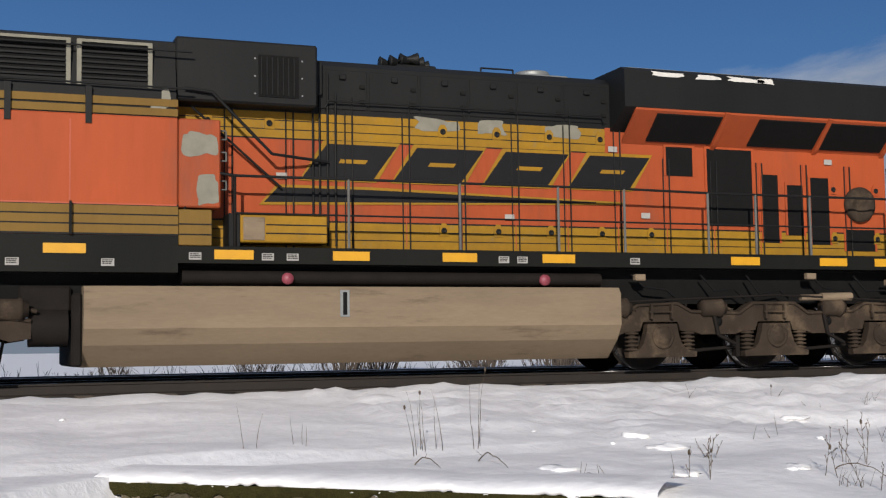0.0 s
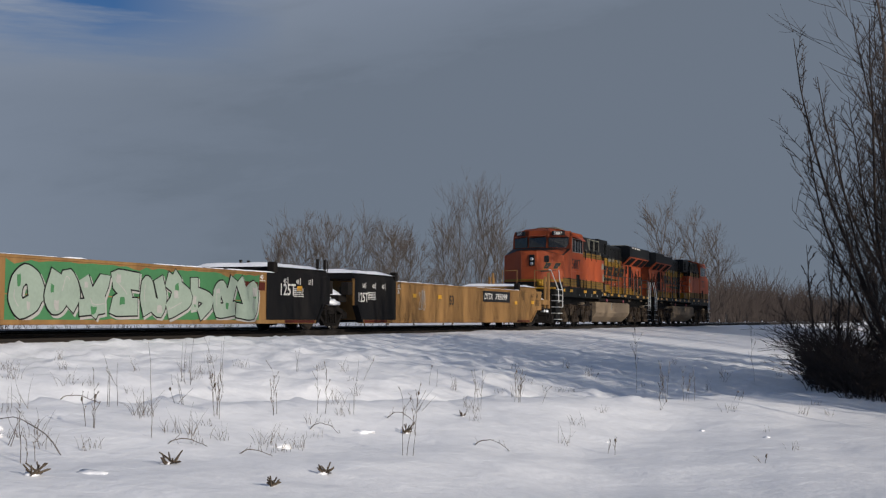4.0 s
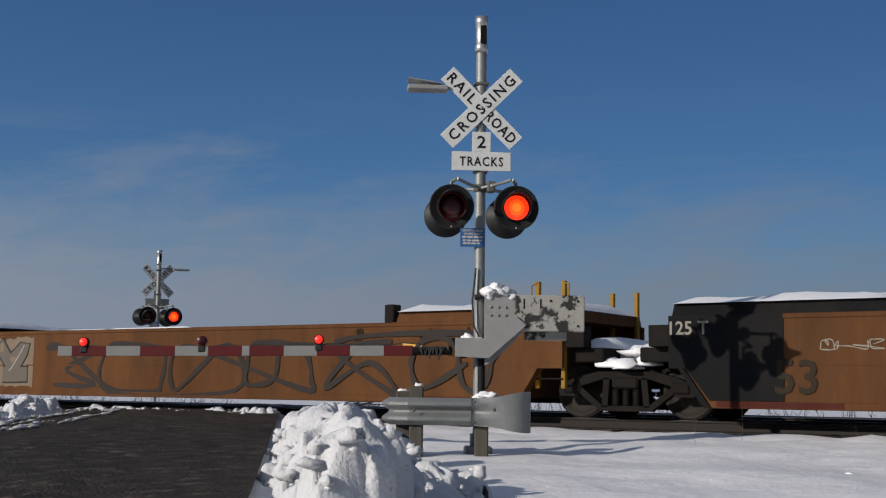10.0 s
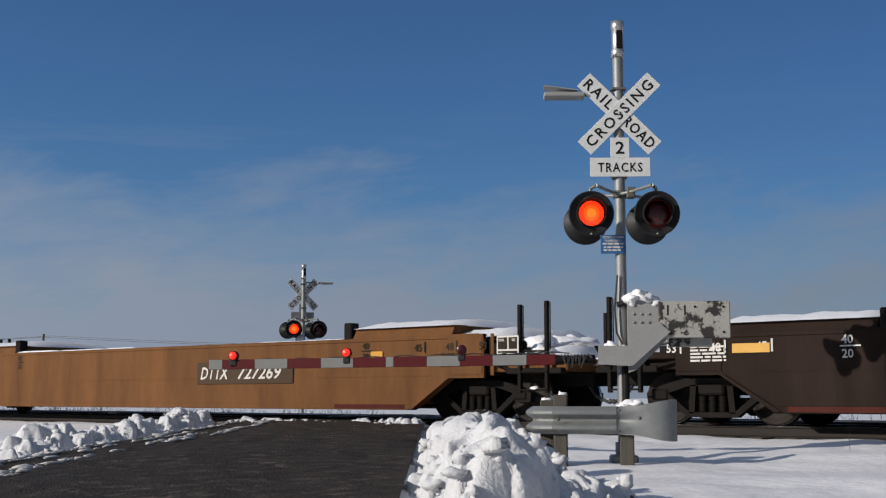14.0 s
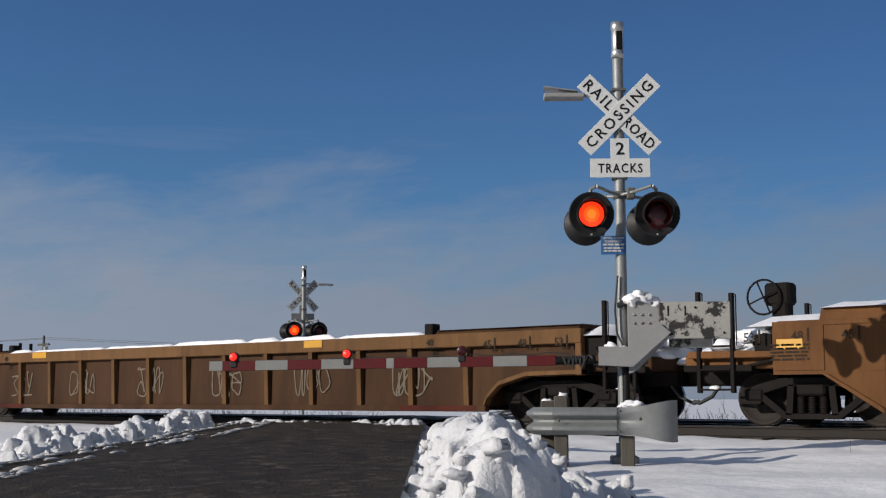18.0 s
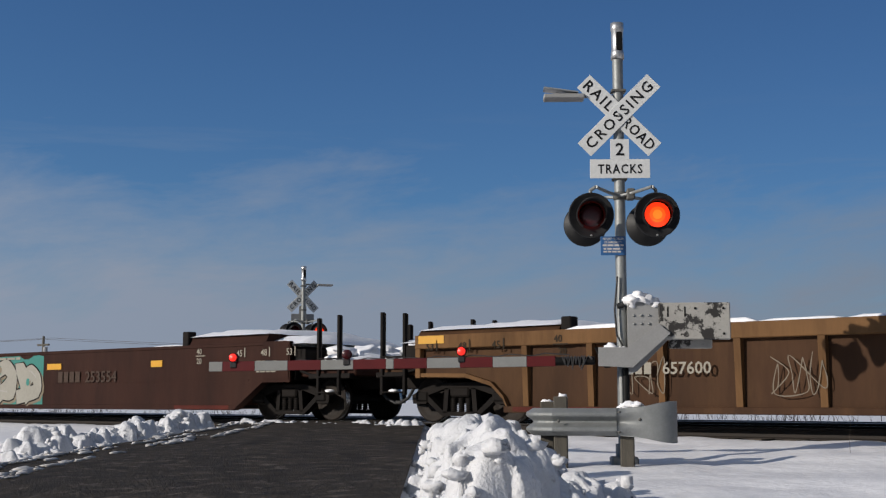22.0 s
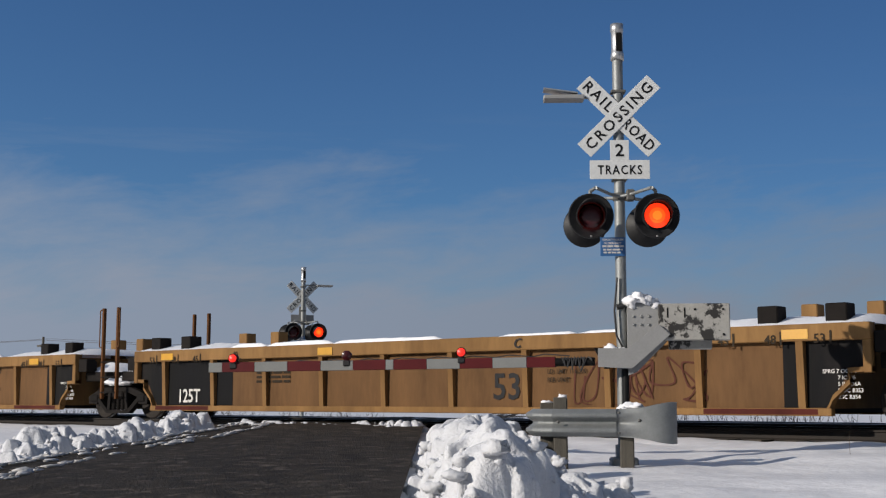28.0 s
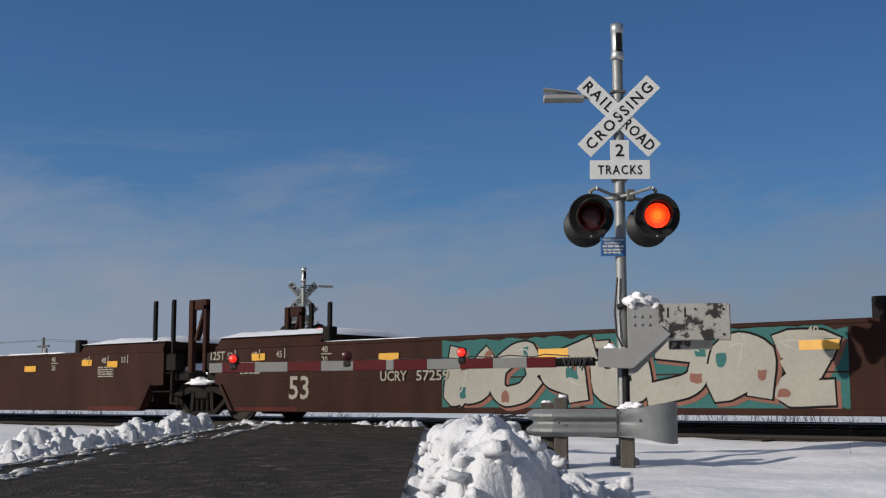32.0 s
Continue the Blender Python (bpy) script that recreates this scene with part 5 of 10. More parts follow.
def scribble(t, x0, x1, z0, z1, mat, seed, strokes=5, w=0.014, inset=0.0):
    """A sprayed tag in one running line that nobody can read."""
    rnd = random.Random(seed)
    pts = []
    for k in range(strokes):
        g = odd_form(rnd)
        a, b = x0 + (x1 - x0) * k / strokes, x0 + (x1 - x0) * (k + 0.85) / strokes
        top = z1 - rnd.uniform(0, 0.25) * (z1 - z0)
        pts += [(a + (b - a) * gx, z0 + (top - z0) * gz) for gx, gz in g]
    part("tag_scribble", band(Shape(), curve_through(pts, 6, 0.0), w, NEAR - 0.006 + inset, z0 - 0.05, z1 + 0.05, False), mat, t, "thin spray-paint scribble")


def snow_bits(t, spots, seed):
    for i, (x, y, z, r) in enumerate(spots):
        part("snow_lump", Shape().lump((x, y, z), (r * 1.3, r * 1.2, r * 0.55), seed + i, 12, flat=0.4, rough=0.35), M["snow_cap"], t, "lump of snow")


# how far ahead of the joint's middle the shared truck stands, by the unit it is built with
SHARED = {1: 0.3, 2: 0.3, 7: 0.12, 8: 0.12, 11: 0.3, 12: 0.3, 17: 1.15, 18: 1.15, 23: 0.45, 24: 0.45}

# how much farther in than usual the trucks and posts of single ends stand, by unit and end
INSET = {(5, -1): 0.70, (6, 1): 0.0}


def well_unit(qr, ql, style, er, el, top, paint, panel=None, chord=None, raised=0.19, black=(False, False), patch=True, posts=(1, -1), rib=1.27, seed=0, label="", brake=False, blocks=False, deep_snow=1.0, be=4.4):
    """One unit of an intermodal well car, from joint to joint. er, el: how its ends are carried (own truck, shared joint)."""
    h, q_mid = (qr - ql) / 2, (qr + ql) / 2
    t = thing("well_car", pose(q_mid, TRACK_Y, 0), label, "railcar", "empty well cars of the train")
    MOVERS.append((t, q_mid, 0))
    pa, pn = CAR[paint], CAR[panel or paint]
    pc = CAR[chord or paint]
    zb, mid = 0.215, 0.76
    E = {"own": (3.55, 2.60, 1.45), "joint": (1.62, 1.30, 0.88)}
    if style == "ribbed":
        E["joint"] = (1.85, 1.50, 1.15)
    else:
        E["own"] = (3.60, 2.70, 1.88)
    (br, dr, xr), (bl, dl, xl) = E[er], E[el]
    if seed == 6:
        br, dr, xr = 3.55, 2.60, 1.45
    if seed == 5:
        bl, dl, xl = bl + 0.50, dl + 0.62, xl + 0.85
    ahead, behind = 0.0, 0.0
    if style != "ribbed" and er == "joint":
        ahead = SHARED.get(seed - 1, 0.0)
        br, dr, xr = 1.75 - ahead, 1.35 - ahead, 0.88 - ahead
    if style != "ribbed" and el == "joint":
        behind = SHARED.get(seed, 0.0)
        bl, dl, xl = 1.50 + behind, 1.10 + behind, 0.88 + behind
    if style == "ribbed":
        def arch(b, d, s):
            return [(s * (h - b), zb), (s * (h - b + 0.10), 0.40), (s * (h - b + 0.35), 0.62), (s * (h - d), 0.78)]
        prof = arch(br, dr, 1) + [(h - xr, 0.80), (h - xr, top)] + [(-h + xl, top), (-h + xl, 0.80)] + list(reversed(arch(bl, dl, -1)))
    else:
        prof = [(h - br, zb), (h - dr, mid), (h - xr, mid), (h - xr, top), (-h + xl, top), (-h + xl, mid), (-h + dl, mid), (-h + bl, zb)]
    ins = 0.10 if style == "ribbed" else 0.0
    part("near_side", Shape().prism(prof, NEAR + ins, NEAR + ins + 0.06), pn, t, "weathered steel side sheet")
    part("far_side", Shape().prism(prof, -NEAR - ins - 0.06, -NEAR - ins), pn, t)
    part("floor", Shape().box(-h + bl, NEAR + ins + 0.06, 0.24, h - br, -NEAR - ins - 0.06, 0.30), M["truck_black"], t)
    part("floor_snow", snow_slab(-h + bl + 0.2, h - br - 0.2, -1.3, 1.3, 0.30, 0.12, seed, 0.6), M["snow_cap"], t, "snow lying in the well")
    for s, b, x in ((1, br, xr), (-1, bl, xl)):
        part("bulkhead", Shape().box(min(s * (h - b - 0.1), s * (h - b)), -1.38, 0.30, max(s * (h - b - 0.1), s * (h - b)), 1.38, top - 0.05), pa, t)
    ch = 0.24 if style == "ribbed" else 0.07
    for s, nm in ((-1, "near_chord"), (1, "far_chord")):
        y0, y1 = sorted((s * 1.40, s * (1.515 if style != "ribbed" else 1.53)))
        part(nm, Shape().box(-h + xl, y0, top - ch, h - xr, y1, top + 0.004, 0.012), pc, t, "top side chord")
        y0, y1 = sorted((s * 1.38, s * 1.512))
        part("bottom_sill", Shape().box(-h + bl - 0.1, y0, zb - 0.02, h - br + 0.1, y1, zb + 0.09, 0.012), pa, t)
    if style != "ribbed":
        # the pressed crease along the side and the stiffening strip
        part("crease", Shape().prism([(-h + bl - 0.5, 0.80), (h - br + 0.5, 0.80), (h - br + 0.5, 0.825), (-h + bl - 0.5, 0.825)], NEAR - 0.008, NEAR), pn, t)
        for s, b, d in ((1, br, dr), (-1, bl, dl)):
            part("end_brace", Shape().prism([(s * (h - b - 0.02), zb), (s * (h - d - 0.02), mid), (s * (h - d + 0.06), mid), (s * (h - b + 0.10), zb)], NEAR - 0.05, NEAR + 0.15), CAR["car_black_paint"] if black[0 if s > 0 else 1] else pa, t)
    else:
        a, b = -h + bl + 0.35, h - br - 0.35
        n = max(6, int(round((b - a) / rib)))
        me = Shape().slab([(NEAR + 0.10, zb + 0.06), (NEAR + 0.10, top - ch), (NEAR - 0.02, top - ch), (NEAR + 0.03, zb + 0.06)], -0.055, 0.055).mesh("rib", pc)
        for i in range(n + 1):
            part("rib", me, None, t, at=pose(a + (b - a) * i / n, 0, 0))
        far = Shape()
        for i in range(n + 1):
            x = a + (b - a) * i / n
            far.box(x - 0.05, -NEAR - 0.10, zb, x + 0.05, -NEAR + 0.02, top - ch)
        part("far_ribs", far, pc, t)
        for s, b2, d, x in ((1, br, dr, xr), (-1, bl, dl, xl)):
            part("end_post", Shape().box(min(s * (h - x), s * (h - x - 0.12)), NEAR - 0.02, 0.80, max(s * (h - x), s * (h - x - 0.12)), NEAR + 0.16, top - ch, 0.01), pc, t)
            pts = [(s * (h - b2 + 0.02), zb), (s * (h - b2 + 0.12), 0.42), (s * (h - b2 + 0.38), 0.65), (s * (h - d), 0.80), (s * (h - x), 0.82)]
            arc = Shape()
            for (xa, za), (xb, zb2) in zip(pts, pts[1:]):
                arc.add([(xa, NEAR + 0.0, za), (xb, NEAR + 0.0, zb2), (xb, NEAR + 0.16, zb2), (xa, NEAR + 0.16, za), (xa, NEAR, za + 0.07), (xb, NEAR, zb2 + 0.07), (xb, NEAR + 0.16, zb2 + 0.07), (xa, NEAR + 0.16, za + 0.07)], [(0, 3, 2, 1), (4, 5, 6, 7), (0, 1, 5, 4), (1, 2, 6, 5), (2, 3, 7, 6), (3, 0, 4, 7)])
            part("wheel_arch", arc, pc, t)
    if patch:
        for s, b in ((1, br), (-1, bl)):
            part("sill_patch", Shape().box(min(s * (h - b - 0.1), s * (h - b - 1.9)), NEAR - 0.016, zb, max(s * (h - b - 0.1), s * (h - b - 1.9)), NEAR - 0.012, zb + 0.08), CAR["maroon_patch"], t, "maroon painted jacking patch")
    # raised covers over the ends, end platforms, snow
    for s, b, x, kind in ((1, br, xr, er), (-1, bl, xl, el)):
        inset = INSET.get((seed, s), 0.18 if style != "ribbed" else 0.08)
        boxed = kind == "own" and style != "ribbed"
        a0, a1 = h - x - 3.15, h - x - (0.72 if boxed else 0.05)
        lo, hi = sorted((s * a0, s * a1))
        if raised:
            part("end_cover", Shape().slab([(-1.50, top), (-1.40, top + raised), (1.40, top + raised), (1.50, top)], lo, hi), CAR["car_black_paint"] if black[0 if s > 0 else 1] else pa, t, "raised steel end cover")
            part("lashing_block", Shape().box(s * (h - x - 3.3) - 0.10, NEAR - 0.01, top - 0.05, s * (h - x - 3.3) + 0.10, NEAR + 0.22, top + raised + 0.12, 0.02), M["truck_black"], t, "corner guide block")
            part("snow", snow_slab(lo + 0.02, hi + 0.02, -1.50, 1.46, top + raised - 0.01, 0.17 * deep_snow, seed + s * 3), M["snow_cap"], t, "snow layer on the end cover")
        elif style == "ribbed":
            part("snow", snow_slab(lo, hi, -1.50, 1.46, top, 0.18 * deep_snow, seed + s * 3), M["snow_cap"], t, "snow layer on the car end")
        pl0, pl1 = sorted((s * (h - x + 0.02), s * (h + (ahead if s > 0 else -behind) - 0.30)))
        part("end_platform", Shape().box(pl0, -1.25, 0.86, pl1, 1.25, 1.08, 0.02), pa if kind == "own" else M["truck_black"], t, "end platform over the truck")
        part("draft_sill", Shape().box(pl0, -0.45, 0.62, pl1, 0.45, 0.86, 0.02), M["truck_black"], t)
        def ex(d):
            """d metres out from the end of the side sheet."""
            return s * (h - x + d)

        def end_box(name, d0, d1, y0, y1, z0, z1, mat, text="", r=0.012):
            part(name, Shape().box(min(ex(d0), ex(d1)), y0, z0, max(ex(d0), ex(d1)), y1, z1, r), mat, t, text)
        if kind == "own":
            # machinery between the side sheet and the posts, with snow heaped on it
            ink = M["truck_black"]
            end_box("valve_box", 0.06, 0.34, -1.40, -1.10, 1.10, top - 0.16, ink, "grimy valve box")
            end_box("end_sheet", 0.02, 0.05, -1.40, 1.40, 0.80, top - 0.10, ink, "grimy end sheet")
            end_box("side_beam", 0.0, x - 0.42, -1.40, -1.26, 1.02, 1.13, pa, "beam along the end platform")
            end_box("side_beam", 0.0, x - 0.42, 1.26, 1.40, 1.02, 1.13, pa, "beam along the end platform")
            end_box("toe_board", 0.40, x - 0.34, -1.38, -1.10, 0.82, 0.92, ink, "running board under the beam")
            part("air_tank", Shape().rod((ex(0.42), -0.95, 1.24), (ex(0.42), 0.55, 1.24), 0.17, 14), ink, t, "small air tank")
            part("brake_pipe", Shape().pipe([(ex(0.10), -1.30, 0.98), (ex(0.45), -1.34, 0.90), (ex(0.75), -1.20, 0.80)], 0.028), ink, t)
            lo2, hi2 = sorted((ex(-0.80 if boxed else -0.05), ex(0.42)))
            part("snow", snow_slab(lo2, hi2, -1.46, 1.42, top - (0.05 if boxed else 0.12), 0.25, seed + s * 11), M["snow_cap"], t, "thick snow sagging over the end sheet")
            lo2, hi2 = sorted((ex(0.30), ex(x - 0.45)))
            part("snow", snow_slab(lo2, hi2, -1.25, 1.25, 1.08, 0.26, seed + s * 5), M["snow_cap"], t, "snow heaped on the end platform")
            snow_bits(t, [(ex(0.62), -0.75, 1.34, 0.27), (ex(0.85), -0.25, 1.32, 0.30), (ex(0.95), -1.05, 1.20, 0.18), (ex(0.6), 0.5, 1.36, 0.30)], seed + 60 + s)
            if boxed:
                part("end_box", Shape().prism([(ex(-0.78), mid + 0.06), (ex(-0.03), mid + 0.06), (ex(-0.03), top - 0.03), (ex(-0.10), top + 0.012), (ex(-0.78), top + 0.012)] if s > 0 else [(ex(-0.03), mid + 0.06), (ex(-0.78), mid + 0.06), (ex(-0.78), top + 0.012), (ex(-0.10), top + 0.012), (ex(-0.03), top - 0.03)], NEAR - 0.014, NEAR - 0.002), pa, t, "riveted corner plate of the side")
        else:
            end_box("end_frame", 0.02, 0.35, NEAR + 0.05, NEAR + 0.30, 1.08, top - 0.12, M["truck_black"])
            part("snow", snow_slab(pl0 + 0.02, pl1, -1.2, 1.2, 1.08, 0.26, seed + s * 5), M["snow_cap"], t, "snow heaped on the end platform")
        if kind != "own":
            part("junction_box", Shape().box(s * (h - x + 0.18) - 0.12, -1.30, 1.10, s * (h - x + 0.18) + 0.12, -1.12, 1.34, 0.015), M["truck_black"], t)
        if kind == "own":
            part("coupler", Shape().box(min(s * (h - 1.2), s * (h - 0.12)), -0.12, 0.70, max(s * (h - 1.2), s * (h - 0.12)), 0.12, 0.90, 0.02).box(min(s * (h - 0.25), s * (h + 0.02)), -0.2, 0.62, max(s * (h - 0.25), s * (h + 0.02)), 0.2, 0.94, 0.04), M["truck_black"], t, "knuckle coupler")
            part("air_hose", Shape().pipe([(s * (h - 0.5), -0.4, 0.72), (s * (h - 0.3), -0.4, 0.45), (s * (h - 0.05), -0.38, 0.34), (s * (h + 0.05), -0.36, 0.38)], 0.03), M["hose"], t)
            add_truck(t, q_mid, s * (h - 2.10 - inset))
        if s in posts and kind == "own":
            for dx, z1 in ((0.44 + inset, 2.04), (1.0 + inset, 2.0)):
                for y in (-1.38, 1.30):
                    part("post", Shape().box(s * (h - dx) - 0.032, y - 0.04, 0.50 if y < 0 else 1.0, s * (h - dx) + 0.032, y + 0.04, z1, 0.008).pipe([(s * (h - dx) + 0.07, y, 1.2), (s * (h - dx) + 0.07, y, z1 - 0.03), (s * (h - dx), y, z1 - 0.01)], 0.010, 5), M["truck_black"], t, "upright steel end post with a rod")
            for z in (0.55, 0.85, 1.2):
                part("rung", Shape().pipe([(s * (h - 0.42 - inset), -1.42, z), (s * (h - 0.98 - inset), -1.42, z)], 0.016), M["truck_black"], t)
            snow_bits(t, [(s * (h - 0.7 - inset), -1.36, 0.57, 0.07), (s * (h - 0.22), -0.25, 1.0, 0.17), (s * (h - 0.40), -0.75, 1.08, 0.14), (s * (h - 0.10), 0.25, 0.98, 0.16)], seed + 3)
    if el == "joint":
        jm = M["yellow"] if seed == 7 else CAR["rusty_tan_paint"] if seed in (20, 21) else M["truck_black"]
        tall = 2.55 if seed in (20, 21) else 2.12
        j = -h + behind
        near_post = (-1.38, -0.92) if style != "ribbed" else (-0.28, 0.28)
        add_truck(t, q_mid, j)
        part("drawbar", Shape().box(j - 0.5, -0.25, 0.62, j + 0.5, 0.25, 0.86, 0.03), M["truck_black"], t)
        framed = seed in (23, 24)
        for dx in (-0.28, 0.28):
            for y in (-1.36, 1.28):
                if framed:
                    dx2 = (-0.93 if dx < 0 else -0.28) if y < 0 else (1.32 if dx < 0 else 1.92)
                    part("post", Shape().box(-h + dx2 - 0.035, y - 0.04, 0.40 if y < 0 else 0.9, -h + dx2 + 0.035, y + 0.04, 2.63, 0.008).pipe([(-h + dx2 - 0.08, y, 1.75), (-h + dx2 - 0.08, y, 2.60), (-h + dx2, y, 2.63)], 0.012, 5), M["truck_black"], t, "tall upright steel ladder post")
                    continue
                px = j + near_post[0 if dx < 0 else 1]
                part("post", Shape().box(px - 0.035, y - 0.04, 0.45 if y < 0 else 0.9, px + 0.035, y + 0.04, tall, 0.008), jm, t, "upright steel joint post")
        if framed:
            for y0, y1 in ((-1.46, -1.34), (1.32, 1.44)):
                fx = Shape().box(-h + 0.35, y0, 1.02, -h + 0.49, y1, 2.58, 0.012).box(-h + 0.84, y0, 1.02, -h + 0.94, y1, 2.46, 0.012).box(-h + 0.55, y0, 2.36, -h + 0.94, y1, 2.58, 0.012)
                fx.add([(-h + 0.55, y0, 1.70), (-h + 0.62, y0, 1.70), (-h + 0.82, y0, 2.20), (-h + 0.82, y0, 2.36), (-h + 0.55, y1, 1.70), (-h + 0.62, y1, 1.70), (-h + 0.82, y1, 2.20), (-h + 0.82, y1, 2.36)], [(0, 1, 2, 3), (7, 6, 5, 4), (0, 4, 5, 1), (1, 5, 6, 2), (3, 2, 6, 7), (0, 3, 7, 4)])
                part("corner_frame", fx, pa, t, "tall brown steel corner frame")
            for z in (0.62, 1.02, 1.42):
                part("rung", Shape().pipe([(-h - 0.93, -1.42, z), (-h - 0.28, -1.42, z)], 0.018), M["truck_black"], t)
        else:
            for k in (-1, 1):
                px = j + near_post[0 if k < 0 else 1]
                part("grab_rail", Shape().pipe([(px, -1.40, 1.62), (px + k * 0.10, -1.40, 1.66), (px + k * 0.10, -1.40, tall - 0.06), (px, -1.40, tall - 0.02)], 0.014), jm, t)
        for z in () if framed else (0.6, 0.95, 1.3):
            part("rung", Shape().pipe([(j + near_post[0], -1.42, z), (j + near_post[1], -1.42, z)], 0.015), M["truck_black"], t)
        snow_bits(t, [(j, -1.1, 0.80, 0.2), (j + 0.3, -1.0, 0.84, 0.16), (j - 0.25, -1.05, 0.82, 0.18), (j + 0.1, -0.7, 1.0, 0.25), (j - 0.2, -0.4, 0.95, 0.22)], seed + 7)
    if brake:
        s = 1 if brake > 0 else -1
        x = s * (h - {2: -0.35, -2: 1.30}.get(brake, 0.72))
        wheel = Shape()
        n = 20
        for k in range(n):
            a, b = k * math.tau / n, (k + 1) * math.tau / n
            wheel.rod((x + math.cos(a) * 0.27, -0.55, 1.98 + math.sin(a) * 0.27), (x + math.cos(b) * 0.27, -0.55, 1.98 + math.sin(b) * 0.27), 0.018, 5, cap=False)
        for k in range(4):
            a = k * math.pi / 2 + 0.4
            wheel.rod((x, -0.55, 1.98), (x + math.cos(a) * 0.27, -0.55, 1.98 + math.sin(a) * 0.27), 0.014, 5)
        part("brake_stand", Shape().box(x + 0.10, -0.50, 1.05, x + 0.36, -0.25, 1.9, 0.03).box(x - 0.02, -0.5, 1.85, x + 0.4, -0.2, 2.2, 0.04), M["truck_black"], t, "hand brake stand")
        part("brake_wheel", wheel, M["truck_black"], t, "spoked hand brake wheel")
    if blocks:
        for s in blocks:
            for dx, y in ((1.7, -1.2), (2.75, -1.2)):
                part("corner_post", Shape().box(s * (h - dx) - 0.16, y - 0.16, top, s * (h - dx) + 0.16, y + 0.16, top + 0.30, 0.015), M["truck_black"], t, "boxy dark corner guide post")
    # thin snow on the chords
    rnd, a, b = random.Random(seed), -h + xl + 3.3, h - xr - 3.3
    bare = 0.62 if paint == "brown_paint" else 0.35 if style != "ribbed" else 0.08
    while a < b - 0.4:
        e = min(b, a + rnd.uniform(0.7, 3.2))
        if rnd.random() > bare:
            part("snow", snow_slab(a, e, -1.53, -1.38, top, (0.09 if style == "ribbed" else 0.035) * rnd.uniform(0.5, 1.2), seed + 21 + int(a * 7), 0.2), M["snow_cap"], t, "thin snow on the near chord")
        a = e
    part("snow", snow_slab(-h + xl + 3.3, h - xr - 3.3, 1.36, 1.53, top, 0.06, seed + 22, 0.3), M["snow_cap"], t)
    for k in range(2):
        if black[k]:
            s, b, d, x = ((1, br, dr, xr), (-1, bl, dl, xl))[k]
            e = min(be, 2.5) if style == "ribbed" and s > 0 else be
            if style == "ribbed":
                y = NEAR + 0.096
                pts = [(s * (h - b - 0.02), zb + 0.1), (s * (h - b + 0.12), 0.50), (s * (h - d), 0.84), (s * (h - x - 0.12), 0.84), (s * (h - x - 0.12), top - ch), (s * (h - e), top - ch), (s * (h - e), zb + 0.1)]
            else:
                y = NEAR - 0.016
                pts = [(s * (h - b), zb + 0.09), (s * (h - d - 0.03), mid), (s * (h - x), mid), (s * (h - x), top + 0.004), (s * (h - e), top + 0.004), (s * (h - e), zb + 0.09)]
            part("black_end_panel", Shape().prism(pts, y - 0.003, y), CAR["car_black_paint"], t, "black painted end panel")
    return t, h


YW, WH, BK = "reflector", M["white_paint"], M["sign_black"]


def stencils(t, h, top, ink, ends=(1, -1), size="53", yellow=(), big=None, cuts=3.2, zoff=0.0, ribbed=False, edge=(1.3, 1.3)):
    """The usual small stencils of a well car: length marks near the ends, data blocks, yellow reflector patches."""
    y = NEAR - 0.020 - (0.02 if ribbed else 0)
    for s, x in zip((1, -1), edge):
        if s not in ends:
            continue
        for k, word in enumerate(("53", "48", "45")):
            px = s * (h - x - 0.55 - 0.75 * k)
            write(t, word, px - 0.12, y, top - 0.27 + zoff, 0.13, ink)
            part("mark_bar", Shape().box(px + 0.12, y - 0.002, top - 0.29 + zoff, px + 0.15, y, top - 0.10 + zoff), ink, t)
        px = s * (h - x - 3.35)
        write(t, "40", px - 0.12, y, top - 0.20 + zoff, 0.12, ink)
        write(t, "20", px - 0.12, NEAR + 0.085 if ribbed else y, top - 0.40 + zoff, 0.12, ink)
        part("mark_bar", Shape().box(px - 0.14, y - 0.002, top - 0.245 + zoff, px + 0.16, y, top - 0.225 + zoff), ink, t)
        if not ribbed:
            bars(t, s * (h - x - 1.2) - 0.35, y, 0.95, 0.6, 0.26, 5, ink, int(px * 10))
    for i, (x, z, w) in enumerate(yellow):
        part("reflector_patch", Shape().box(x - w / 2, y - 0.002, z - 0.07, x + w / 2, y, z + 0.07), M[YW], t, "yellow reflective patch")
    if big:
        x, z, hh, mat = big
        write(t, "53", x, NEAR + 0.085 if ribbed else y, z, hh, mat)


def plate_number(t, x, z, digits, hgt, ink, ground_mat=None, letters=4, shear=0.25, adv=1.0, code=""):
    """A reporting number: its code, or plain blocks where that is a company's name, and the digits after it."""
    y = NEAR - 0.030
    w = hgt * adv
    if ground_mat:
        part("number_panel", Shape().box(x - 0.12, y + 0.004, z - 0.10, x + (letters + len(digits)) * w + 0.34, y + 0.008, z + hgt + 0.10), ground_mat, t, "dark number panel")
    if code:
        part("car_code", lettering(code, hgt, ink, shear, 1.0, letters * w * 0.92), None, t, at=pose(x, y - 0.002, z))
    s = Shape()
    for k in range(0 if code else letters):
        a = x + k * w
        sl = shear * hgt
        s.add([(a, y, z), (a + w * 0.78, y, z), (a + w * 0.78 + sl, y, z + hgt), (a + sl, y, z + hgt)], [(0, 1, 2, 3)])
    if not code:
        part("owner_mark", s, ink, t, "plain blocks of the owner's mark")
    write(t, digits, x + letters * w + 0.16, y - 0.002, z, hgt, ink, shear, adv * 1.22, "car_number")
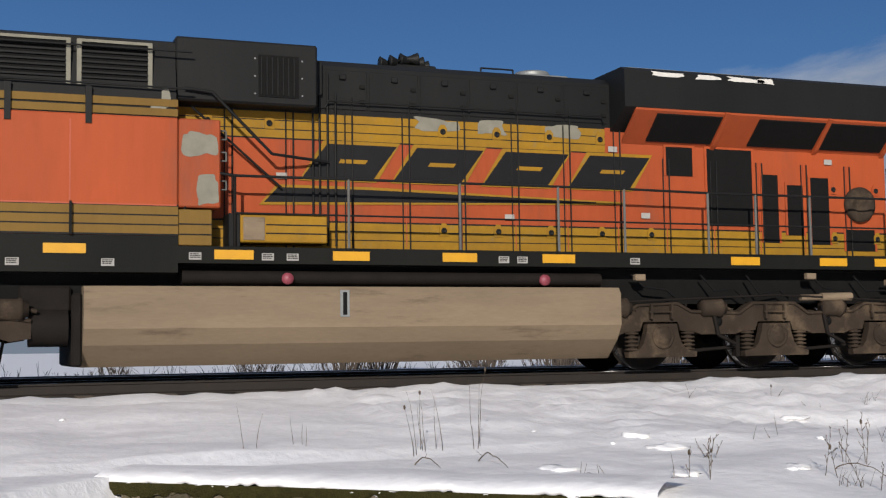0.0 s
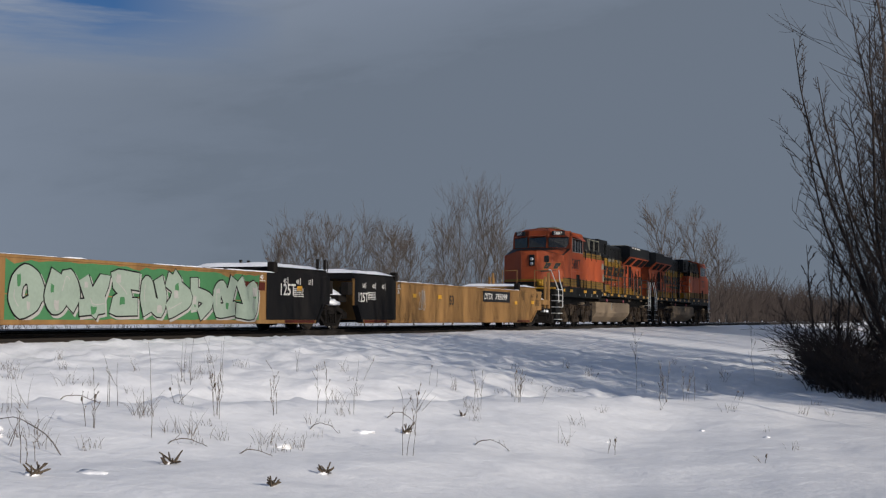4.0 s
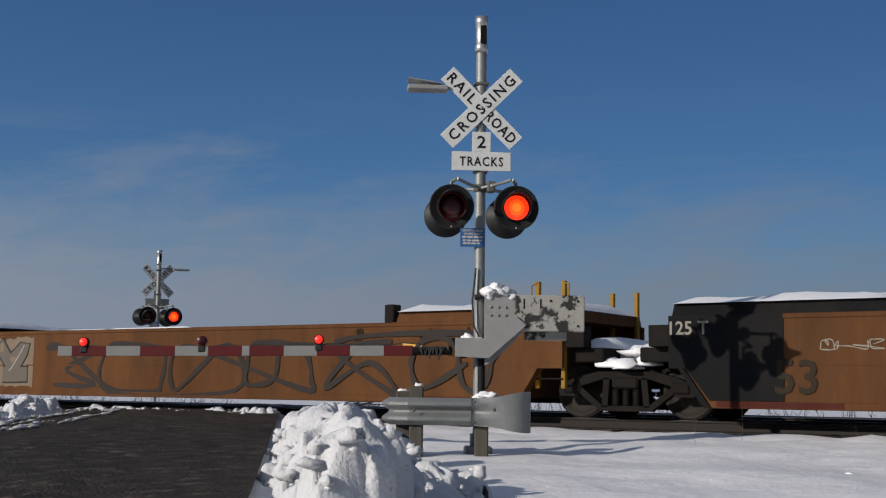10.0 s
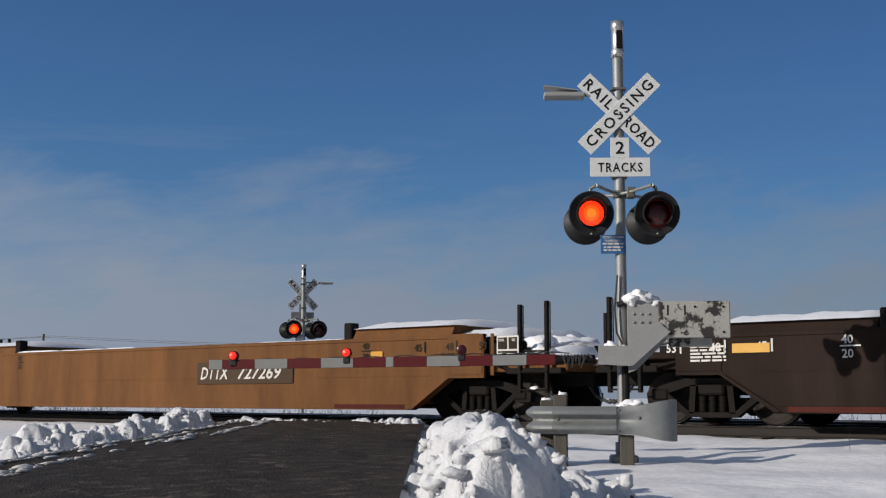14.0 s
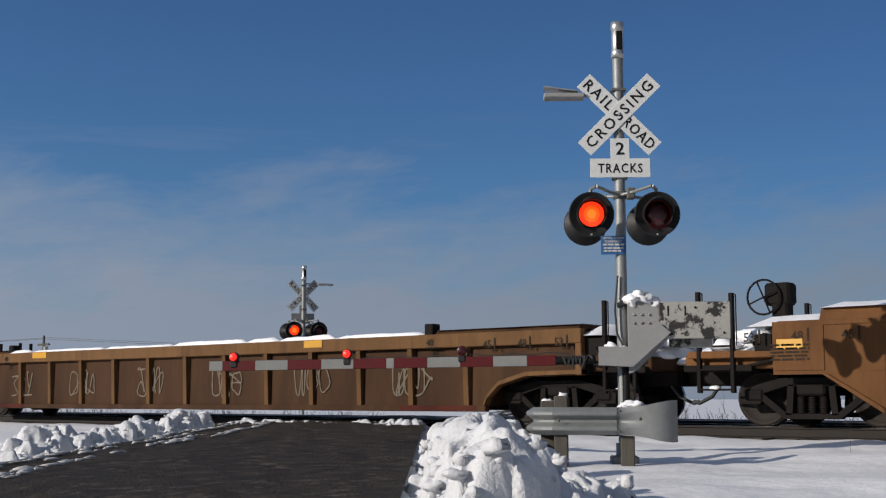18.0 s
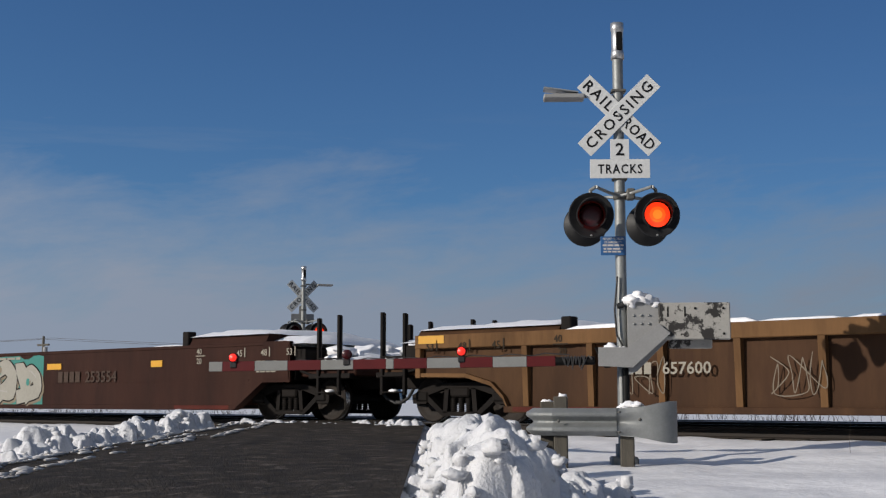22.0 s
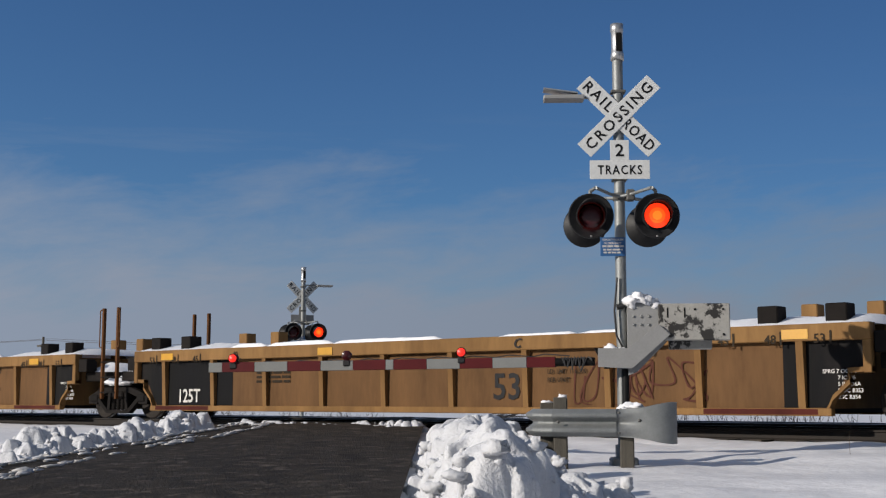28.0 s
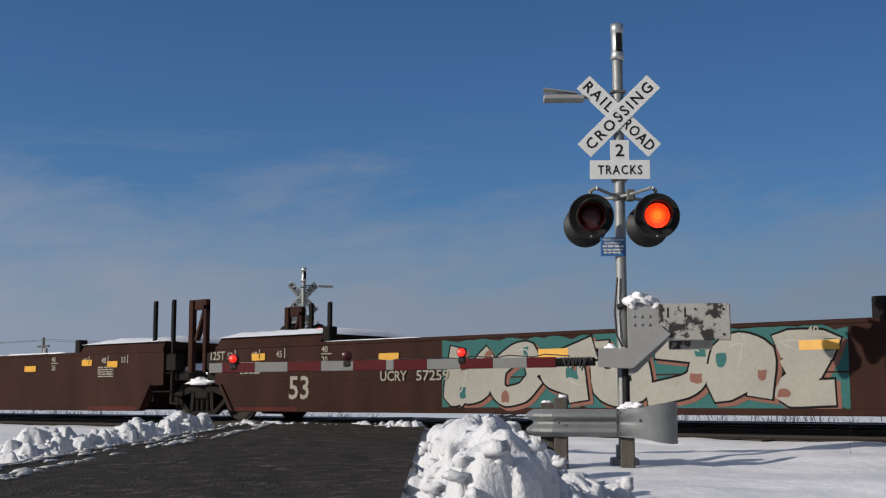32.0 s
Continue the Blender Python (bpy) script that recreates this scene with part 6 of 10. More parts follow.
CREAM, TEAL, PINK, GREEN = ("cream_spray", (0.52, 0.50, 0.43)), ("teal_spray", (0.10, 0.36, 0.31)), ("pink_spray", (0.46, 0.15, 0.14)), ("green_spray", (0.10, 0.30, 0.13))
GREY, GOLD, PURPLE, WHITE = ("grey_spray", (0.20, 0.19, 0.18)), ("gold_spray", (0.40, 0.24, 0.05)), ("purple_spray", (0.12, 0.07, 0.13)), ("white_spray", (0.60, 0.58, 0.54))
LIME, SALMON, DKGREEN = ("lime_spray", (0.42, 0.40, 0.16)), ("salmon_spray", (0.34, 0.16, 0.12)), ("dark_green_spray", (0.03, 0.10, 0.06))
PALE = flat_paint("pale_lettering", (0.50, 0.46, 0.38))
FADED = flat_paint("faded_lettering", (0.30, 0.25, 0.19))
DARKINK = flat_paint("faded_black_lettering", (0.06, 0.045, 0.03))


def consist():
    tan, brown = dict(paint="tan_paint"), dict(paint="brown_paint")
    # a three-unit tan car with black end panels
    t, h = well_unit(-6.85, -30.0, "plain", "own", "joint", 1.60, "tan_paint", black=(False, True), seed=1, posts=(-1,), label="tan painted well car unit behind the locomotive, empty")
    for x, w, z1 in ((10.56, 0.05, 2.34), (11.05, 0.05, 2.55), (11.15, 0.04, 2.30)):
        for y in (-1.42, 1.36):
            part("post", Shape().box(x - w, y - 0.05, 0.85, x + w, y + 0.05, z1, 0.01), CAR["tan_paint"], t, "tan upright end post")
    part("end_beam", Shape().box(10.08, -1.46, 1.02, 11.19, 1.40, 1.26, 0.02), CAR["tan_paint"], t, "tan end beam")
    part("snow", snow_slab(10.18, 11.10, -1.3, 1.3, 1.26, 0.28, 44), M["snow_cap"], t, "snow on the end beam")
    part("step", Shape().box(10.58, -1.46, 0.62, 11.14, -1.15, 0.67).pipe([(10.53, -1.46, 1.0), (10.58, -1.46, 0.4), (10.68, -1.46, 0.30), (11.04, -1.46, 0.30), (11.16, -1.46, 0.6)], 0.018), M["truck_black"], t, "low hanging step")
    snow_bits(t, [(10.78, -1.32, 0.70, 0.15), (10.98, -1.32, 0.70, 0.12)], 45)
    plate_number(t, 1.725, 1.15, "795099", 0.24, WH, M["sign_black"], adv=1.22, code="DTTX")
    stencils(t, h, 1.60, DARKINK, yellow=((-3.125, 1.15, 0.35), (5.875, 1.05, 0.35), (-5.525, 1.15, 0.3), (8.275, 1.1, 0.45)), big=(-2.155, 0.88, 0.34, BK), ends=(1,))
    stencils(t, h, 1.60, WH, ends=(-1,))
    write(t, "125T", -10.185, NEAR - 0.02, 0.88, 0.29, WH, 0, 0.9)
    scribble(t, -5.12, -4.52, 0.7, 1.5, flat_paint(*WHITE), 4, 3)
    t, h = well_unit(-30.0, -50.6, "plain", "joint", "joint", 1.60, "tan_paint", black=(True, True), seed=2, label="tan well car unit with green and white graffiti")
    graffiti(t, -4.3, 5.4, 0.24, 1.54, [("white_green_spray", (0.45, 0.55, 0.45)), GREEN, WHITE], 12, 9)
    stencils(t, h, 1.60, WH, yellow=((-7.8, 1.2, 0.3), (7.8, 1.2, 0.3)))
    bars(t, 4.6, NEAR - 0.02, 1.0, 1.2, 0.4, 1, CAR["maroon_patch"], 5)
    write(t, "125T", 6.6, NEAR - 0.02, 1.0, 0.32, WH)
    t, h = well_unit(-50.6, -73.2, "plain", "joint", "own", 1.60, "tan_paint", black=(True, False), seed=3, brake=-1, label="tan well car unit with a hand brake at its end")
    plate_number(t, -3.75, 1.14, "795099", 0.23, WH, M["sign_black"], adv=1.22, code="DTTX")
    stencils(t, h, 1.60, DARKINK, yellow=((-8.0, 1.2, 0.5), (-1.9, 1.2, 0.3), (2.4, 1.15, 0.3), (5.4, 1.1, 0.3)), big=(0.1, 1.0, 0.34, BK), ends=(-1,))
    scribble(t, 0.8, 2.6, 0.85, 1.5, M["sign_black"], 9, 5, 0.02)
    # single cars
    t, h = well_unit(-73.2, -98.4, "ribbed", "own", "own", 1.60, "tan_paint", "rust_panel_paint", "tan_panel_paint", raised=0.10, seed=4, label="rusty ribbed well car with a yellow top chord, empty")
    stencils(t, h, 1.60, DARKINK, yellow=((-10.3, 1.45, 0.6), (-5.2, 1.47, 0.5), (1.3, 1.47, 0.4), (6.2, 1.47, 0.5)), ribbed=True)
    plate_number(t, -6.3, 0.95, "57180", 0.28, FADED)
    t, h = well_unit(-98.4, -122.5, "ribbed", "own", "own", 1.46, "dark_brown_paint", rib=1.75, raised=0.12, patch=False, seed=5, label="dark brown ribbed well car with white numbers, empty")
    stencils(t, h, 1.46, WH, yellow=((-3.6, 1.34, 0.5), (-0.6, 1.34, 0.5), (1.9, 1.34, 0.5), (5.3, 1.34, 0.3)), ribbed=True, zoff=0.13, edge=(1.3, 3.74), big=(-7.2, 0.42, 0.46, PALE))
    for x, w in ((-9.16, 0.9), (-6.14, 0.42)):
        part("bare_patch", Shape().box(x - w / 2, NEAR - 0.038, 1.25, x + w / 2, NEAR - 0.034, 1.39), CAR["tan_panel_paint"], t, "tan patch on the top chord")
    scribble(t, -7.4, -6.6, 1.0, 1.12, PALE, 52, 4, 0.010)
    bars(t, -8.2, NEAR + 0.08, 0.72, 0.42, 0.22, 3, PALE, 53)
    plate_number(t, -5.3, 0.64, "238197", 0.27, PALE, letters=4, shear=0, adv=0.92)
    for k in range(5):
        scribble(t, -2.0 + 2.0 * k, -1.1 + 2.0 * k, 0.5, 1.25, FADED, 20 + k, 3, 0.012)
    t, h = well_unit(-122.5, -146.6, "plain", "own", "own", 1.30, "golden_paint", raised=0.14, seed=6, brake=2, label="golden yellow well car with grey bubble graffiti, empty")
    graffiti(t, -6.2, 2.6, 0.26, 1.24, [("dusky_spray", (0.23, 0.17, 0.12)), GREY, ("buff_spray", (0.34, 0.27, 0.18))], 31, 6, line=("charcoal_spray", (0.07, 0.06, 0.055)))
    plate_number(t, -4.6, 0.90, "70231", 0.25, flat_paint(*WHITE), flat_paint("charcoal_spray", (0.07, 0.06, 0.055)), letters=3, shear=0, adv=0.72)
    stencils(t, h, 1.30, DARKINK, yellow=((-2.3, 0.88, 0.5), (2.2, 0.86, 0.5)), edge=(3.0, 3.0), big=(6.5, 0.46, 0.33, DARKINK))
    amber = material("weathered_amber_paint", (0.36, 0.165, 0.028), 0.7, second=(0.22, 0.11, 0.03), scale=4, fine=20, bump=0.05)
    for x, z, w, tall in ((9.55, 0.865, 0.48, 0.24), (-9.02, 0.865, 0.42, 0.24), (7.45, 0.90, 0.62, 0.13), (-7.2, 0.90, 0.5, 0.13)):
        part("amber_patch", Shape().box(x - w / 2, NEAR - 0.024, z - tall / 2, x + w / 2, NEAR - 0.020, z + tall / 2), amber, t, "weathered amber reflective patch")
    bars(t, 4.6, NEAR - 0.02, 0.62, 1.9, 0.26, 1, DARKINK, 8)
    # a three-unit rusty tan car
    t, h = well_unit(-146.6, -169.4, "plain", "own", "joint", 1.52, "rusty_tan_paint", black=(False, True), be=2.7, seed=7, label="rusty tan well car unit with green and purple graffiti")
    graffiti(t, -6.4, -0.9, 0.24, 1.48, [("green_teal_spray", (0.12, 0.24, 0.16)), PURPLE, TEAL], 43, 6)
    graffiti(t, 0.4, 2.3, 0.24, 1.48, [TEAL, PURPLE, GREY], 47, 2)
    plate_number(t, 1.05, 0.80, "765981", 0.28, WH, flat_paint("number_field_paint", (0.125, 0.085, 0.055)), adv=1.10, code="DTTX")
    stencils(t, h, 1.52, DARKINK, yellow=(), ends=(1,), big=(-8.85, 0.42, 0.46, DARKINK))
    scribble(t, -8.2, -7.3, 1.02, 1.16, PALE, 48, 4, 0.008)
    write(t, "125 T", -10.43, NEAR - 0.02, 1.25, 0.19, PALE)
    part("data_board", Shape().box(8.82, NEAR - 0.034, 0.96, 8.82 + 0.50, NEAR - 0.026, 0.96 + 0.34, 0.004), WH, t, "white-framed dark data board")
    for a, b, c, d in ((0.02, 0.11, 0.30, 0.32), (0.32, 0.11, 0.48, 0.32), (0.02, 0.02, 0.48, 0.09)):
        part("board_field", Shape().box(8.82 + a, NEAR - 0.038, 0.96 + b, 8.82 + c, NEAR - 0.034, 0.96 + d), DARKINK, t)
    bars(t, 8.82 + 0.05, NEAR - 0.040, 0.96 + 0.23, 0.16, 0.05, 2, WH, 17)
    part("label_plate", Shape().box(8.82 - 0.37, NEAR - 0.026, 0.96 - 0.05, 8.82 - 0.19, NEAR - 0.022, 0.96 + 0.17, 0.002), M["label_grey"], t, "small pale label plate")
    t, h = well_unit(-169.4, -189.7, "plain", "joint", "joint", 1.52, "rusty_tan_paint", black=(False, True), be=2.2, seed=8, label="rusty tan well car unit with thin outlined graffiti")
    graffiti(t, -7.3, -3.2, 0.34, 1.44, [("dust_grey_spray", (0.23, 0.20, 0.17)), ("sand_grey_spray", (0.34, 0.26, 0.19)), ("buff_spray", (0.34, 0.27, 0.18))], 53, 4, line=("charcoal_spray", (0.07, 0.06, 0.055)))
    scribble(t, -2.6, 8.4, 0.30, 1.46, flat_paint("charcoal_spray", (0.07, 0.06, 0.055)), 51, 6, 0.05)
    stencils(t, h, 1.52, DARKINK, yellow=((-6.0, 1.1, 0.4), (6.6, 1.1, 0.4)), big=(-8.2, 0.46, 0.40, DARKINK))
    write(t, "125T", -8.9, NEAR - 0.02, 1.16, 0.16, PALE)
    t, h = well_unit(-189.7, -211.3, "plain", "joint", "own", 1.52, "rusty_tan_paint", seed=9, brake=-1, label="rusty tan well car unit with turquoise and gold graffiti")
    graffiti(t, -4.3, 3.4, 0.24, 1.47, [TEAL, GOLD, ("aqua_spray", (0.22, 0.45, 0.40))], 61, 8, line=("brown_line_spray", (0.16, 0.10, 0.04)))
    scribble(t, 3.6, 5.6, 0.55, 1.2, flat_paint(*CREAM), 64, 5, 0.02)
    plate_number(t, -3.2, 1.02, "765981", 0.25, WH, adv=0.95, code="DTTX")
    stencils(t, h, 1.52, DARKINK, yellow=(), edge=(1.3, 2.6), big=(-7.46, 0.42, 0.44, DARKINK))
    part("amber_patch", Shape().box(-9.22, NEAR - 0.026, 1.28, -8.76, NEAR - 0.020, 1.48), amber, t, "weathered amber reflective patch")
    tag_ink = flat_paint("black_line_spray", (0.025, 0.022, 0.02))
    scribble(t, -6.54, -5.82, 0.80, 1.02, tag_ink, 65, 6, 0.020)
    scribble(t, -5.75, -5.17, 0.94, 1.14, tag_ink, 66, 5, 0.014)
    for a, b, z0, z1 in ((-5.94, -5.29, 0.75, 0.55), (-5.12, -4.68, 0.55, 0.72)):
        part("pressed_lozenge", Shape().prism([(a, z0 - 0.05), (a + 0.06, z0 - 0.06), (b, z1 - 0.05), (b + 0.02, z1 + 0.02), (b - 0.06, z1 + 0.06), (a, z0 + 0.05)], NEAR - 0.016, NEAR - 0.001), CAR["rusty_tan_paint"], t, "pressed lozenge stiffener")
    write(t, "20", -4.55, NEAR - 0.026, 0.34, 0.12, WH)
    # a dark brown single
    t, h = well_unit(-211.3, -237.0, "plain", "own", "own", 1.38, "dark_brown_paint", raised=0.16, seed=10, label="dark brown well car with white lettering, empty")
    stencils(t, h, 1.38, WH, yellow=((-9.7, 1.15, 0.6), (-6.2, 1.1, 0.4), (9.4, 1.2, 0.5), (8.9, 1.2, 0.4), (-1.0, 1.15, 0.5)), big=(5.68, 0.46, 0.31, FADED))
    plate_number(t, -4.35, 0.86, "72571", 0.19, PALE, letters=3, shear=0)
    write(t, "LD LMT 166700", 1.12, NEAR - 0.02, 0.86, 0.08, PALE)
    write(t, "CONTROLLED INTERCHANGE CAR", 2.17, NEAR - 0.02, 1.11, 0.045, PALE)
    bars(t, -0.5, NEAR - 0.02, 1.11, 0.36, 0.08, 1, PALE, 71)
    write(t, "72571", 0.0, NEAR - 0.02, 1.11, 0.10, PALE)
    scribble(t, 3.2, 4.2, 0.9, 1.25, flat_paint(*WHITE), 72, 3)
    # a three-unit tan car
    t, h = well_unit(-237.0, -258.2, "plain", "own", "joint", 1.52, "sunlit_tan_paint", seed=11, label="sunlit tan well car unit with pale number")
    plate_number(t, 1.1, 0.80, "727269", 0.25, WH, flat_paint("number_field_paint", (0.125, 0.085, 0.055)), code="DTTX")
    part("data_board", Shape().box(9.03, NEAR - 0.03, 1.16, 9.50, NEAR - 0.02, 1.47, 0.004), WH, t, "white-framed dark data board")
    for a, b, c, d in ((9.06, 1.24, 9.26, 1.44), (9.29, 1.24, 9.47, 1.44), (9.06, 1.18, 9.47, 1.21)):
        part("board_field", Shape().box(a, NEAR - 0.034, b, c, NEAR - 0.030, d), DARKINK, t)
    bars(t, 9.08, NEAR - 0.036, 1.37, 0.12, 0.05, 2, WH, 411)
    bars(t, 9.36, NEAR - 0.036, 1.37, 0.09, 0.05, 2, WH, 412)
    part("end_stiffener", Shape().box(8.88, NEAR - 0.018, 0.80, 8.96, NEAR, 1.52, 0.01), CAR["sunlit_tan_paint"], t)
    stencils(t, h, 1.52, DARKINK, yellow=((-8.2, 1.1, 0.3), (6.2, 1.2, 0.3)), big=(-9.0, 0.46, 0.44, DARKINK))
    t, h = well_unit(-258.2, -278.3, "plain", "joint", "joint", 1.52, "sunlit_tan_paint", seed=12, label="tan well car unit with dark green graffiti")
    graffiti(t, -6.3, 1.0, 0.24, 1.47, [("moss_spray", (0.12, 0.20, 0.11)), DKGREEN, TEAL], 77, 5)
    stencils(t, h, 1.52, DARKINK, yellow=((-5.0, 0.95, 0.5), (-5.6, 1.4, 0.6)), big=(-8.0, 0.46, 0.48, BK))
    write(t, "125T", -8.9, NEAR - 0.02, 1.16, 0.20, PALE)
    t, h = well_unit(-278.3, -299.8, "plain", "joint", "own", 1.52, "sunlit_tan_paint", seed=13, brake=-2, label="tan well car unit with cream and teal graffiti")
    graffiti(t, 0.9, 9.2, 0.24, 1.47, [CREAM, TEAL, ("pink_wash_spray", (0.42, 0.24, 0.22))], 83, 7)
    plate_number(t, -4.2, 0.72, "727269", 0.23, WH, flat_paint("number_field_paint", (0.125, 0.085, 0.055)), code="DTTX")
    stencils(t, h, 1.52, DARKINK, yellow=((-8.6, 1.2, 0.4), (1.0, 0.95, 0.4)), big=(-7.1, 0.46, 0.36, DARKINK), edge=(1.0, 1.0))
    # three ribbed singles
    t, h = well_unit(-299.8, -323.2, "ribbed", "own", "own", 1.56, "rust_panel_paint", "rust_panel_paint", "tan_panel_paint", raised=0.08, deep_snow=0.15, seed=14, label="rusty brown ribbed well car with faded tags, empty")
    stencils(t, h, 1.56, DARKINK, yellow=((-9.9, 1.48, 0.6), (-5.6, 1.48, 0.6), (4.0, 1.48, 0.5)), ribbed=True)
    for k in range(6):
        scribble(t, -7.0 + 2.6 * k, -6.0 + 2.6 * k, 0.5, 1.15, FADED, 90 + k, 3, 0.016, 0.095)
    t, h = well_unit(-323.2, -347.2, "ribbed", "own", "own", 1.26, "tan_paint", "tan_panel_paint", "tan_panel_paint", raised=0.0, seed=15, brake=1, label="tan ribbed well car with pale letters, empty")
    stencils(t, h, 1.26, DARKINK, yellow=((-9.6, 1.14, 0.5), (7.6, 1.14, 0.5)), ribbed=True, big=(-1.11, 0.42, 0.30, DARKINK))
    plate_number(t, -5.4, 0.42, "468260", 0.20, WH, DARKINK, letters=4, adv=0.95, code="DTTX")
    for k, x in enumerate((2.5, 3.2)):
        part("owner_mark", Shape().prism([(x, 0.45), (x + 0.14, 0.45), (x + 0.14, 0.84), (x + 0.38, 0.84), (x + 0.38, 0.95), (x - 0.24, 0.95), (x - 0.24, 0.84), (x, 0.84)], NEAR + 0.085, NEAR + 0.089), FADED, t, "faded pale mark")
    for k in range(4):
        scribble(t, -8.0 + 5.0 * k, -7.1 + 5.0 * k, 0.5, 1.1, FADED, 110 + k, 3, 0.016, 0.095)
    t, h = well_unit(-347.2, -370.7, "ribbed", "own", "own", 1.56, "rust_panel_paint", "rust_panel_paint", "tan_panel_paint", raised=0.10, seed=16, label="rusty ribbed well car with a tan chord, empty")
    stencils(t, h, 1.56, DARKINK, yellow=((-9.9, 1.48, 0.6), (-4.6, 1.48, 0.5), (3.5, 1.48, 0.5), (8.2, 1.2, 0.4)), ribbed=True)
    for k in range(5):
        scribble(t, -6.0 + 2.6 * k, -5.1 + 2.6 * k, 0.5, 1.15, FADED, 130 + k, 3, 0.009)
    plate_number(t, -6.0, 0.81, "657600", 0.18, PALE, letters=4, shear=0, adv=0.9)
    # a three-unit brown car under graffiti
    t, h = well_unit(-370.7, -393.4, "plain", "own", "joint", 1.57, "brown_paint", raised=0.18, seed=17, label="brown well car unit with cream and teal bubble graffiti")
    graffiti(t, -8.0, 0.6, 0.24, 1.52, [CREAM, TEAL, ("sand_spray", (0.36, 0.30, 0.22))], 141, 8)
    write(t, "53", -9.2, NEAR - 0.02, 0.45, 0.46, PALE)
    write(t, "125T", -10.0, NEAR - 0.02, 1.22, 0.20, FADED)
    plate_number(t, 1.4, 0.82, "253554", 0.25, flat_paint("ghost_lettering", (0.11, 0.075, 0.058)), letters=4, shear=0, adv=0.95)
    stencils(t, h, 1.57, PALE, yellow=((-8.9, 1.32, 0.5), (1.2, 1.2, 0.6), (-5.5, 1.28, 0.4), (5.2, 1.2, 0.4)))
    bars(t, -1.32, NEAR - 0.02, 1.38, 1.0, 0.10, 1, PALE, 145)
    t, h = well_unit(-393.4, -412.7, "plain", "joint", "joint", 1.57, "brown_paint", raised=0.18, seed=18, label="brown well car unit with pink graffiti")
    graffiti(t, -4.2, 4.9, 0.24, 1.52, [("pale_pink_spray", (0.42, 0.33, 0.30)), PINK, SALMON], 151, 11, line=("red_line_spray", (0.25, 0.05, 0.05)))
    stencils(t, h, 1.57, PALE, yellow=((-6.6, 1.3, 0.4), (7.2, 1.2, 0.5), (-3.0, 1.3, 0.4)), big=(-7.1, 0.43, 0.48, PALE))
    t, h = well_unit(-412.7, -433.8, "plain", "joint", "own", 1.57, "brown_paint", raised=0.18, seed=19, brake=-1, label="brown well car unit with pale block graffiti")
    graffiti(t, 1.8, 8.0, 0.24, 1.52, [("pale_mint_spray", (0.50, 0.52, 0.45)), TEAL, CREAM], 161, 5)
    write(t, "125T", 7.6, NEAR - 0.02, 1.22, 0.22, PALE)
    stencils(t, h, 1.57, PALE, yellow=((-8.3, 1.3, 0.4), (-2.8, 1.3, 0.4), (8.6, 1.2, 0.4)), big=(-7.15, 0.48, 0.42, PALE))
    scribble(t, -1.6, 0.6, 0.95, 1.3, flat_paint(*WHITE), 166, 5)
    # a three-unit tan ribbed car with black ends
    for qr, ql, er, el, bl, seed, word, num in ((-433.8, -456.3, "own", "joint", (False, True), 20, "B", None), (-456.3, -475.4, "joint", "joint", (True, True), 21, "C", None), (-475.4, -495.8, "joint", "own", (True, False), 22, "A", "729953")):
        t, h = well_unit(qr, ql, "ribbed", er, el, 1.50, "tan_paint", "tan_panel_paint", "tan_paint", raised=0.0, black=bl, seed=seed, rib=1.62, blocks=[s for s, b in ((1, bl[0]), (-1, bl[1])) if b], label="tan ribbed well car unit with corner posts, empty")
        stencils(t, h, 1.50, DARKINK, yellow=((-7.2, 1.36, 0.4), (7.3, 1.36, 0.4), (-2.3, 1.36, 0.4)), ribbed=True, big=(1.70, 0.44, 0.44, BK))
        write(t, word, 2.25, NEAR - 0.05, 1.30, 0.16, BK, 0.2)
        for s, b in ((1, bl[0]), (-1, bl[1])):
            if b:
                for dx in (2.0, 3.1):
                    part("corner_post", Shape().box(s * (h - dx) - 0.14, 0.9, 1.5, s * (h - dx) + 0.14, 1.2, 1.98, 0.015), CAR["tan_paint"], t, "boxy corner guide post")
                if s < 0:
                    write(t, "125T", -h + 2.60, NEAR + 0.08, 0.38, 0.28, WH, 0, 0.9)
                    continue
                for k, words in enumerate(("SPRG 7 OC D5", "7 IC D6", "5 IIC D6A", "2 OC B353", "2 IC B354")):
                    write(t, words, h - 1.9 + (0.22 if k else 0), NEAR + 0.08, 0.80 - 0.09 * k, 0.055, WH)
        write(t, "LD. LMT. 116,300", 2.87, NEAR + 0.07, 0.86, 0.075, DARKINK)
        write(t, "PER UNIT", 2.87, NEAR + 0.07, 0.72, 0.075, DARKINK)
        if num:
            plate_number(t, -3.0, 0.45, num, 0.22, WH, DARKINK, code="DTTX")
            part("road_mark", Shape().prism([(4.98, 0.60), (5.02, 0.58), (5.24, 0.80), (5.20, 0.82)], NEAR + 0.074, NEAR + 0.078), CAR["maroon_patch"], t)
            part("road_mark", Shape().prism([(4.98, 0.80), (5.02, 0.82), (5.24, 0.60), (5.20, 0.58)], NEAR + 0.069, NEAR + 0.073), CAR["maroon_patch"], t)
            write(t, "any road", 5.34, NEAR + 0.07, 0.67, 0.06, DARKINK)
        else:
            for k, x in enumerate((3.4, 4.3)):
                scribble(t, x, x + 1.6, 0.4, 1.1, flat_paint("maroon_spray", (0.16, 0.06, 0.04)), 170 + k + seed, 3, 0.016, 0.095)
        bars(t, -4.4, NEAR + 0.085, 0.75, 1.0, 0.36, 4, DARKINK, 175)
    # a three-unit brown car
    t, h = well_unit(-495.8, -518.0, "plain", "own", "joint", 1.55, "brown_paint", raised=0.18, seed=23, brake=1, label="brown well car unit with white scribbles and yellow graffiti")
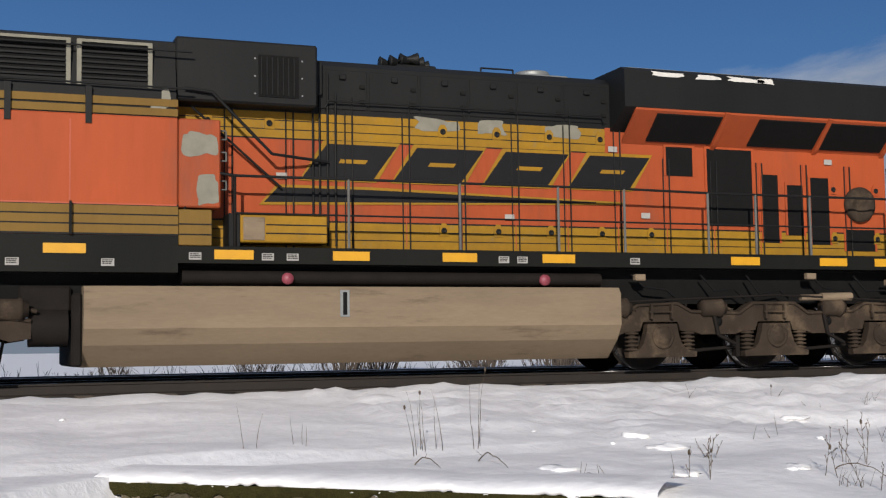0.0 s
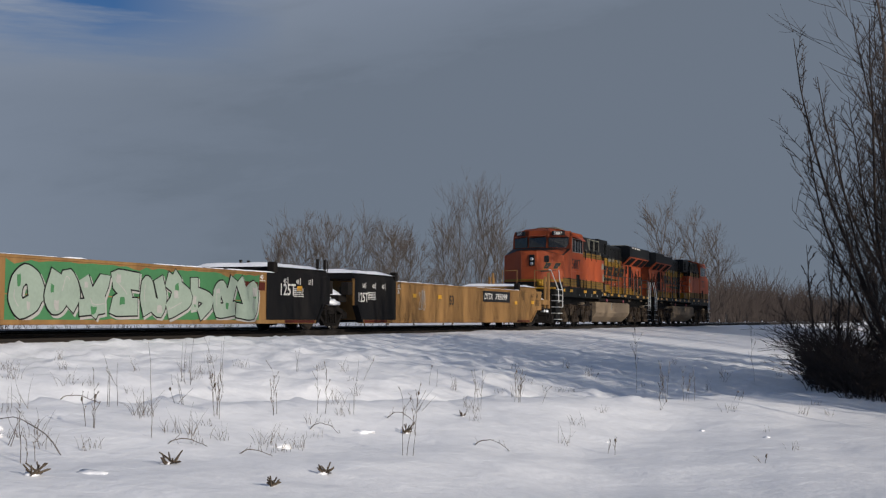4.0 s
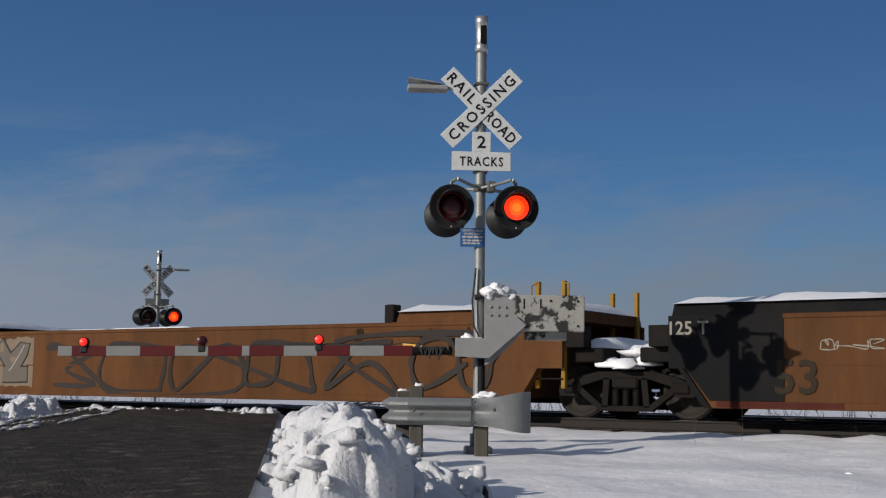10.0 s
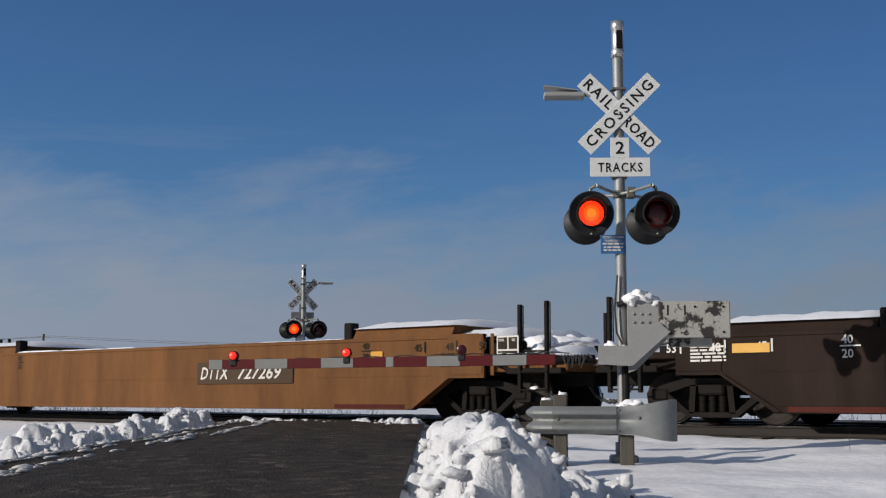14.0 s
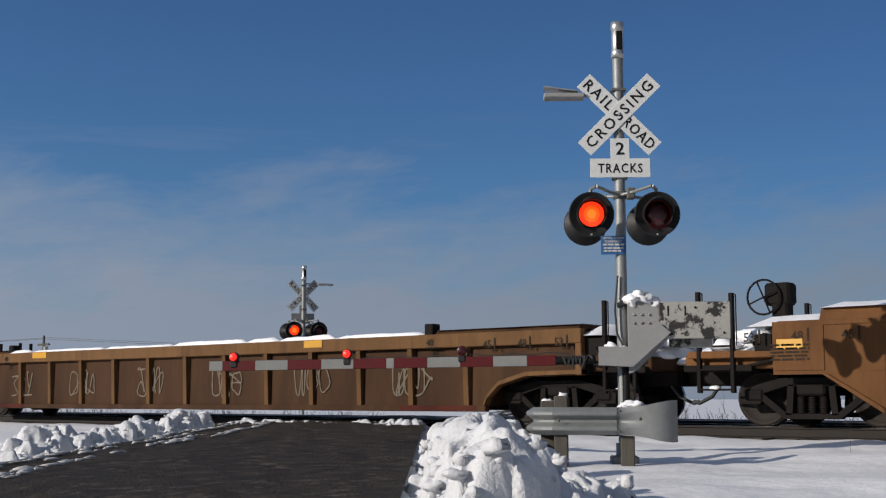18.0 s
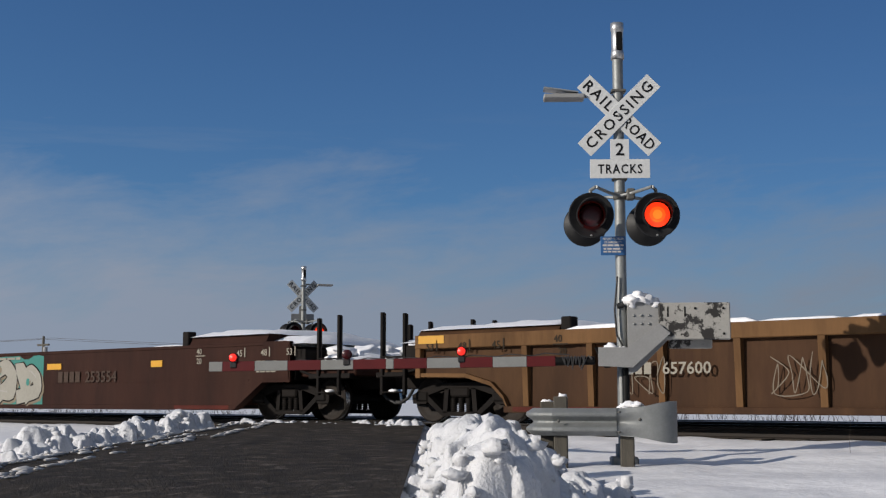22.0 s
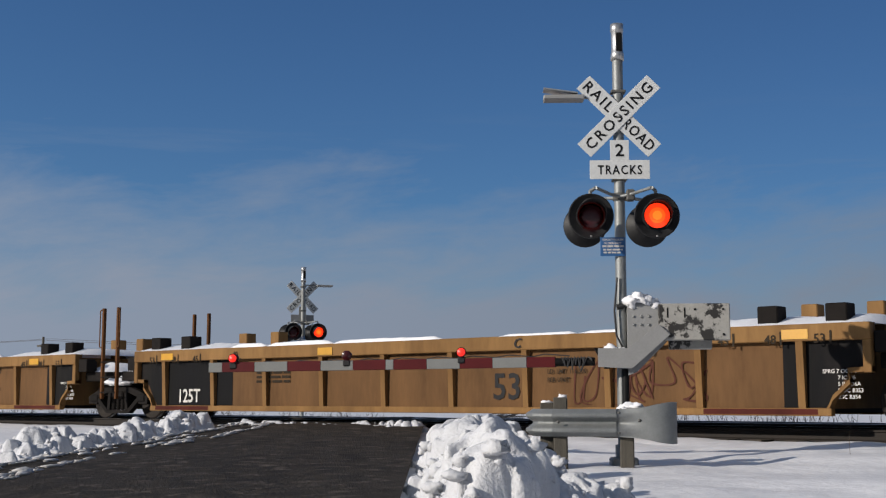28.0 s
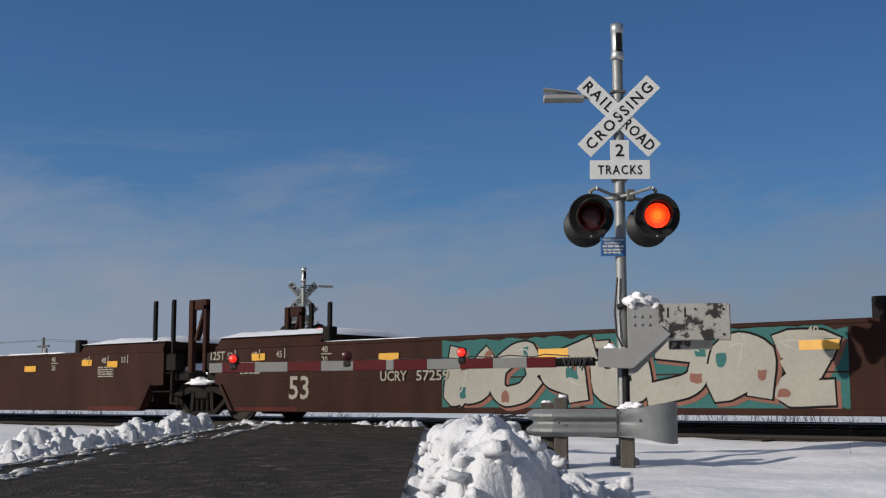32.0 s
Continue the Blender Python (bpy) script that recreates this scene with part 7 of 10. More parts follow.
    graffiti(t, 1.4, 4.6, 0.32, 1.46, [LIME, ("olive_spray", (0.14, 0.12, 0.05)), ("straw_spray", (0.45, 0.40, 0.22))], 181, 4)
    scribble(t, -4.9, -3.5, 0.36, 0.80, flat_paint(*WHITE), 183, 5, 0.014)
    scribble(t, -3.3, 0.3, 0.28, 1.18, flat_paint(*WHITE), 188, 6, 0.030)
    scribble(t, -3.2, 0.4, 0.40, 1.02, flat_paint(*WHITE), 189, 7, 0.012)
    plate_number(t, -4.5, 0.86, "57259", 0.20, PALE, letters=4, shear=0, code="UCRY")
    plate_number(t, -0.95, 1.40, "57259", 0.075, PALE, letters=4, shear=0, code="UCRY")
    write(t, "B", 0.05, NEAR - 0.03, 1.40, 0.075, PALE)
    part("reflector_patch", Shape().box(-0.75, NEAR - 0.022, 1.18, -0.20, NEAR - 0.020, 1.29), M[YW], t, "yellow reflective patch")
    part("data_board", Shape().box(0.85, NEAR - 0.016, 0.88, 1.17, NEAR - 0.012, 1.22), PALE, t, "pale-framed dark data board")
    part("board_field", Shape().box(0.875, NEAR - 0.020, 0.905, 1.145, NEAR - 0.016, 1.195), CAR["brown_paint"], t)
    stencils(t, h, 1.55, PALE, yellow=((-8.2, 1.25, 0.4), (-3.2, 1.3, 0.5), (8.0, 1.2, 0.4)), big=(-9.0, 0.45, 0.40, PALE))
    t, h = well_unit(-518.0, -537.2, "plain", "joint", "joint", 1.55, "brown_paint", raised=0.18, seed=24, label="brown well car unit with tall cream graffiti letters")
    graffiti(t, -1.9, 5.3, 0.24, 1.52, [CREAM, ("shadow_teal_spray", (0.06, 0.20, 0.19)), SALMON], 191, 9)
    plate_number(t, -3.5, 0.78, "57259", 0.18, PALE, letters=4, shear=0, code="UCRY")
    write(t, "125T", -8.45, NEAR - 0.02, 1.27, 0.17, PALE)
    stencils(t, h, 1.55, PALE, yellow=((-6.9, 1.3, 0.4), (-3.3, 1.22, 0.5), (0.4, 1.2, 0.6), (5.0, 1.2, 0.6)), big=(-6.0, 0.46, 0.44, PALE))
    t, h = well_unit(-537.2, -559.0, "plain", "joint", "own", 1.55, "brown_paint", raised=0.18, seed=25, brake=-1, label="brown well car unit with grey green graffiti at its middle")
    graffiti(t, -4.0, 3.6, 0.24, 1.48, [("sage_spray", (0.36, 0.36, 0.28)), TEAL, GREY], 197, 6)
    stencils(t, h, 1.55, PALE, yellow=((7.6, 1.3, 0.4), (8.6, 1.25, 0.4), (5.2, 1.2, 0.5)), big=(-8.0, 0.45, 0.5, PALE))


consist()


def loco_truck(t, q0, xs, flip=1):
    """A three-axle truck with its axles at xs."""
    x0, x1, xm = xs[0], xs[2], xs[1]
    f = Shape()
    for s in (-1, 1):
        y0, y1 = sorted((s * 1.20, s * 1.36))
        lower = [(x0 - 1.0, 0.60)]
        for x in (x0, xm, x1):
            lower += [(x - 0.74, 0.56), (x - 0.62, 0.60), (x - 0.36, 0.62), (x - 0.31, 0.76), (x + 0.31, 0.76), (x + 0.36, 0.62), (x + 0.62, 0.60), (x + 0.74, 0.56)]
        upper = [(x1 + 1.0, 0.60), (x1 + 1.0, 0.86), (x1 + 0.66, 0.90), (x1 + 0.40, 1.05), (x1 - 0.30, 1.08), (x1 - 0.55, 0.95), (xm + 0.66, 0.92), (xm + 0.40, 1.08), (xm - 0.40, 1.08), (xm - 0.66, 0.92), (x0 + 0.55, 0.95), (x0 + 0.30, 1.08), (x0 - 0.40, 1.05), (x0 - 0.66, 0.90), (x0 - 1.0, 0.86)]
        f.prism(lower + upper, y0, y1)
        # raised edges of the casting
        top = upper[1:]
        for (xa, za), (xb, zb) in zip(top, top[1:]):
            f.rod((xa, s * 1.37, za - 0.03), (xb, s * 1.37, zb - 0.03), 0.028, 6)
    f.box(x0, -1.1, 0.7, x1, 1.1, 0.95, 0.05)
    fr = part("truck", f, M["truck"], t, "dusty brown three-axle truck frame")
    for x in xs:
        for s in (-1, 1):
            b = Shape()
            b.prism([(x - 0.60, 0.21), (x + 0.60, 0.21), (x + 0.61, 0.29), (x + 0.42, 0.33), (x + 0.34, 0.42), (x + 0.28, 0.60), (x + 0.26, 0.73), (x - 0.26, 0.73), (x - 0.28, 0.60), (x - 0.34, 0.42), (x - 0.42, 0.33), (x - 0.61, 0.29)], min(s * 1.29, s * 1.42), max(s * 1.29, s * 1.42))
            b.turned((x, s * 1.42, 0.53), (0, s, 0), [(0, 0.19), (0.03, 0.19), (0.035, 0.165), (0.015, 0.15), (0.05, 0.13), (0.06, 0.06), (0.065, 0)], 20)
            for k in range(6):
                a = k * math.tau / 6
                b.turned((x + math.cos(a) * 0.172, s * 1.452, 0.53 + math.sin(a) * 0.172), (0, s, 0), [(0, 0.016), (0.012, 0.014), (0.015, 0)], 6)
            part("axle_box", b, M["truck"], fr)
        for dx in (-0.50, 0.50):
            sp = Shape().rod((x + dx, -1.33, 0.28), (x + dx, -1.33, 0.62), 0.06, 10)
            for k in range(5):
                sp.turned((x + dx, -1.33, 0.335 + k * 0.062), (0, 0, 1), [(-0.018, 0.085), (-0.008, 0.112), (0.008, 0.112), (0.018, 0.085)], 14)
            part("coil_spring", sp, M["truck"], fr)
        w = part("wheelset", LOCO_WHEELS, None, fr, at=pose(x, 0, 0.53))
        ROLLERS.append((w, q0 + flip * x, 0.53, (x, 0, 0.53)))
    for x in (x0 - 0.75, x0 + 0.95, x1 - 0.95, x1 + 0.75):
        cyl = Shape().turned((x - 0.22, -1.36, 0.98), (1, 0, 0), [(0, 0), (0, 0.11), (0.03, 0.14), (0.30, 0.14), (0.31, 0.155), (0.36, 0.155), (0.37, 0.12), (0.44, 0.10), (0.44, 0)], 16)
        cyl.rod((x + 0.22, -1.36, 0.98), (x + 0.32, -1.36, 0.95), 0.03, 6)
        part("brake_cylinder", cyl, M["truck"], fr)
    for x in ((x0 + xm) / 2, (xm + x1) / 2):
        part("frame_hole", Shape().turned((x, -1.362, 0.76), (0, -1, 0), [(0.0, 0.075), (0.004, 0.075), (0.004, 0.0)], 14), M["black"], fr)
        part("brake_lever", Shape().rod((x - 0.12, -1.38, 1.02), (x - 0.02, -1.38, 0.55), 0.035, 6).rod((x - 0.02, -1.38, 0.55), (x + 0.30, -1.38, 0.40), 0.03, 6), M["truck_black"], fr)
    for x in xs:
        part("pedestal_clip", Shape().box(x - 0.20, -1.44, 0.80, x - 0.16, -1.36, 1.04, 0.008).box(x + 0.16, -1.44, 0.80, x + 0.20, -1.36, 1.04, 0.008).box(x - 0.22, -1.43, 0.90, x + 0.22, -1.38, 0.93, 0.006), M["truck"], fr)
        part("sand_pipe", Shape().pipe([(x + 0.62, -1.10, 1.05), (x + 0.66, -1.12, 0.55), (x + 0.60, -0.95, 0.20)], 0.022), M["truck_black"], fr)
    part("damper", Shape().rod((xm + 0.5, -1.40, 1.14), (xm + 1.5, -1.40, 1.16), 0.05, 8).rod((xm + 0.9, -1.40, 1.15), (xm + 1.5, -1.40, 1.16), 0.07, 8), M["tank"], fr)
    part("pipe", Shape().pipe([(x0 - 0.9, -1.42, 1.06), (x0, -1.44, 1.10), (xm, -1.44, 1.18), (x1, -1.44, 1.10), (x1 + 0.9, -1.42, 1.05)], 0.018), M["truck_black"], fr)
    part("brake_rigging", Shape().pipe([(x0 + 0.6, -1.2, 0.3), (xm - 0.6, -1.2, 0.36)], 0.03).pipe([(xm + 0.6, -1.2, 0.3), (x1 - 0.6, -1.2, 0.36)], 0.03).box(x0 + 0.55, -1.24, 0.2, x0 + 0.65, -1.1, 0.6).box(xm + 0.55, -1.24, 0.2, xm + 0.65, -1.1, 0.6).box(xm - 0.65, -1.24, 0.2, xm - 0.55, -1.1, 0.6), M["truck_black"], fr)


def locomotive(q0, number, mir, label):
    """A six-axle diesel; its cab end is at -x. The places come from its own side view."""
    m = pose(q0, TRACK_Y, 0)
    t = thing("locomotive", m, label, "locomotive", "locomotives of the train")
    MOVERS.append((t, q0, 0))
    g = 4.0
    OR, BLK, YL, SB = M["orange"], M["loco_black"], M["yellow"], M["sill_black"]

    def X(v):
        return mir * (v - g)

    def H(v):
        """The hood lies farther in than the sides: its places, seen from the middle of the clip's first second."""
        return X((v + 8.05) * 1.031 - 8.05)
    # frame, walkway and sill
    part("frame", Shape().box(X(-6.5), -1.1, 1.05, X(14.9), 1.1, 1.62), M["black"], t, "black underframe")
    part("sill", Shape().prism([(X(-5.3), 1.47), (X(2.52), 1.47), (X(2.52), 1.96), (X(-5.3), 1.96)], NEAR, -NEAR), SB, t, "black side sill")
    part("sill", Shape().prism([(X(2.52), 1.60), (X(14.6), 1.60), (X(14.6), 1.83), (X(2.52), 1.83)], NEAR, -NEAR), SB, t, "black walkway edge")
    part("end_deck", Shape().box(X(-6.35), -1.45, 1.55, X(-5.3), 1.45, 1.80, 0.02), SB, t)
    part("end_deck", Shape().box(X(14.6), -1.45, 1.40, X(15.35), 1.45, 1.83, 0.02), SB, t)
    # cab with nose and slanted windscreen
    cab = Shape().prism([(X(-5.15), 1.96), (X(-1.43), 1.96), (X(-1.43), 4.62), (X(-1.7), 4.72), (X(-3.55), 4.72), (X(-3.66), 4.62), (X(-3.84), 3.86), (X(-5.12), 3.48)], NEAR - 0.03, -NEAR + 0.03)
    cab_ob = part("cab", cab, OR, t, "orange cab with slanted windscreen")
    nose = Shape()
    pts = [(-5.12, -1.53, 1.80, 3.48), (-5.80, -0.56, 1.80, 3.70), (-5.90, -0.40, 1.80, 3.68), (-5.90, 0.40, 1.80, 3.68), (-5.80, 0.56, 1.80, 3.70), (-5.12, 1.53, 1.80, 3.48)]
    nose.add([(X(x), y, z0) for x, y, z0, z1 in pts] + [(X(x), y, z1) for x, y, z0, z1 in pts] + [(X(-3.86), -1.50, 3.855), (X(-3.86), 1.50, 3.855)],
             [(i, i + 6, i + 7, i + 1) for i in range(5)] + [(0, 1, 2, 3, 4, 5), (6, 12, 13, 11, 10, 9, 8, 7)])
    part("nose", nose, OR, t, "orange short hood nose")
    part("nose_top", Shape().add([(X(-5.10), -1.535, 3.50), (X(-5.78), -0.54, 3.725), (X(-5.78), 0.54, 3.725), (X(-5.10), 1.535, 3.50), (X(-3.80), 1.535, 3.885), (X(-3.80), -1.535, 3.885), (X(-4.5), -0.5, 3.90), (X(-4.5), 0.5, 3.90)], [(0, 5, 6, 1), (1, 6, 7, 2), (2, 7, 4, 3)]), BLK, t, "black glare panel")
    part("nose_stripe", Shape().add([(X(x) - mir * 0.006, y * 1.006, z) for z in (2.19, 2.30) for x, y, _, _ in pts], [(i, i + 6, i + 7, i + 1) for i in range(5)]), YL, t, "yellow nose stripe")
    part("nose_skirt", Shape().add([(X(x) - mir * 0.006, y * 1.006, z) for z in (1.80, 2.165) for x, y, _, _ in pts], [(i, i + 6, i + 7, i + 1) for i in range(5)]), SB, t, "black lower nose")
    front = Shape()
    plan = [(-3.74, -1.52), (-4.48, -0.50), (-4.48, 0.50), (-3.74, 1.52)]
    front.add([(X(x), y, 3.40) for x, y in plan] + [(X(x + 0.14), y * 0.97, 4.78) for x, y in plan], [(i, i + 1, i + 5, i + 4) for i in range(3)] + [(4, 5, 6, 7)])
    part("cab_front", front, OR, t, "orange cab front in three faces")
    for (xa, ya), (xb, yb) in (((-3.84, -1.42), (-4.47, -0.56)), ((-4.50, -0.44), (-4.50, 0.44)), ((-4.47, 0.56), (-3.84, 1.42))):
        part("windscreen", Shape().add([(X(xa + 0.02), ya, 4.0), (X(xa + 0.06), ya * 0.97, 3.93), (X(xb + 0.03), yb, 3.93), (X(xb + 0.03), yb, 4.36), (X(xb + 0.05), yb, 4.42), (X(xa + 0.09), ya, 4.46), (X(xa + 0.07), ya, 4.40)], [tuple(range(7))]), M["glass"], t, "dark windscreen pane")
        part("brow", Shape().add([(X(xa + 0.04), ya, 4.48), (X(xb + 0.04), yb, 4.46), (X(xb - 0.08), yb, 4.48), (X(xa - 0.08), ya, 4.50), (X(xa + 0.07), ya, 4.54), (X(xb + 0.07), yb, 4.52)], [(0, 1, 2, 3), (2, 3, 4, 5)]), M["orange_dark"], t, "small sun brow")
    part("cab_roof", Shape().slab([(-1.50, 4.64), (-1.38, 4.74), (-0.85, 4.90), (-0.3, 4.95), (0.3, 4.95), (0.85, 4.90), (1.38, 4.74), (1.50, 4.64)], X(-3.62), X(-1.45)), M["orange"], t, "rounded orange cab roof")
    part("roof_brow", Shape().add([(X(x + 0.12), y, 4.66) for x, y in plan] + [(X(-3.60), -1.38, 4.745), (X(-3.60), -0.5, 4.935), (X(-3.60), 0.5, 4.935), (X(-3.60), 1.38, 4.745)], [(i, i + 1, i + 5, i + 4) for i in range(3)]), M["orange"], t, "sloping front edge of the cab roof")
    part("roof_hatch", Shape().box(X(-3.1), -0.55, 4.94, X(-1.8), 0.45, 5.04, 0.03), M["primer"], t, "grey air conditioner housing")
    part("roof_hoop", Shape().pipe([(X(-4.3), -0.45, 4.74), (X(-4.3), -0.45, 4.88), (X(-4.2), -0.3, 4.88), (X(-4.2), -0.3, 4.74)], 0.012), BLK, t)
    vs = []
    for k in range(13):
        u = k / 12
        sag = 0.05 * math.sin(math.pi * u) + 0.16 * max(0.0, u - 0.15) ** 1.5
        x = X(-3.55 + 1.85 * u)
        vs += [(x, NEAR - 0.02, 4.55), (x, NEAR - 0.13, 4.535 - 0.3 * sag), (x, NEAR - 0.24, 4.49 - sag), (x, NEAR - 0.235, 4.46 - sag), (x, NEAR - 0.12, 4.49 - 0.3 * sag), (x, NEAR - 0.02, 4.51)]
    part("window_visor", Shape().add(vs, [(6 * k + j, 6 * k + 6 + j, 6 * k + 6 + (j + 1) % 6, 6 * k + (j + 1) % 6) for k in range(12) for j in range(6)] + [(0, 1, 2, 3, 4, 5), (72, 73, 74, 75, 76, 77)]), M["orange_dark"], t, "sagging orange canvas sun visor")
    for a, b in ((-3.50, -3.10), (-2.98, -2.08), (-2.0, -1.62)):
        pane = part("cab_window", Shape().box(X(a), NEAR - 0.045, 3.76, X(b), NEAR - 0.032, 4.40), M["glass"], t, "dark side window")
        for bx in ((a - 0.03, 3.73, a, 4.43), (b, 3.73, b + 0.03, 4.43), (a, 3.73, b, 3.76), (a, 4.40, b, 4.43)):
            part("window_frame", Shape().box(X(bx[0]), NEAR - 0.05, bx[1], X(bx[2]), NEAR - 0.03, bx[3]), M["galv"], pane)
    part("window_frame", Shape().box(X(-2.55), NEAR - 0.055, 3.76, X(-2.48), NEAR - 0.033, 4.40), M["galv"], t)
    for side in (-1, 1):
        base = Matrix.Translation((X(-4.14), side * 0.98, 4.50)) @ Matrix.Rotation(radians(-57) * mir if side < 0 else radians(57) * mir + math.pi, 4, "Z")
        nb = part("number_board", Shape().box(-0.33, -0.06, 0.04, 0.33, 0.02, 0.26, 0.01), M["sign_black"], t, "black number board", at=base)
        part("board_number", lettering(number, 0.16, WH, 0, 0.95), None, nb, at=pose(-0.26, -0.064, 0.07))
    hl = part("headlight", Shape().box(X(-5.96), -0.30, 2.95, X(-5.88), -0.02, 3.50, 0.02), BLK, t, "twin headlight housing")
    for z in (3.05, 3.28):
        part("lamp_glass", Shape().turned((X(-5.97), -0.16, z), (-1, 0, 0), [(0, 0.09), (0.03, 0.085), (0.035, 0.0)], 14), M["metal"], hl)
    part("road_number", lettering(number, 0.50, M["sign_black"], 0, 1.0, 1.53, 1.05), None, t, at=pose(min(X(-3.59), X(-2.06)), NEAR - 0.037, 2.90))
    part("vent", Shape().box(X(-2.75), NEAR - 0.04, 2.0, X(-2.15), NEAR - 0.031, 2.62), M["black"], t, "dark ventilation grille")
    part("door_line", Shape().box(X(-3.85), NEAR - 0.036, 2.76, X(-1.5), NEAR - 0.031, 2.78).box(X(-3.86), NEAR - 0.036, 1.98, X(-3.84), NEAR - 0.031, 2.78), M["orange_dark"], t)
    # the flush equipment section behind the cab
    part("equipment_body", Shape().box(X(-1.43), NEAR, 1.96, X(2.52), -NEAR, 3.58, 0.02), OR, t, "flush orange equipment section")
    part("panel_line", Shape().box(X(-0.2), NEAR - 0.005, 2.4, X(-0.18), NEAR, 3.5).box(X(1.1), NEAR - 0.005, 2.4, X(1.12), NEAR, 3.5).box(X(-1.42), NEAR - 0.005, 2.37, X(2.5), NEAR, 2.39), M["orange_dark"], t)
    part("stripe_back", Shape().box(X(-5.15), NEAR - 0.034, 1.965, X(-1.45), NEAR - 0.028, 2.39).box(X(-1.43), NEAR - 0.004, 1.965, X(2.52), NEAR + 0.01, 2.39), BLK, t, "black lines between the yellow bands")
    for z, hh in ((1.99, 0.11), (2.12, 0.11), (2.25, 0.11)):
        part("stripe", Shape().box(X(-5.15), NEAR - 0.036, z, X(-1.45), NEAR - 0.031, z + hh).box(X(-1.43), NEAR - 0.006, z, X(2.52), NEAR - 0.001, z + hh), M["dull_yellow"], t, "grimy yellow band")
    for x in (-3.9, -2.1, -1.4, -0.9, 0.1, 1.1):
        part("step_bar", Shape().box(X(x), NEAR - 0.07, 1.96, X(x) + 0.035, NEAR - 0.035, 2.40), SB, t)
    part("upper_body", Shape().slab([(-1.46, 3.58), (1.46, 3.58), (1.46, 3.86), (1.30, 4.66), (1.2, 4.70), (-1.2, 4.70), (-1.30, 4.66), (-1.46, 3.86)], X(-1.43), X(2.5)), BLK, t, "black upper body")
    part("stripe", Shape().box(X(-1.2), NEAR + 0.02, 3.60, X(2.52), NEAR + 0.035, 3.70).box(X(-1.2), NEAR + 0.02, 3.73, X(2.52), NEAR + 0.035, 3.83), M["dull_yellow"], t, "upper grimy yellow band")
    for x in (-0.9, 0.28, 1.30):
        part("cable_drop", Shape().box(X(x), NEAR - 0.02, 3.45, X(x) + 0.08, NEAR + 0.05, 3.95), BLK, t)
    for x0, x1 in ((0.20, 1.05), (1.25, 2.12)):
        gr = part("louvre_frame", Shape().box(X(x0) - 0.06, -1.44, 3.98, X(x0), -1.30, 4.60).box(X(x1), -1.44, 3.98, X(x1) + 0.06, -1.30, 4.60).box(X(x0), -1.44, 4.56, X(x1), -1.30, 4.60), M["primer"], t, "scuffed louvre frame")
        part("louvre_back", Shape().box(X(x0), -1.42, 3.98, X(x1), -1.34, 4.58), M["black"], gr)
        for k in range(8):
            part("slat", Shape().box(X(x0), -1.45, 4.0 + 0.07 * k, X(x1), -1.40, 4.025 + 0.07 * k), BLK, gr)
    part("grab_rail", Shape().pipe([(X(-0.2), -1.48, 4.5), (X(2.7), -1.50, 4.5)], 0.014).pipe([(X(-0.2), -1.50, 4.0), (X(2.7), -1.52, 3.98)], 0.014), BLK, t)
    grille = part("grille", Shape().box(X(3.66), -1.352, 3.97, X(4.24), -1.342, 4.57), M["black"], t, "dark square grille")
    for k in range(7):
        part("slat", Shape().box(X(3.69 + 0.078 * k), -1.372, 4.0, X(3.69 + 0.078 * k) + 0.018, -1.352, 4.54), BLK, grille)
    for k in range(6):
        part("bolt", Shape().box(X(3.60 if k % 2 else 4.28), -1.356, 4.0 + 0.25 * (k // 2), X(3.60 if k % 2 else 4.28) + 0.02, -1.342, 4.02 + 0.25 * (k // 2)), M["case"], t)
    for cx, cz, rx, rz in ((2.36, 3.84, 0.06, 0.14), (2.26, 3.72, 0.10, 0.06), (-0.7, 3.94, 0.14, 0.03)):
        sc = Shape()
        flat_shape(sc, [(X(px), pz) for px, pz in smooth_blob(cx, cz, rx, rz, 3 + cx)], -1.474)
        part("scuff", sc, M["primer"], t, "worn patch of grey primer")
    x0, x1 = sorted((X(2.53), X(3.10)))
    part("door_panel", Shape().box(x0, NEAR + 0.01, 2.36, x1, -1.0, 3.58, 0.02), OR, t, "orange end panel of the equipment section")
    part("door_panel", Shape().box(x0, NEAR + 0.01, 1.84, x1 - 0.12 * mir, -1.0, 2.33, 0.01), M["dull_yellow"], t, "yellow lower panel")
    for z in (1.98, 2.12):
        part("panel_line", Shape().box(x0, NEAR + 0.004, z, x1 - 0.12 * mir, NEAR + 0.01, z + 0.018), BLK, t)
    for cx, cz, rx, rz in ((2.80, 3.24, 0.22, 0.17), (2.92, 2.60, 0.15, 0.21)):
        sc = Shape()
        flat_shape(sc, [(X(px), pz) for px, pz in smooth_blob(cx, cz, rx, rz, 5 + cz)], NEAR + 0.004)
        part("primer_patch", sc, M["primer"], t, "grey primer patch")
    for z in (2.75, 3.15, 3.45):
        part("grab_loop", Shape().pipe([(X(3.10), -1.36, z), (X(3.20), -1.36, z), (X(3.20), -1.36, z - 0.12), (X(3.10), -1.36, z - 0.12)], 0.012), M["rail_post"], t)
    for cx, rx in ((6.0, 0.34), (6.9, 0.22), (8.1, 0.26)):
        sc = Shape()
        flat_shape(sc, [(H(px), pz) for px, pz in smooth_blob(cx, 3.76, rx, 0.10, 9 + cx)], -0.991)
        part("paint_chip", sc, M["primer"], t, "peeling grey patch on the yellow band")
    # the long hood
    hy = -0.98
    part("hood", Shape().slab([(hy, 1.83), (-hy, 1.83), (-hy, 3.86), (hy, 3.86)], X(2.52), X(14.75)), OR, t, "orange long hood")
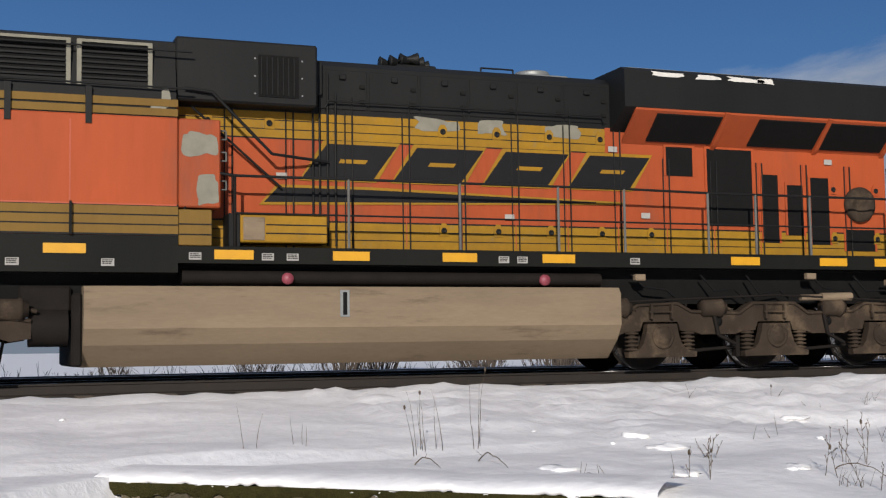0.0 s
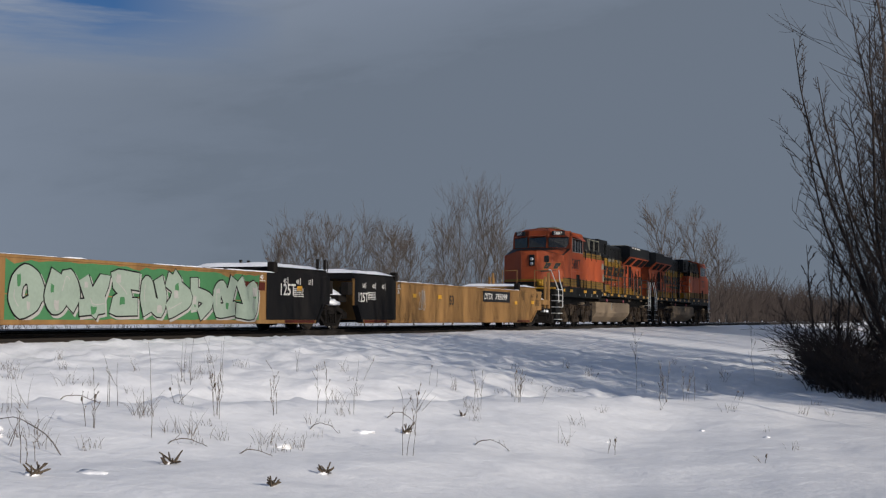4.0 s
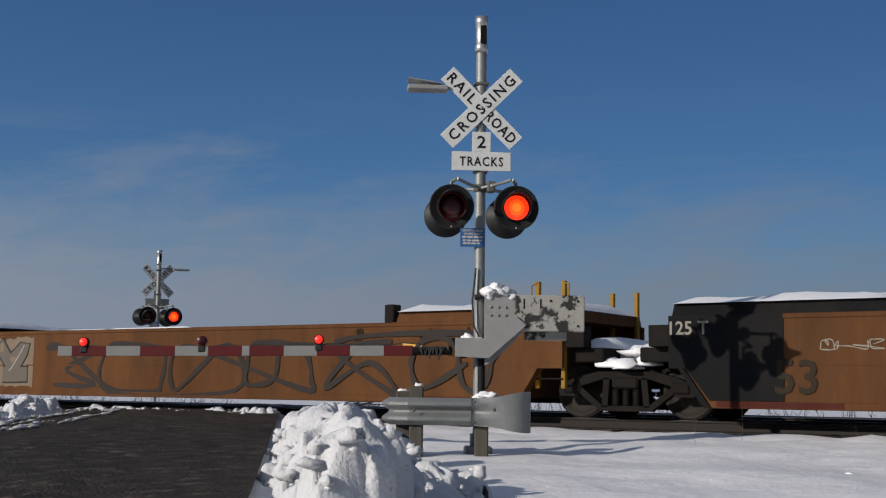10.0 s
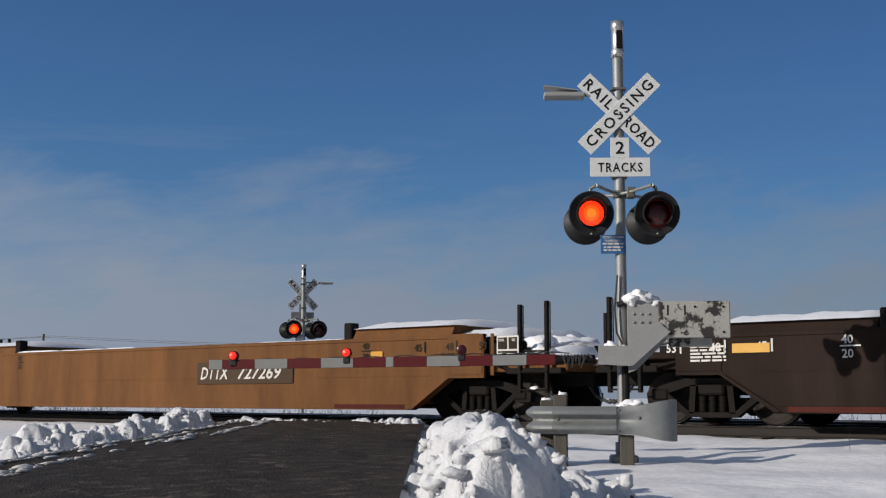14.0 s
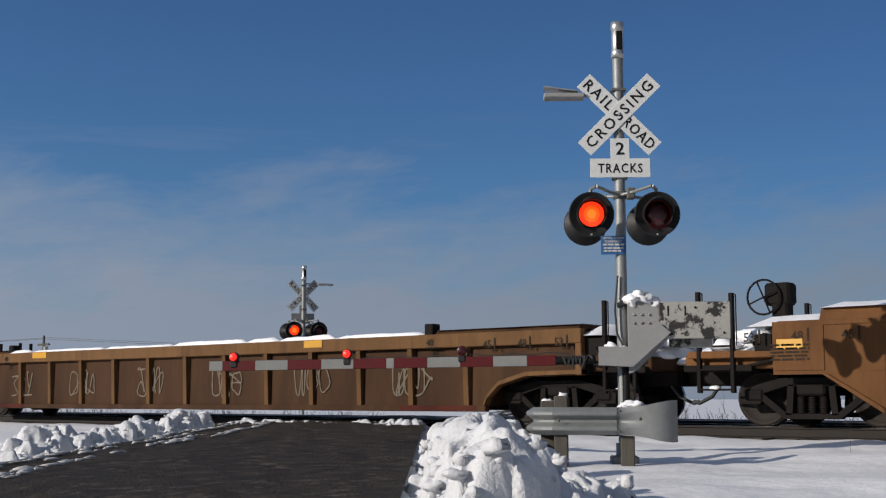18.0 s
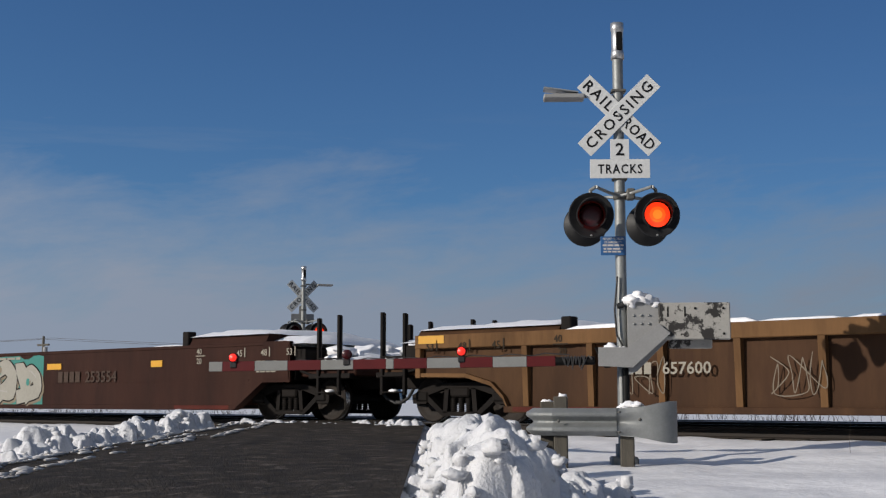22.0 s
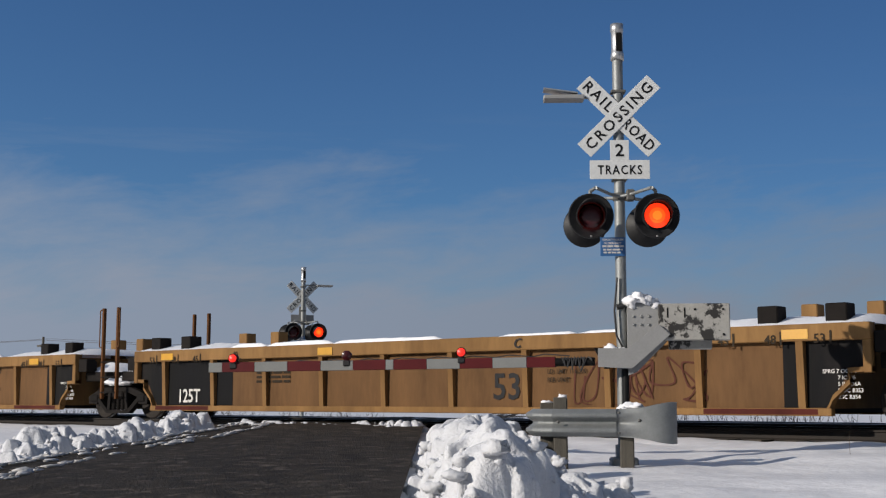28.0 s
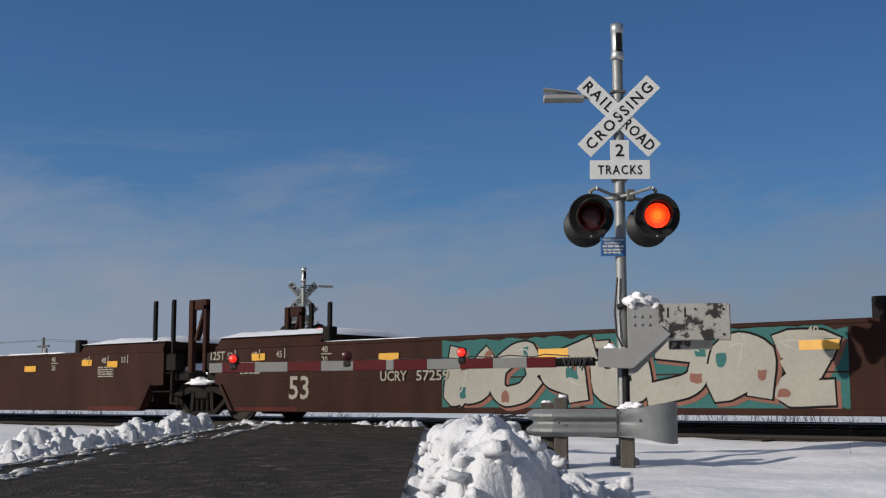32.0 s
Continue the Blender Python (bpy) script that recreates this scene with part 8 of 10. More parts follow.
    part("hood_top", Shape().slab([(hy, 3.86), (-hy, 3.86), (-hy, 4.56), (0.85, 4.66), (-0.85, 4.66), (hy, 4.56)], X(4.5), X(14.75)), BLK, t, "black hood roof")
    for k in range(6):
        x = 4.60 + 0.80 * k
        part("roof_panel", Shape().box(min(X(x), X(x + 0.76)), hy - 0.018, 3.92, max(X(x), X(x + 0.76)), hy, 4.50, 0.006), BLK, t)
        part("lift_lug", Shape().box(X(x + 0.38) - 0.05, hy - 0.06, 4.36, X(x + 0.38) + 0.05, hy - 0.018, 4.44, 0.01), BLK, t)
        for dz in (4.02, 4.24):
            part("roof_latch", Shape().box(X(x + 0.68) - 0.04, hy - 0.045, dz, X(x + 0.68) + 0.04, hy - 0.018, dz + 0.05, 0.006), M["sill_black"], t)
    part("roof_rail", Shape().pipe([(X(4.7), hy - 0.08, 3.92), (X(4.75), hy - 0.10, 4.02), (X(9.2), hy - 0.10, 4.02), (X(9.25), hy - 0.08, 3.92)], 0.014), BLK, t, "black grab rail along the hood")
    part("brake_grid", Shape().box(X(2.50), -1.34, 3.86, X(4.52), 1.34, 4.76, 0.03), BLK, t, "black dynamic brake housing")
    part("radiator", Shape().slab([(-1.50, 4.12), (-1.50, 4.70), (-1.40, 4.76), (1.40, 4.76), (1.50, 4.70), (1.50, 4.12), (0.98, 3.80), (-0.98, 3.80)], X(9.4), X(14.9)), BLK, t, "flared black radiator section")
    part("radiator_flare", Shape().slab([(hy - 0.005, 3.62), (hy - 0.005, 3.68), (-1.49, 4.13), (-1.49, 4.08)], X(9.6), X(14.75)), OR, t, "orange flared side")
    for x0, x1 in ((10.0, 11.2), (11.9, 13.2), (13.3, 14.6)):
        part("radiator_screen", Shape().slab([(hy - 0.07, 3.66), (hy - 0.07, 3.68), (-1.45, 4.07), (-1.455, 4.03)], X(x0), X(x1)), M["black"], t, "dark radiator screen")
        part("flare_rib", Shape().slab([(hy - 0.01, 3.58), (hy - 0.10, 3.64), (-1.52, 4.09), (-1.49, 4.12)], X(x1) + 0.02, X(x1) + 0.10), OR, t)
    part("stripe_back", Shape().box(X(2.6), hy - 0.004, 1.84, X(14.75), hy + 0.01, 2.27), BLK, t, "black lines between the yellow bands")
    part("stripe_back", Shape().box(X(2.6), hy - 0.004, 3.44, X(9.3), hy + 0.01, 3.87), BLK, t, "black lines between the yellow bands")
    for z in (1.87, 2.0, 2.13):
        part("stripe", Shape().box(X(2.6), hy - 0.006, z, X(14.75), hy - 0.001, z + 0.115), YL, t, "yellow hood band")
    for z in (3.46, 3.59, 3.72):
        part("stripe", Shape().box(X(2.6), hy - 0.006, z, X(9.3), hy - 0.001, z + 0.115), YL, t, "upper yellow hood band")
    for x in [2.95 + 0.86 * i for i in range(14)]:
        part("door_seam", Shape().box(H(x), hy - 0.010, 1.9, H(x) + 0.014, hy - 0.004, 3.42), M["orange_dark"], t)
        part("door_rod", Shape().rod((H(x) + 0.06, hy - 0.025, 1.86), (H(x) + 0.06, hy - 0.025, 4.1 if x < 9 else 3.4), 0.012, 6), BLK, t)
        part("door_rod", Shape().rod((H(x) - 0.05, hy - 0.022, 1.86), (H(x) - 0.05, hy - 0.022, 3.86 if x < 9 else 3.4), 0.010, 6), BLK, t)
        for z, face in ((2.08, YL), (2.92, OR), (3.58, YL)):
            if (int(x * 10) + int(z * 10)) % 3 and not (x > 9 and z > 3) and not (3.4 < x < 10 and 2.5 < z < 3.5):
                la = part("latch", Shape().prism([(H(x) - 0.36, z), (H(x) - 0.22, z), (H(x) - 0.22, z + 0.13), (H(x) - 0.26, z + 0.19), (H(x) - 0.32, z + 0.19), (H(x) - 0.36, z + 0.13)], hy - 0.022, hy - 0.004), face, t, "door latch plate")
                part("latch_ring", Shape().turned((H(x) - 0.29, hy - 0.022, z + 0.08), (0, -1, 0), [(0, 0.045), (0.012, 0.045), (0.012, 0.022), (0.004, 0.02), (0.004, 0)], 12), BLK, la)
    for x0, x1, z0, z1 in ((9.84, 10.32, 3.13, 3.60), (10.58, 11.42, 2.33, 3.60), (11.62, 11.91, 2.07, 3.21), (12.08, 12.39, 2.20, 3.05), (12.54, 12.90, 2.05, 3.19), (13.22, 13.80, 1.95, 2.32)):
        part("dark_opening", Shape().box(H(x0), hy - 0.012, z0, H(x1), hy - 0.004, z1), M["black"], t, "dark door opening")
        part("opening_frame", Shape().box(H(x0) - 0.04, hy - 0.02, z0, H(x0), hy - 0.004, z1).box(H(x1), hy - 0.02, z0, H(x1) + 0.04, hy - 0.004, z1).box(H(x0) - 0.04, hy - 0.02, z1, H(x1) + 0.04, hy - 0.004, z1 + 0.04), OR, t)
    part("air_filter", Shape().turned((H(13.49), hy - 0.01, 2.75), (0, -1, 0), [(0, 0.30), (0.08, 0.30), (0.10, 0.24), (0.10, 0.18), (0.05, 0.12), (0.05, 0.0)], 20), M["truck"], t, "round filter housing")
    # the owner's emblem as plain slanted blocks with a yellow edge
    for x in (4.00, 5.35, 6.75, 8.15):
        em, ed = Shape(), Shape()
        for k, (sh, col, yy) in enumerate(((ed, 0.05, hy - 0.017), (em, 0.0, hy - 0.021))):
            flat_shape(sh, [(H(x - col), 2.90 - col), (H(x + 1.04 + col), 2.90 - col), (H(x + 1.40 + col), 3.40 + col), (H(x + 0.36 - col), 3.40 + col)], yy)
        flat_shape(ed, [(H(x + 0.52), 3.12), (H(x + 0.92), 3.12), (H(x + 0.96), 3.18), (H(x + 0.56), 3.18)], hy - 0.024)
        edge = part("emblem_edge", ed, YL, t, "yellow edge of an emblem block")
        part("emblem", em, M["sign_black"], edge, "black slanted emblem block")
    em, ed = Shape(), Shape()
    flat_shape(em, [(H(3.45), 2.52), (H(8.6), 2.64), (H(8.6), 2.66), (H(5.0), 2.74), (H(3.65), 2.74)], hy - 0.021)
    flat_shape(ed, [(H(3.38), 2.48), (H(9.1), 2.63), (H(9.1), 2.67), (H(5.0), 2.78), (H(3.63), 2.78)], hy - 0.017)
    part("emblem_edge", ed, YL, t, "yellow edge of the emblem")
    part("emblem", em, M["sign_black"], t, "black slanted emblem blocks")
    
    def on_nose(u, z):
        """A place on the slanted face of the nose, u from its rear edge to its front edge."""
        return (X(-5.12 - 0.68 * u) - mir * 0.008, -1.53 + 0.97 * u - 0.006, z)

    def on_face(places, out):
        """A flat shape that lies a little out from the slanted face of the nose."""
        return Shape().add([Vector(on_nose(u, z)) + Vector((-mir * 0.82, -0.57, 0)) * out for u, z in places], [tuple(range(len(places)))])
    for a, b in ((0.12, 0.46), (0.53, 0.88)):
        slope = [(b, 2.82), (a + 0.14, 2.82), (a + 0.11, 2.92), (a + 0.05, 2.94), (a, 3.10), (b - 0.12, 3.10)]
        mid = ((a + b) / 2, 2.96)
        edge = part("nose_emblem_edge", on_face([(mid[0] + (u - mid[0]) * 1.10, mid[1] + (z - mid[1]) * 1.10) for u, z in slope], 0.0), YL, t, "yellow edge of an emblem block")
        part("nose_emblem", on_face(slope, 0.003), M["sign_black"], edge, "black slanted emblem block")
        part("emblem_cut", on_face([(b - 0.14, 2.935), (a + 0.16, 2.935), (a + 0.15, 2.965), (b - 0.15, 2.965)], 0.006), OR, edge)
    part("nose_emblem", on_face([(1.0, 2.64), (0.30, 2.72), (0.30, 2.74), (1.0, 2.71)], 0.003), M["sign_black"], t, "thin black swoosh")
    oval = [(0.74 + 0.100 * math.copysign(abs(math.cos(k * math.tau / 24)) ** 0.55, math.cos(k * math.tau / 24)), 3.29 + 0.16 * math.copysign(abs(math.sin(k * math.tau / 24)) ** 0.55, math.sin(k * math.tau / 24))) for k in range(24)]
    seal = part("nose_window_seal", on_face([(0.74 + (u - 0.74) * 1.14, 3.29 + (z - 3.29) * 1.10) for u, z in oval], 0.002), M["sign_black"], t, "black rubber window seal")
    part("nose_window", on_face(oval, 0.006), M["glass"], seal, "small dark nose window")
    # seam of the nose door and its hinges
    part("door_seam", on_face([(0.50, 2.32), (0.50, 3.56), (0.512, 3.56), (0.512, 2.32)], 0.001), M["orange_dark"], t, "seam of the nose door")
    for z in (2.75, 3.15, 3.45):
        part("hinge", on_face([(0.47, z), (0.47, z + 0.07), (0.50, z + 0.07), (0.50, z)], 0.012), M["orange_dark"], t)
    # roof details
    hn = Shape()
    for k in range(3):
        hn.turned((X(6.10 + 0.14 * k), -0.30 + 0.15 * k, 4.90 - 0.02 * k), (1, 0, 0.05), [(0, 0.04), (0.16, 0.05), (0.28, 0.10), (0.30, 0.11), (0.30, 0.0)], 12)
        hn.turned((X(6.42 - 0.12 * k), -0.28 + 0.15 * k, 4.88), (-1, 0, 0.05), [(0, 0.04), (0.16, 0.05), (0.28, 0.10), (0.30, 0.11), (0.30, 0.0)], 12)
    hn.box(X(6.05), -0.35, 4.64, X(6.7), 0.2, 4.82, 0.02)
    part("horn", hn, BLK, t, "cluster of air horns")
    part("exhaust", Shape().box(X(8.1), -0.45, 4.64, X(8.95), 0.45, 4.78, 0.02).turned((X(8.5), 0, 4.76), (0, 0, 1), [(0, 0.26), (0.10, 0.30), (0.13, 0.28), (0.05, 0.2)], 16), M["galv"], t, "dull metal exhaust stack")
    part("fan_rim", Shape().box(X(9.6), -1.2, 4.76, X(12.2), 1.2, 4.82, 0.02), M["primer"], t, "worn radiator roof edge")
    # tank and trucks
    part("fuel_tank", Shape().slab([(-1.44, 1.29), (-1.50, 1.20), (-1.50, 0.72), (-1.36, 0.50), (-1.02, 0.21), (1.02, 0.21), (1.36, 0.50), (1.50, 0.72), (1.50, 1.20), (1.44, 1.29)], X(1.30), X(9.24)), M["tank"], t, "dust-coated steel fuel tank")
    part("tank_end", Shape().box(X(1.16), -1.3, 0.22, X(1.30), 1.3, 1.2, 0.03), M["truck_black"], t)
    part("tank_end", Shape().box(X(9.24), -1.2, 0.3, X(9.32), 1.2, 1.2, 0.03), M["truck_black"], t)
    for k in range(5):
        xa = 9.5 + 1.05 * k + 0.2 * (k % 2)
        part("hose", Shape().pipe([(X(xa), -1.36, 1.50), (X(xa + 0.2), -1.42, 1.30 - 0.05 * (k % 3)), (X(xa + 0.6), -1.40, 1.26), (X(xa + 0.8), -1.36, 1.12)], 0.016), M["black"], t)
    for xa, z in ((9.62, 1.40), (12.8, 1.44), (14.4, 1.34)):
        part("valve", Shape().box(X(xa) - 0.09, -1.46, z, X(xa) + 0.09, -1.36, z + 0.10, 0.012), M["tank"], t)
    part("sight_glass", Shape().box(X(4.78), -1.515, 0.86, X(4.92), -1.50, 1.24, 0.006), M["galv"], t, "fuel sight glass")
    part("sight_dots", Shape().box(X(4.82), -1.52, 0.89, X(4.88), -1.516, 1.21), M["black"], t)
    for x in (4.05, 8.0):
        part("filler_cap", Shape().turned((X(x), -1.40, 1.40), (0, -1, 0), [(0, 0.085), (0.05, 0.08), (0.06, 0.0)], 14), M["red_light"], t, "reddish fuel filler cap")
    part("reservoir", Shape().rod((X(2.6), -1.25, 1.42), (X(9.0), -1.25, 1.42), 0.10, 10), M["truck_black"], t)
    xs = [X(-4.45), X(-2.40), X(-0.35)]
    loco_truck(t, q0, sorted(xs))
    loco_truck(t, q0, sorted([X(10.0), X(12.1), X(14.2)]))
    # reflectors, plates, rails
    for x in (-5.0, -3.55, -0.9, 1.05, 3.28, 4.95, 6.6, 8.2, 11.5, 13.2, 14.3):
        z = 1.72 if x > 2.5 else 1.78
        part("reflector", Shape().box(X(x) - 0.27, NEAR - 0.008, z - 0.065, X(x) + 0.27, NEAR - 0.003, z + 0.065), M[YW], t, "yellow reflector strip")
    for x in (-2.0, -0.85, 0.4, 1.6, 2.75, 3.75, 4.1, 7.3, 7.6, 9.5):
        z = 1.645 if x > 2.5 else 1.55
        plate = part("notice", Shape().box(X(x) - 0.085, NEAR - 0.008, z, X(x) + 0.085, NEAR - 0.003, z + 0.10, 0.002), M["label_grey"], t, "small dull white notice plate")
        bars(plate, X(x) - 0.07, NEAR - 0.011, z + 0.02, 0.14, 0.07, 3, M["sill_black"], int(x * 10))
    rails = [(2.62, 2.9), (3.3, 2.82), (4.93, 2.82), (6.63, 2.82), (8.23, 2.82), (9.36, 2.82), (10.86, 2.80), (11.75, 2.80), (12.8, 2.80), (14.5, 2.8)]
    for x, z in rails:
        part("handrail_post", Shape().rod((X(x), NEAR + 0.04, 1.62), (X(x), NEAR + 0.04, z), 0.022, 8), M["truck_black"] if x < 4 else M["rail_post"], t, "handrail post")
    part("handrail", Shape().pipe([(X(x), NEAR + 0.04, z) for x, z in rails], 0.02, 8), BLK, t, "walkway handrail")
    part("handrail", Shape().pipe([(X(3.3), NEAR + 0.04, 2.3)] + [(X(x), NEAR + 0.04, 2.3) for x, z in rails[2:]], 0.014), BLK, t)
    x0, x1 = sorted((X(3.38), X(4.62)))
    box = part("locker", Shape().box(x0, NEAR + 0.06, 1.90, x1, hy - 0.02, 2.29, 0.015), M["yellow"], t, "yellow battery box with black lines")
    part("locker_end", Shape().box(*sorted((X(3.22), X(3.38)))[:1], NEAR + 0.06, 1.83, sorted((X(3.22), X(3.38)))[1], hy - 0.02, 2.30, 0.01), BLK, box)
    for z in (2.02, 2.14):
        part("locker_line", Shape().box(x0 + 0.36, NEAR + 0.055, z, x1, NEAR + 0.06, z + 0.018), BLK, box)
    part("locker_plate", Shape().box(x0 + 0.04, NEAR + 0.045, 1.93, x0 + 0.34, NEAR + 0.055, 2.25, 0.006), M["tank"], box, "dusty tan cover plate")
    part("stair_rail", Shape().pipe([(X(2.62), NEAR + 0.1, 4.02), (X(3.0), NEAR + 0.1, 3.98), (X(3.85), NEAR + 0.15, 3.16), (X(4.75), -1.06, 3.12)], 0.022, 8), BLK, t, "sloping black strut")
    part("stair_rail", Shape().pipe([(X(2.75), -1.2, 3.80), (X(4.05), -1.06, 2.72)], 0.018, 8), BLK, t, "sloping black strut")
    for k, x in enumerate((4.52, 4.62, 4.74, 4.86)):
        part("riser_pipe", Shape().rod((X(x), hy - 0.06, 1.90), (X(x), hy - 0.06, 4.45 - 0.3 * (k % 2)), 0.016, 8), BLK, t, "black riser pipe")
    part("riser_box", Shape().box(*sorted((X(4.50), X(4.66)))[:1], hy - 0.09, 4.10, sorted((X(4.50), X(4.66)))[1], hy, 4.60, 0.01), BLK, t)
    for k, (cx, w) in enumerate(((10.2, 0.30), (10.9, 0.22), (11.6, 0.34), (12.0, 0.16))):
        sc = Shape()
        flat_shape(sc, [(X(px), pz) for px, pz in smooth_blob(cx, 4.66, w, 0.035, 13 + k)], -1.503)
        part("paint_chip", sc, M["white_paint"], t, "flaked pale edge of the radiator roof")
    part("roof_hoop", Shape().pipe([(X(7.35), -0.6, 4.62), (X(7.35), -0.6, 4.78), (X(7.9), -0.6, 4.78), (X(7.9), -0.6, 4.62)], 0.014), BLK, t)
    for x, z in ((3.7, 2.86), (7.15, 2.34), (8.9, 3.47), (9.45, 2.42), (12.9, 3.42)):
        part("notice", Shape().box(H(x) - 0.08, hy - 0.03, z, H(x) + 0.08, hy - 0.025, z + 0.09, 0.002), M["label_grey"], t, "small dull white notice plate")
    part("air_reservoir", Shape().rod((X(0.62), -1.1, 0.75), (X(1.12), -1.1, 0.75), 0.26, 14).box(X(0.5), -1.2, 0.95, X(1.16), 1.2, 1.3, 0.03), M["truck_black"], t, "grimy air reservoir")
    # both stepped ends
    for s, xa, xb in ((-1, -6.06, -5.30), (1, 14.7, 15.2)):
        well = part("step_well", Shape().box(X(min(xa, xb)), NEAR + 0.08, 0.30, X(max(xa, xb)), NEAR + 0.5, 1.78), M["sill_black"], t, "black step well")
        for z in (0.32, 0.62, 0.92, 1.22, 1.50, 1.77):
            part("step", Shape().box(X(min(xa, xb)) - 0.02, NEAR - 0.02, z, X(max(xa, xb)) + 0.02, NEAR + 0.3, z + 0.035), M["chrome"], well, "pale-edged step")
        if s < 0:
            for k, line in enumerate((((-6.62, 0.30, 2.72), (-6.42, 0.25, 2.72), (-5.91, 0.02, 1.8), (-5.90, 0.0, 1.15)), ((-5.76, 0.04, 2.74), (-5.69, 0.02, 2.25), (-5.22, 0.0, 1.74), (-5.23, 0.0, 0.92)))):
                part("grab_iron", Shape().pipe([(X(px), NEAR - 0.02 + py, pz) for px, py, pz in line], 0.024), M["chrome"], t, "white grab iron")
            part("ditch_light", Shape().box(X(-6.42), -0.85, 1.95, X(-6.18), -0.55, 2.25, 0.03).turned((X(-6.42), -0.70, 2.10), (-mir, 0, 0), [(0, 0.10), (0.04, 0.10), (0.05, 0.0)], 14), M["yellow"], t, "yellow ditch light box")
            part("deck_plate", Shape().box(X(-6.40), -1.42, 1.80, X(-6.05), 1.42, 1.90, 0.02), M["yellow"], t, "worn yellow deck edge")
        for dx in (xa, xb) if s > 0 else ():
            part("grab_iron", Shape().pipe([(X(dx), NEAR, 1.0), (X(dx), NEAR, 1.75), (X(dx + s * 0.35), NEAR + 0.05, 2.5), (X(dx + s * 0.38), NEAR + 0.1, 2.75)], 0.024), M["chrome"], t, "white grab iron")
        e = -6.4 if s < 0 else 15.35
        part("coupler", Shape().box(X(min(e, e + s * 0.9)), -0.13, 0.72, X(max(e, e + s * 0.9)), 0.13, 0.98, 0.03).box(X(min(e + s * 0.7, e + s * 1.05)), -0.22, 0.66, X(max(e + s * 0.7, e + s * 1.05)), 0.22, 1.02, 0.05), M["truck_black"], t, "knuckle coupler")
        part("end_plate", Shape().box(X(min(e, e + s * 0.08)), -1.3, 0.5, X(max(e, e + s * 0.08)), 1.3, 1.5, 0.02), M["truck_black"], t, "pilot plate")
        part("plow", Shape().prism([(X(e - s * 0.2), 0.16), (X(e + s * 0.12), 0.16), (X(e + s * 0.05), 0.5), (X(e - s * 0.2), 0.6)], -1.35, 1.35), M["truck_black"], t, "snow plough")
        part("end_rail", Shape().pipe([(X(e), -1.2, 1.8), (X(e), -1.2, 2.7), (X(e), -0.45, 2.7), (X(e), -0.45, 1.8)], 0.02).pipe([(X(e), 1.2, 1.8), (X(e), 1.2, 2.7), (X(e), 0.45, 2.7), (X(e), 0.45, 1.8)], 0.016), CAR["tan_paint"], t)
        part("air_hose", Shape().pipe([(X(e + s * 0.1), -0.5, 1.0), (X(e + s * 0.3), -0.5, 0.6), (X(e + s * 0.6), -0.45, 0.45)], 0.03), M["hose"], t)
        part("air_hose", Shape().pipe([(X(e + s * 0.1), 0.5, 1.0), (X(e + s * 0.3), 0.5, 0.6), (X(e + s * 0.6), 0.45, 0.45)], 0.03), M["hose"], t)
    return t


locomotive(4.0, "5887", 1, "orange and black diesel locomotive with yellow stripes, cab trailing")
locomotive(27.9, "7221", -1, "orange and black leading diesel locomotive, snow dusted")

# ---- trees, bushes and weeds ----


def twigs(s, p, d, length, r, depth, rnd, spread, sides=4, split=(2, 4), lean=0.12, stop=0.008):
    """Grows one branch in a few bent pieces, then its side branches."""
    n = 3 if depth else 2
    pts = [p]
    for i in range(n):
        d = (d + Vector((rnd.uniform(-1, 1), rnd.uniform(-1, 1), rnd.uniform(-0.4, 0.9) + lean)) * 0.16).normalized()
        pts.append(pts[-1] + d * length / n)
    for i, (a, b) in enumerate(zip(pts, pts[1:])):
        s.rod(a, b, r * (1 - 0.22 * i), sides if depth > 1 else 3, r * (1 - 0.22 * (i + 1)), cap=False)
    if depth == 0:
        return
    for k in range(rnd.randint(*split)):
        i = rnd.randint(1, n)
        a = rnd.uniform(0, math.tau)
        u = d.orthogonal().normalized()
        w = d.cross(u)
        q = (d + (u * math.cos(a) + w * math.sin(a)) * rnd.uniform(0.5, 1.0) * spread).normalized()
        twigs(s, pts[i], q, length * rnd.uniform(0.55, 0.8), max(stop, r * 0.55), depth - 1, rnd, spread, sides, split, lean, stop)


def bare_tree(name, x, y, height, seed, depth=5, spread=0.7, mat="bark", twig="twig", label="leafless grey tree", limbs=7, sink=0.2, thick=0.03, stop=0.008):
    rnd = random.Random(seed)
    z = ground_z(x, y)
    t = thing(name, pose(x, y, z), label, "tree", "bare trees along the railway")
    tr, cr = Shape(), Shape()
    p = Vector((0, 0, -sink))
    r = height * thick
    pts = [p]
    for i in range(6):
        pts.append(pts[-1] + Vector((rnd.uniform(-0.05, 0.05), rnd.uniform(-0.05, 0.05), 0.15)) * height)
    for i, (a, b) in enumerate(zip(pts, pts[1:])):
        tr.rod(a, b, r * (1 - 0.14 * i), 8, r * (1 - 0.14 * (i + 1)), cap=False)
    for k in range(limbs):
        i = 1 + (k * 5) // limbs
        a = k * 2.4 + rnd.uniform(-0.4, 0.4)
        up = 0.55 + 0.12 * i
        d = Vector((math.cos(a) * spread, math.sin(a) * spread, up)).normalized()
        twigs(cr, pts[i], d, height * rnd.uniform(0.24, 0.36), r * 0.42, depth - 2, rnd, spread, 4, (3, 5), 0.25, stop)
    twigs(cr, pts[-1], Vector((0, 0, 1)), height * 0.22, r * 0.3, depth - 2, rnd, spread, 4, (3, 5), 0.25, stop)
    part("trunk", tr, M[mat], t, "ridged grey trunk")
    part("crown", cr, M[twig], t, "fine leafless branches")
    return t


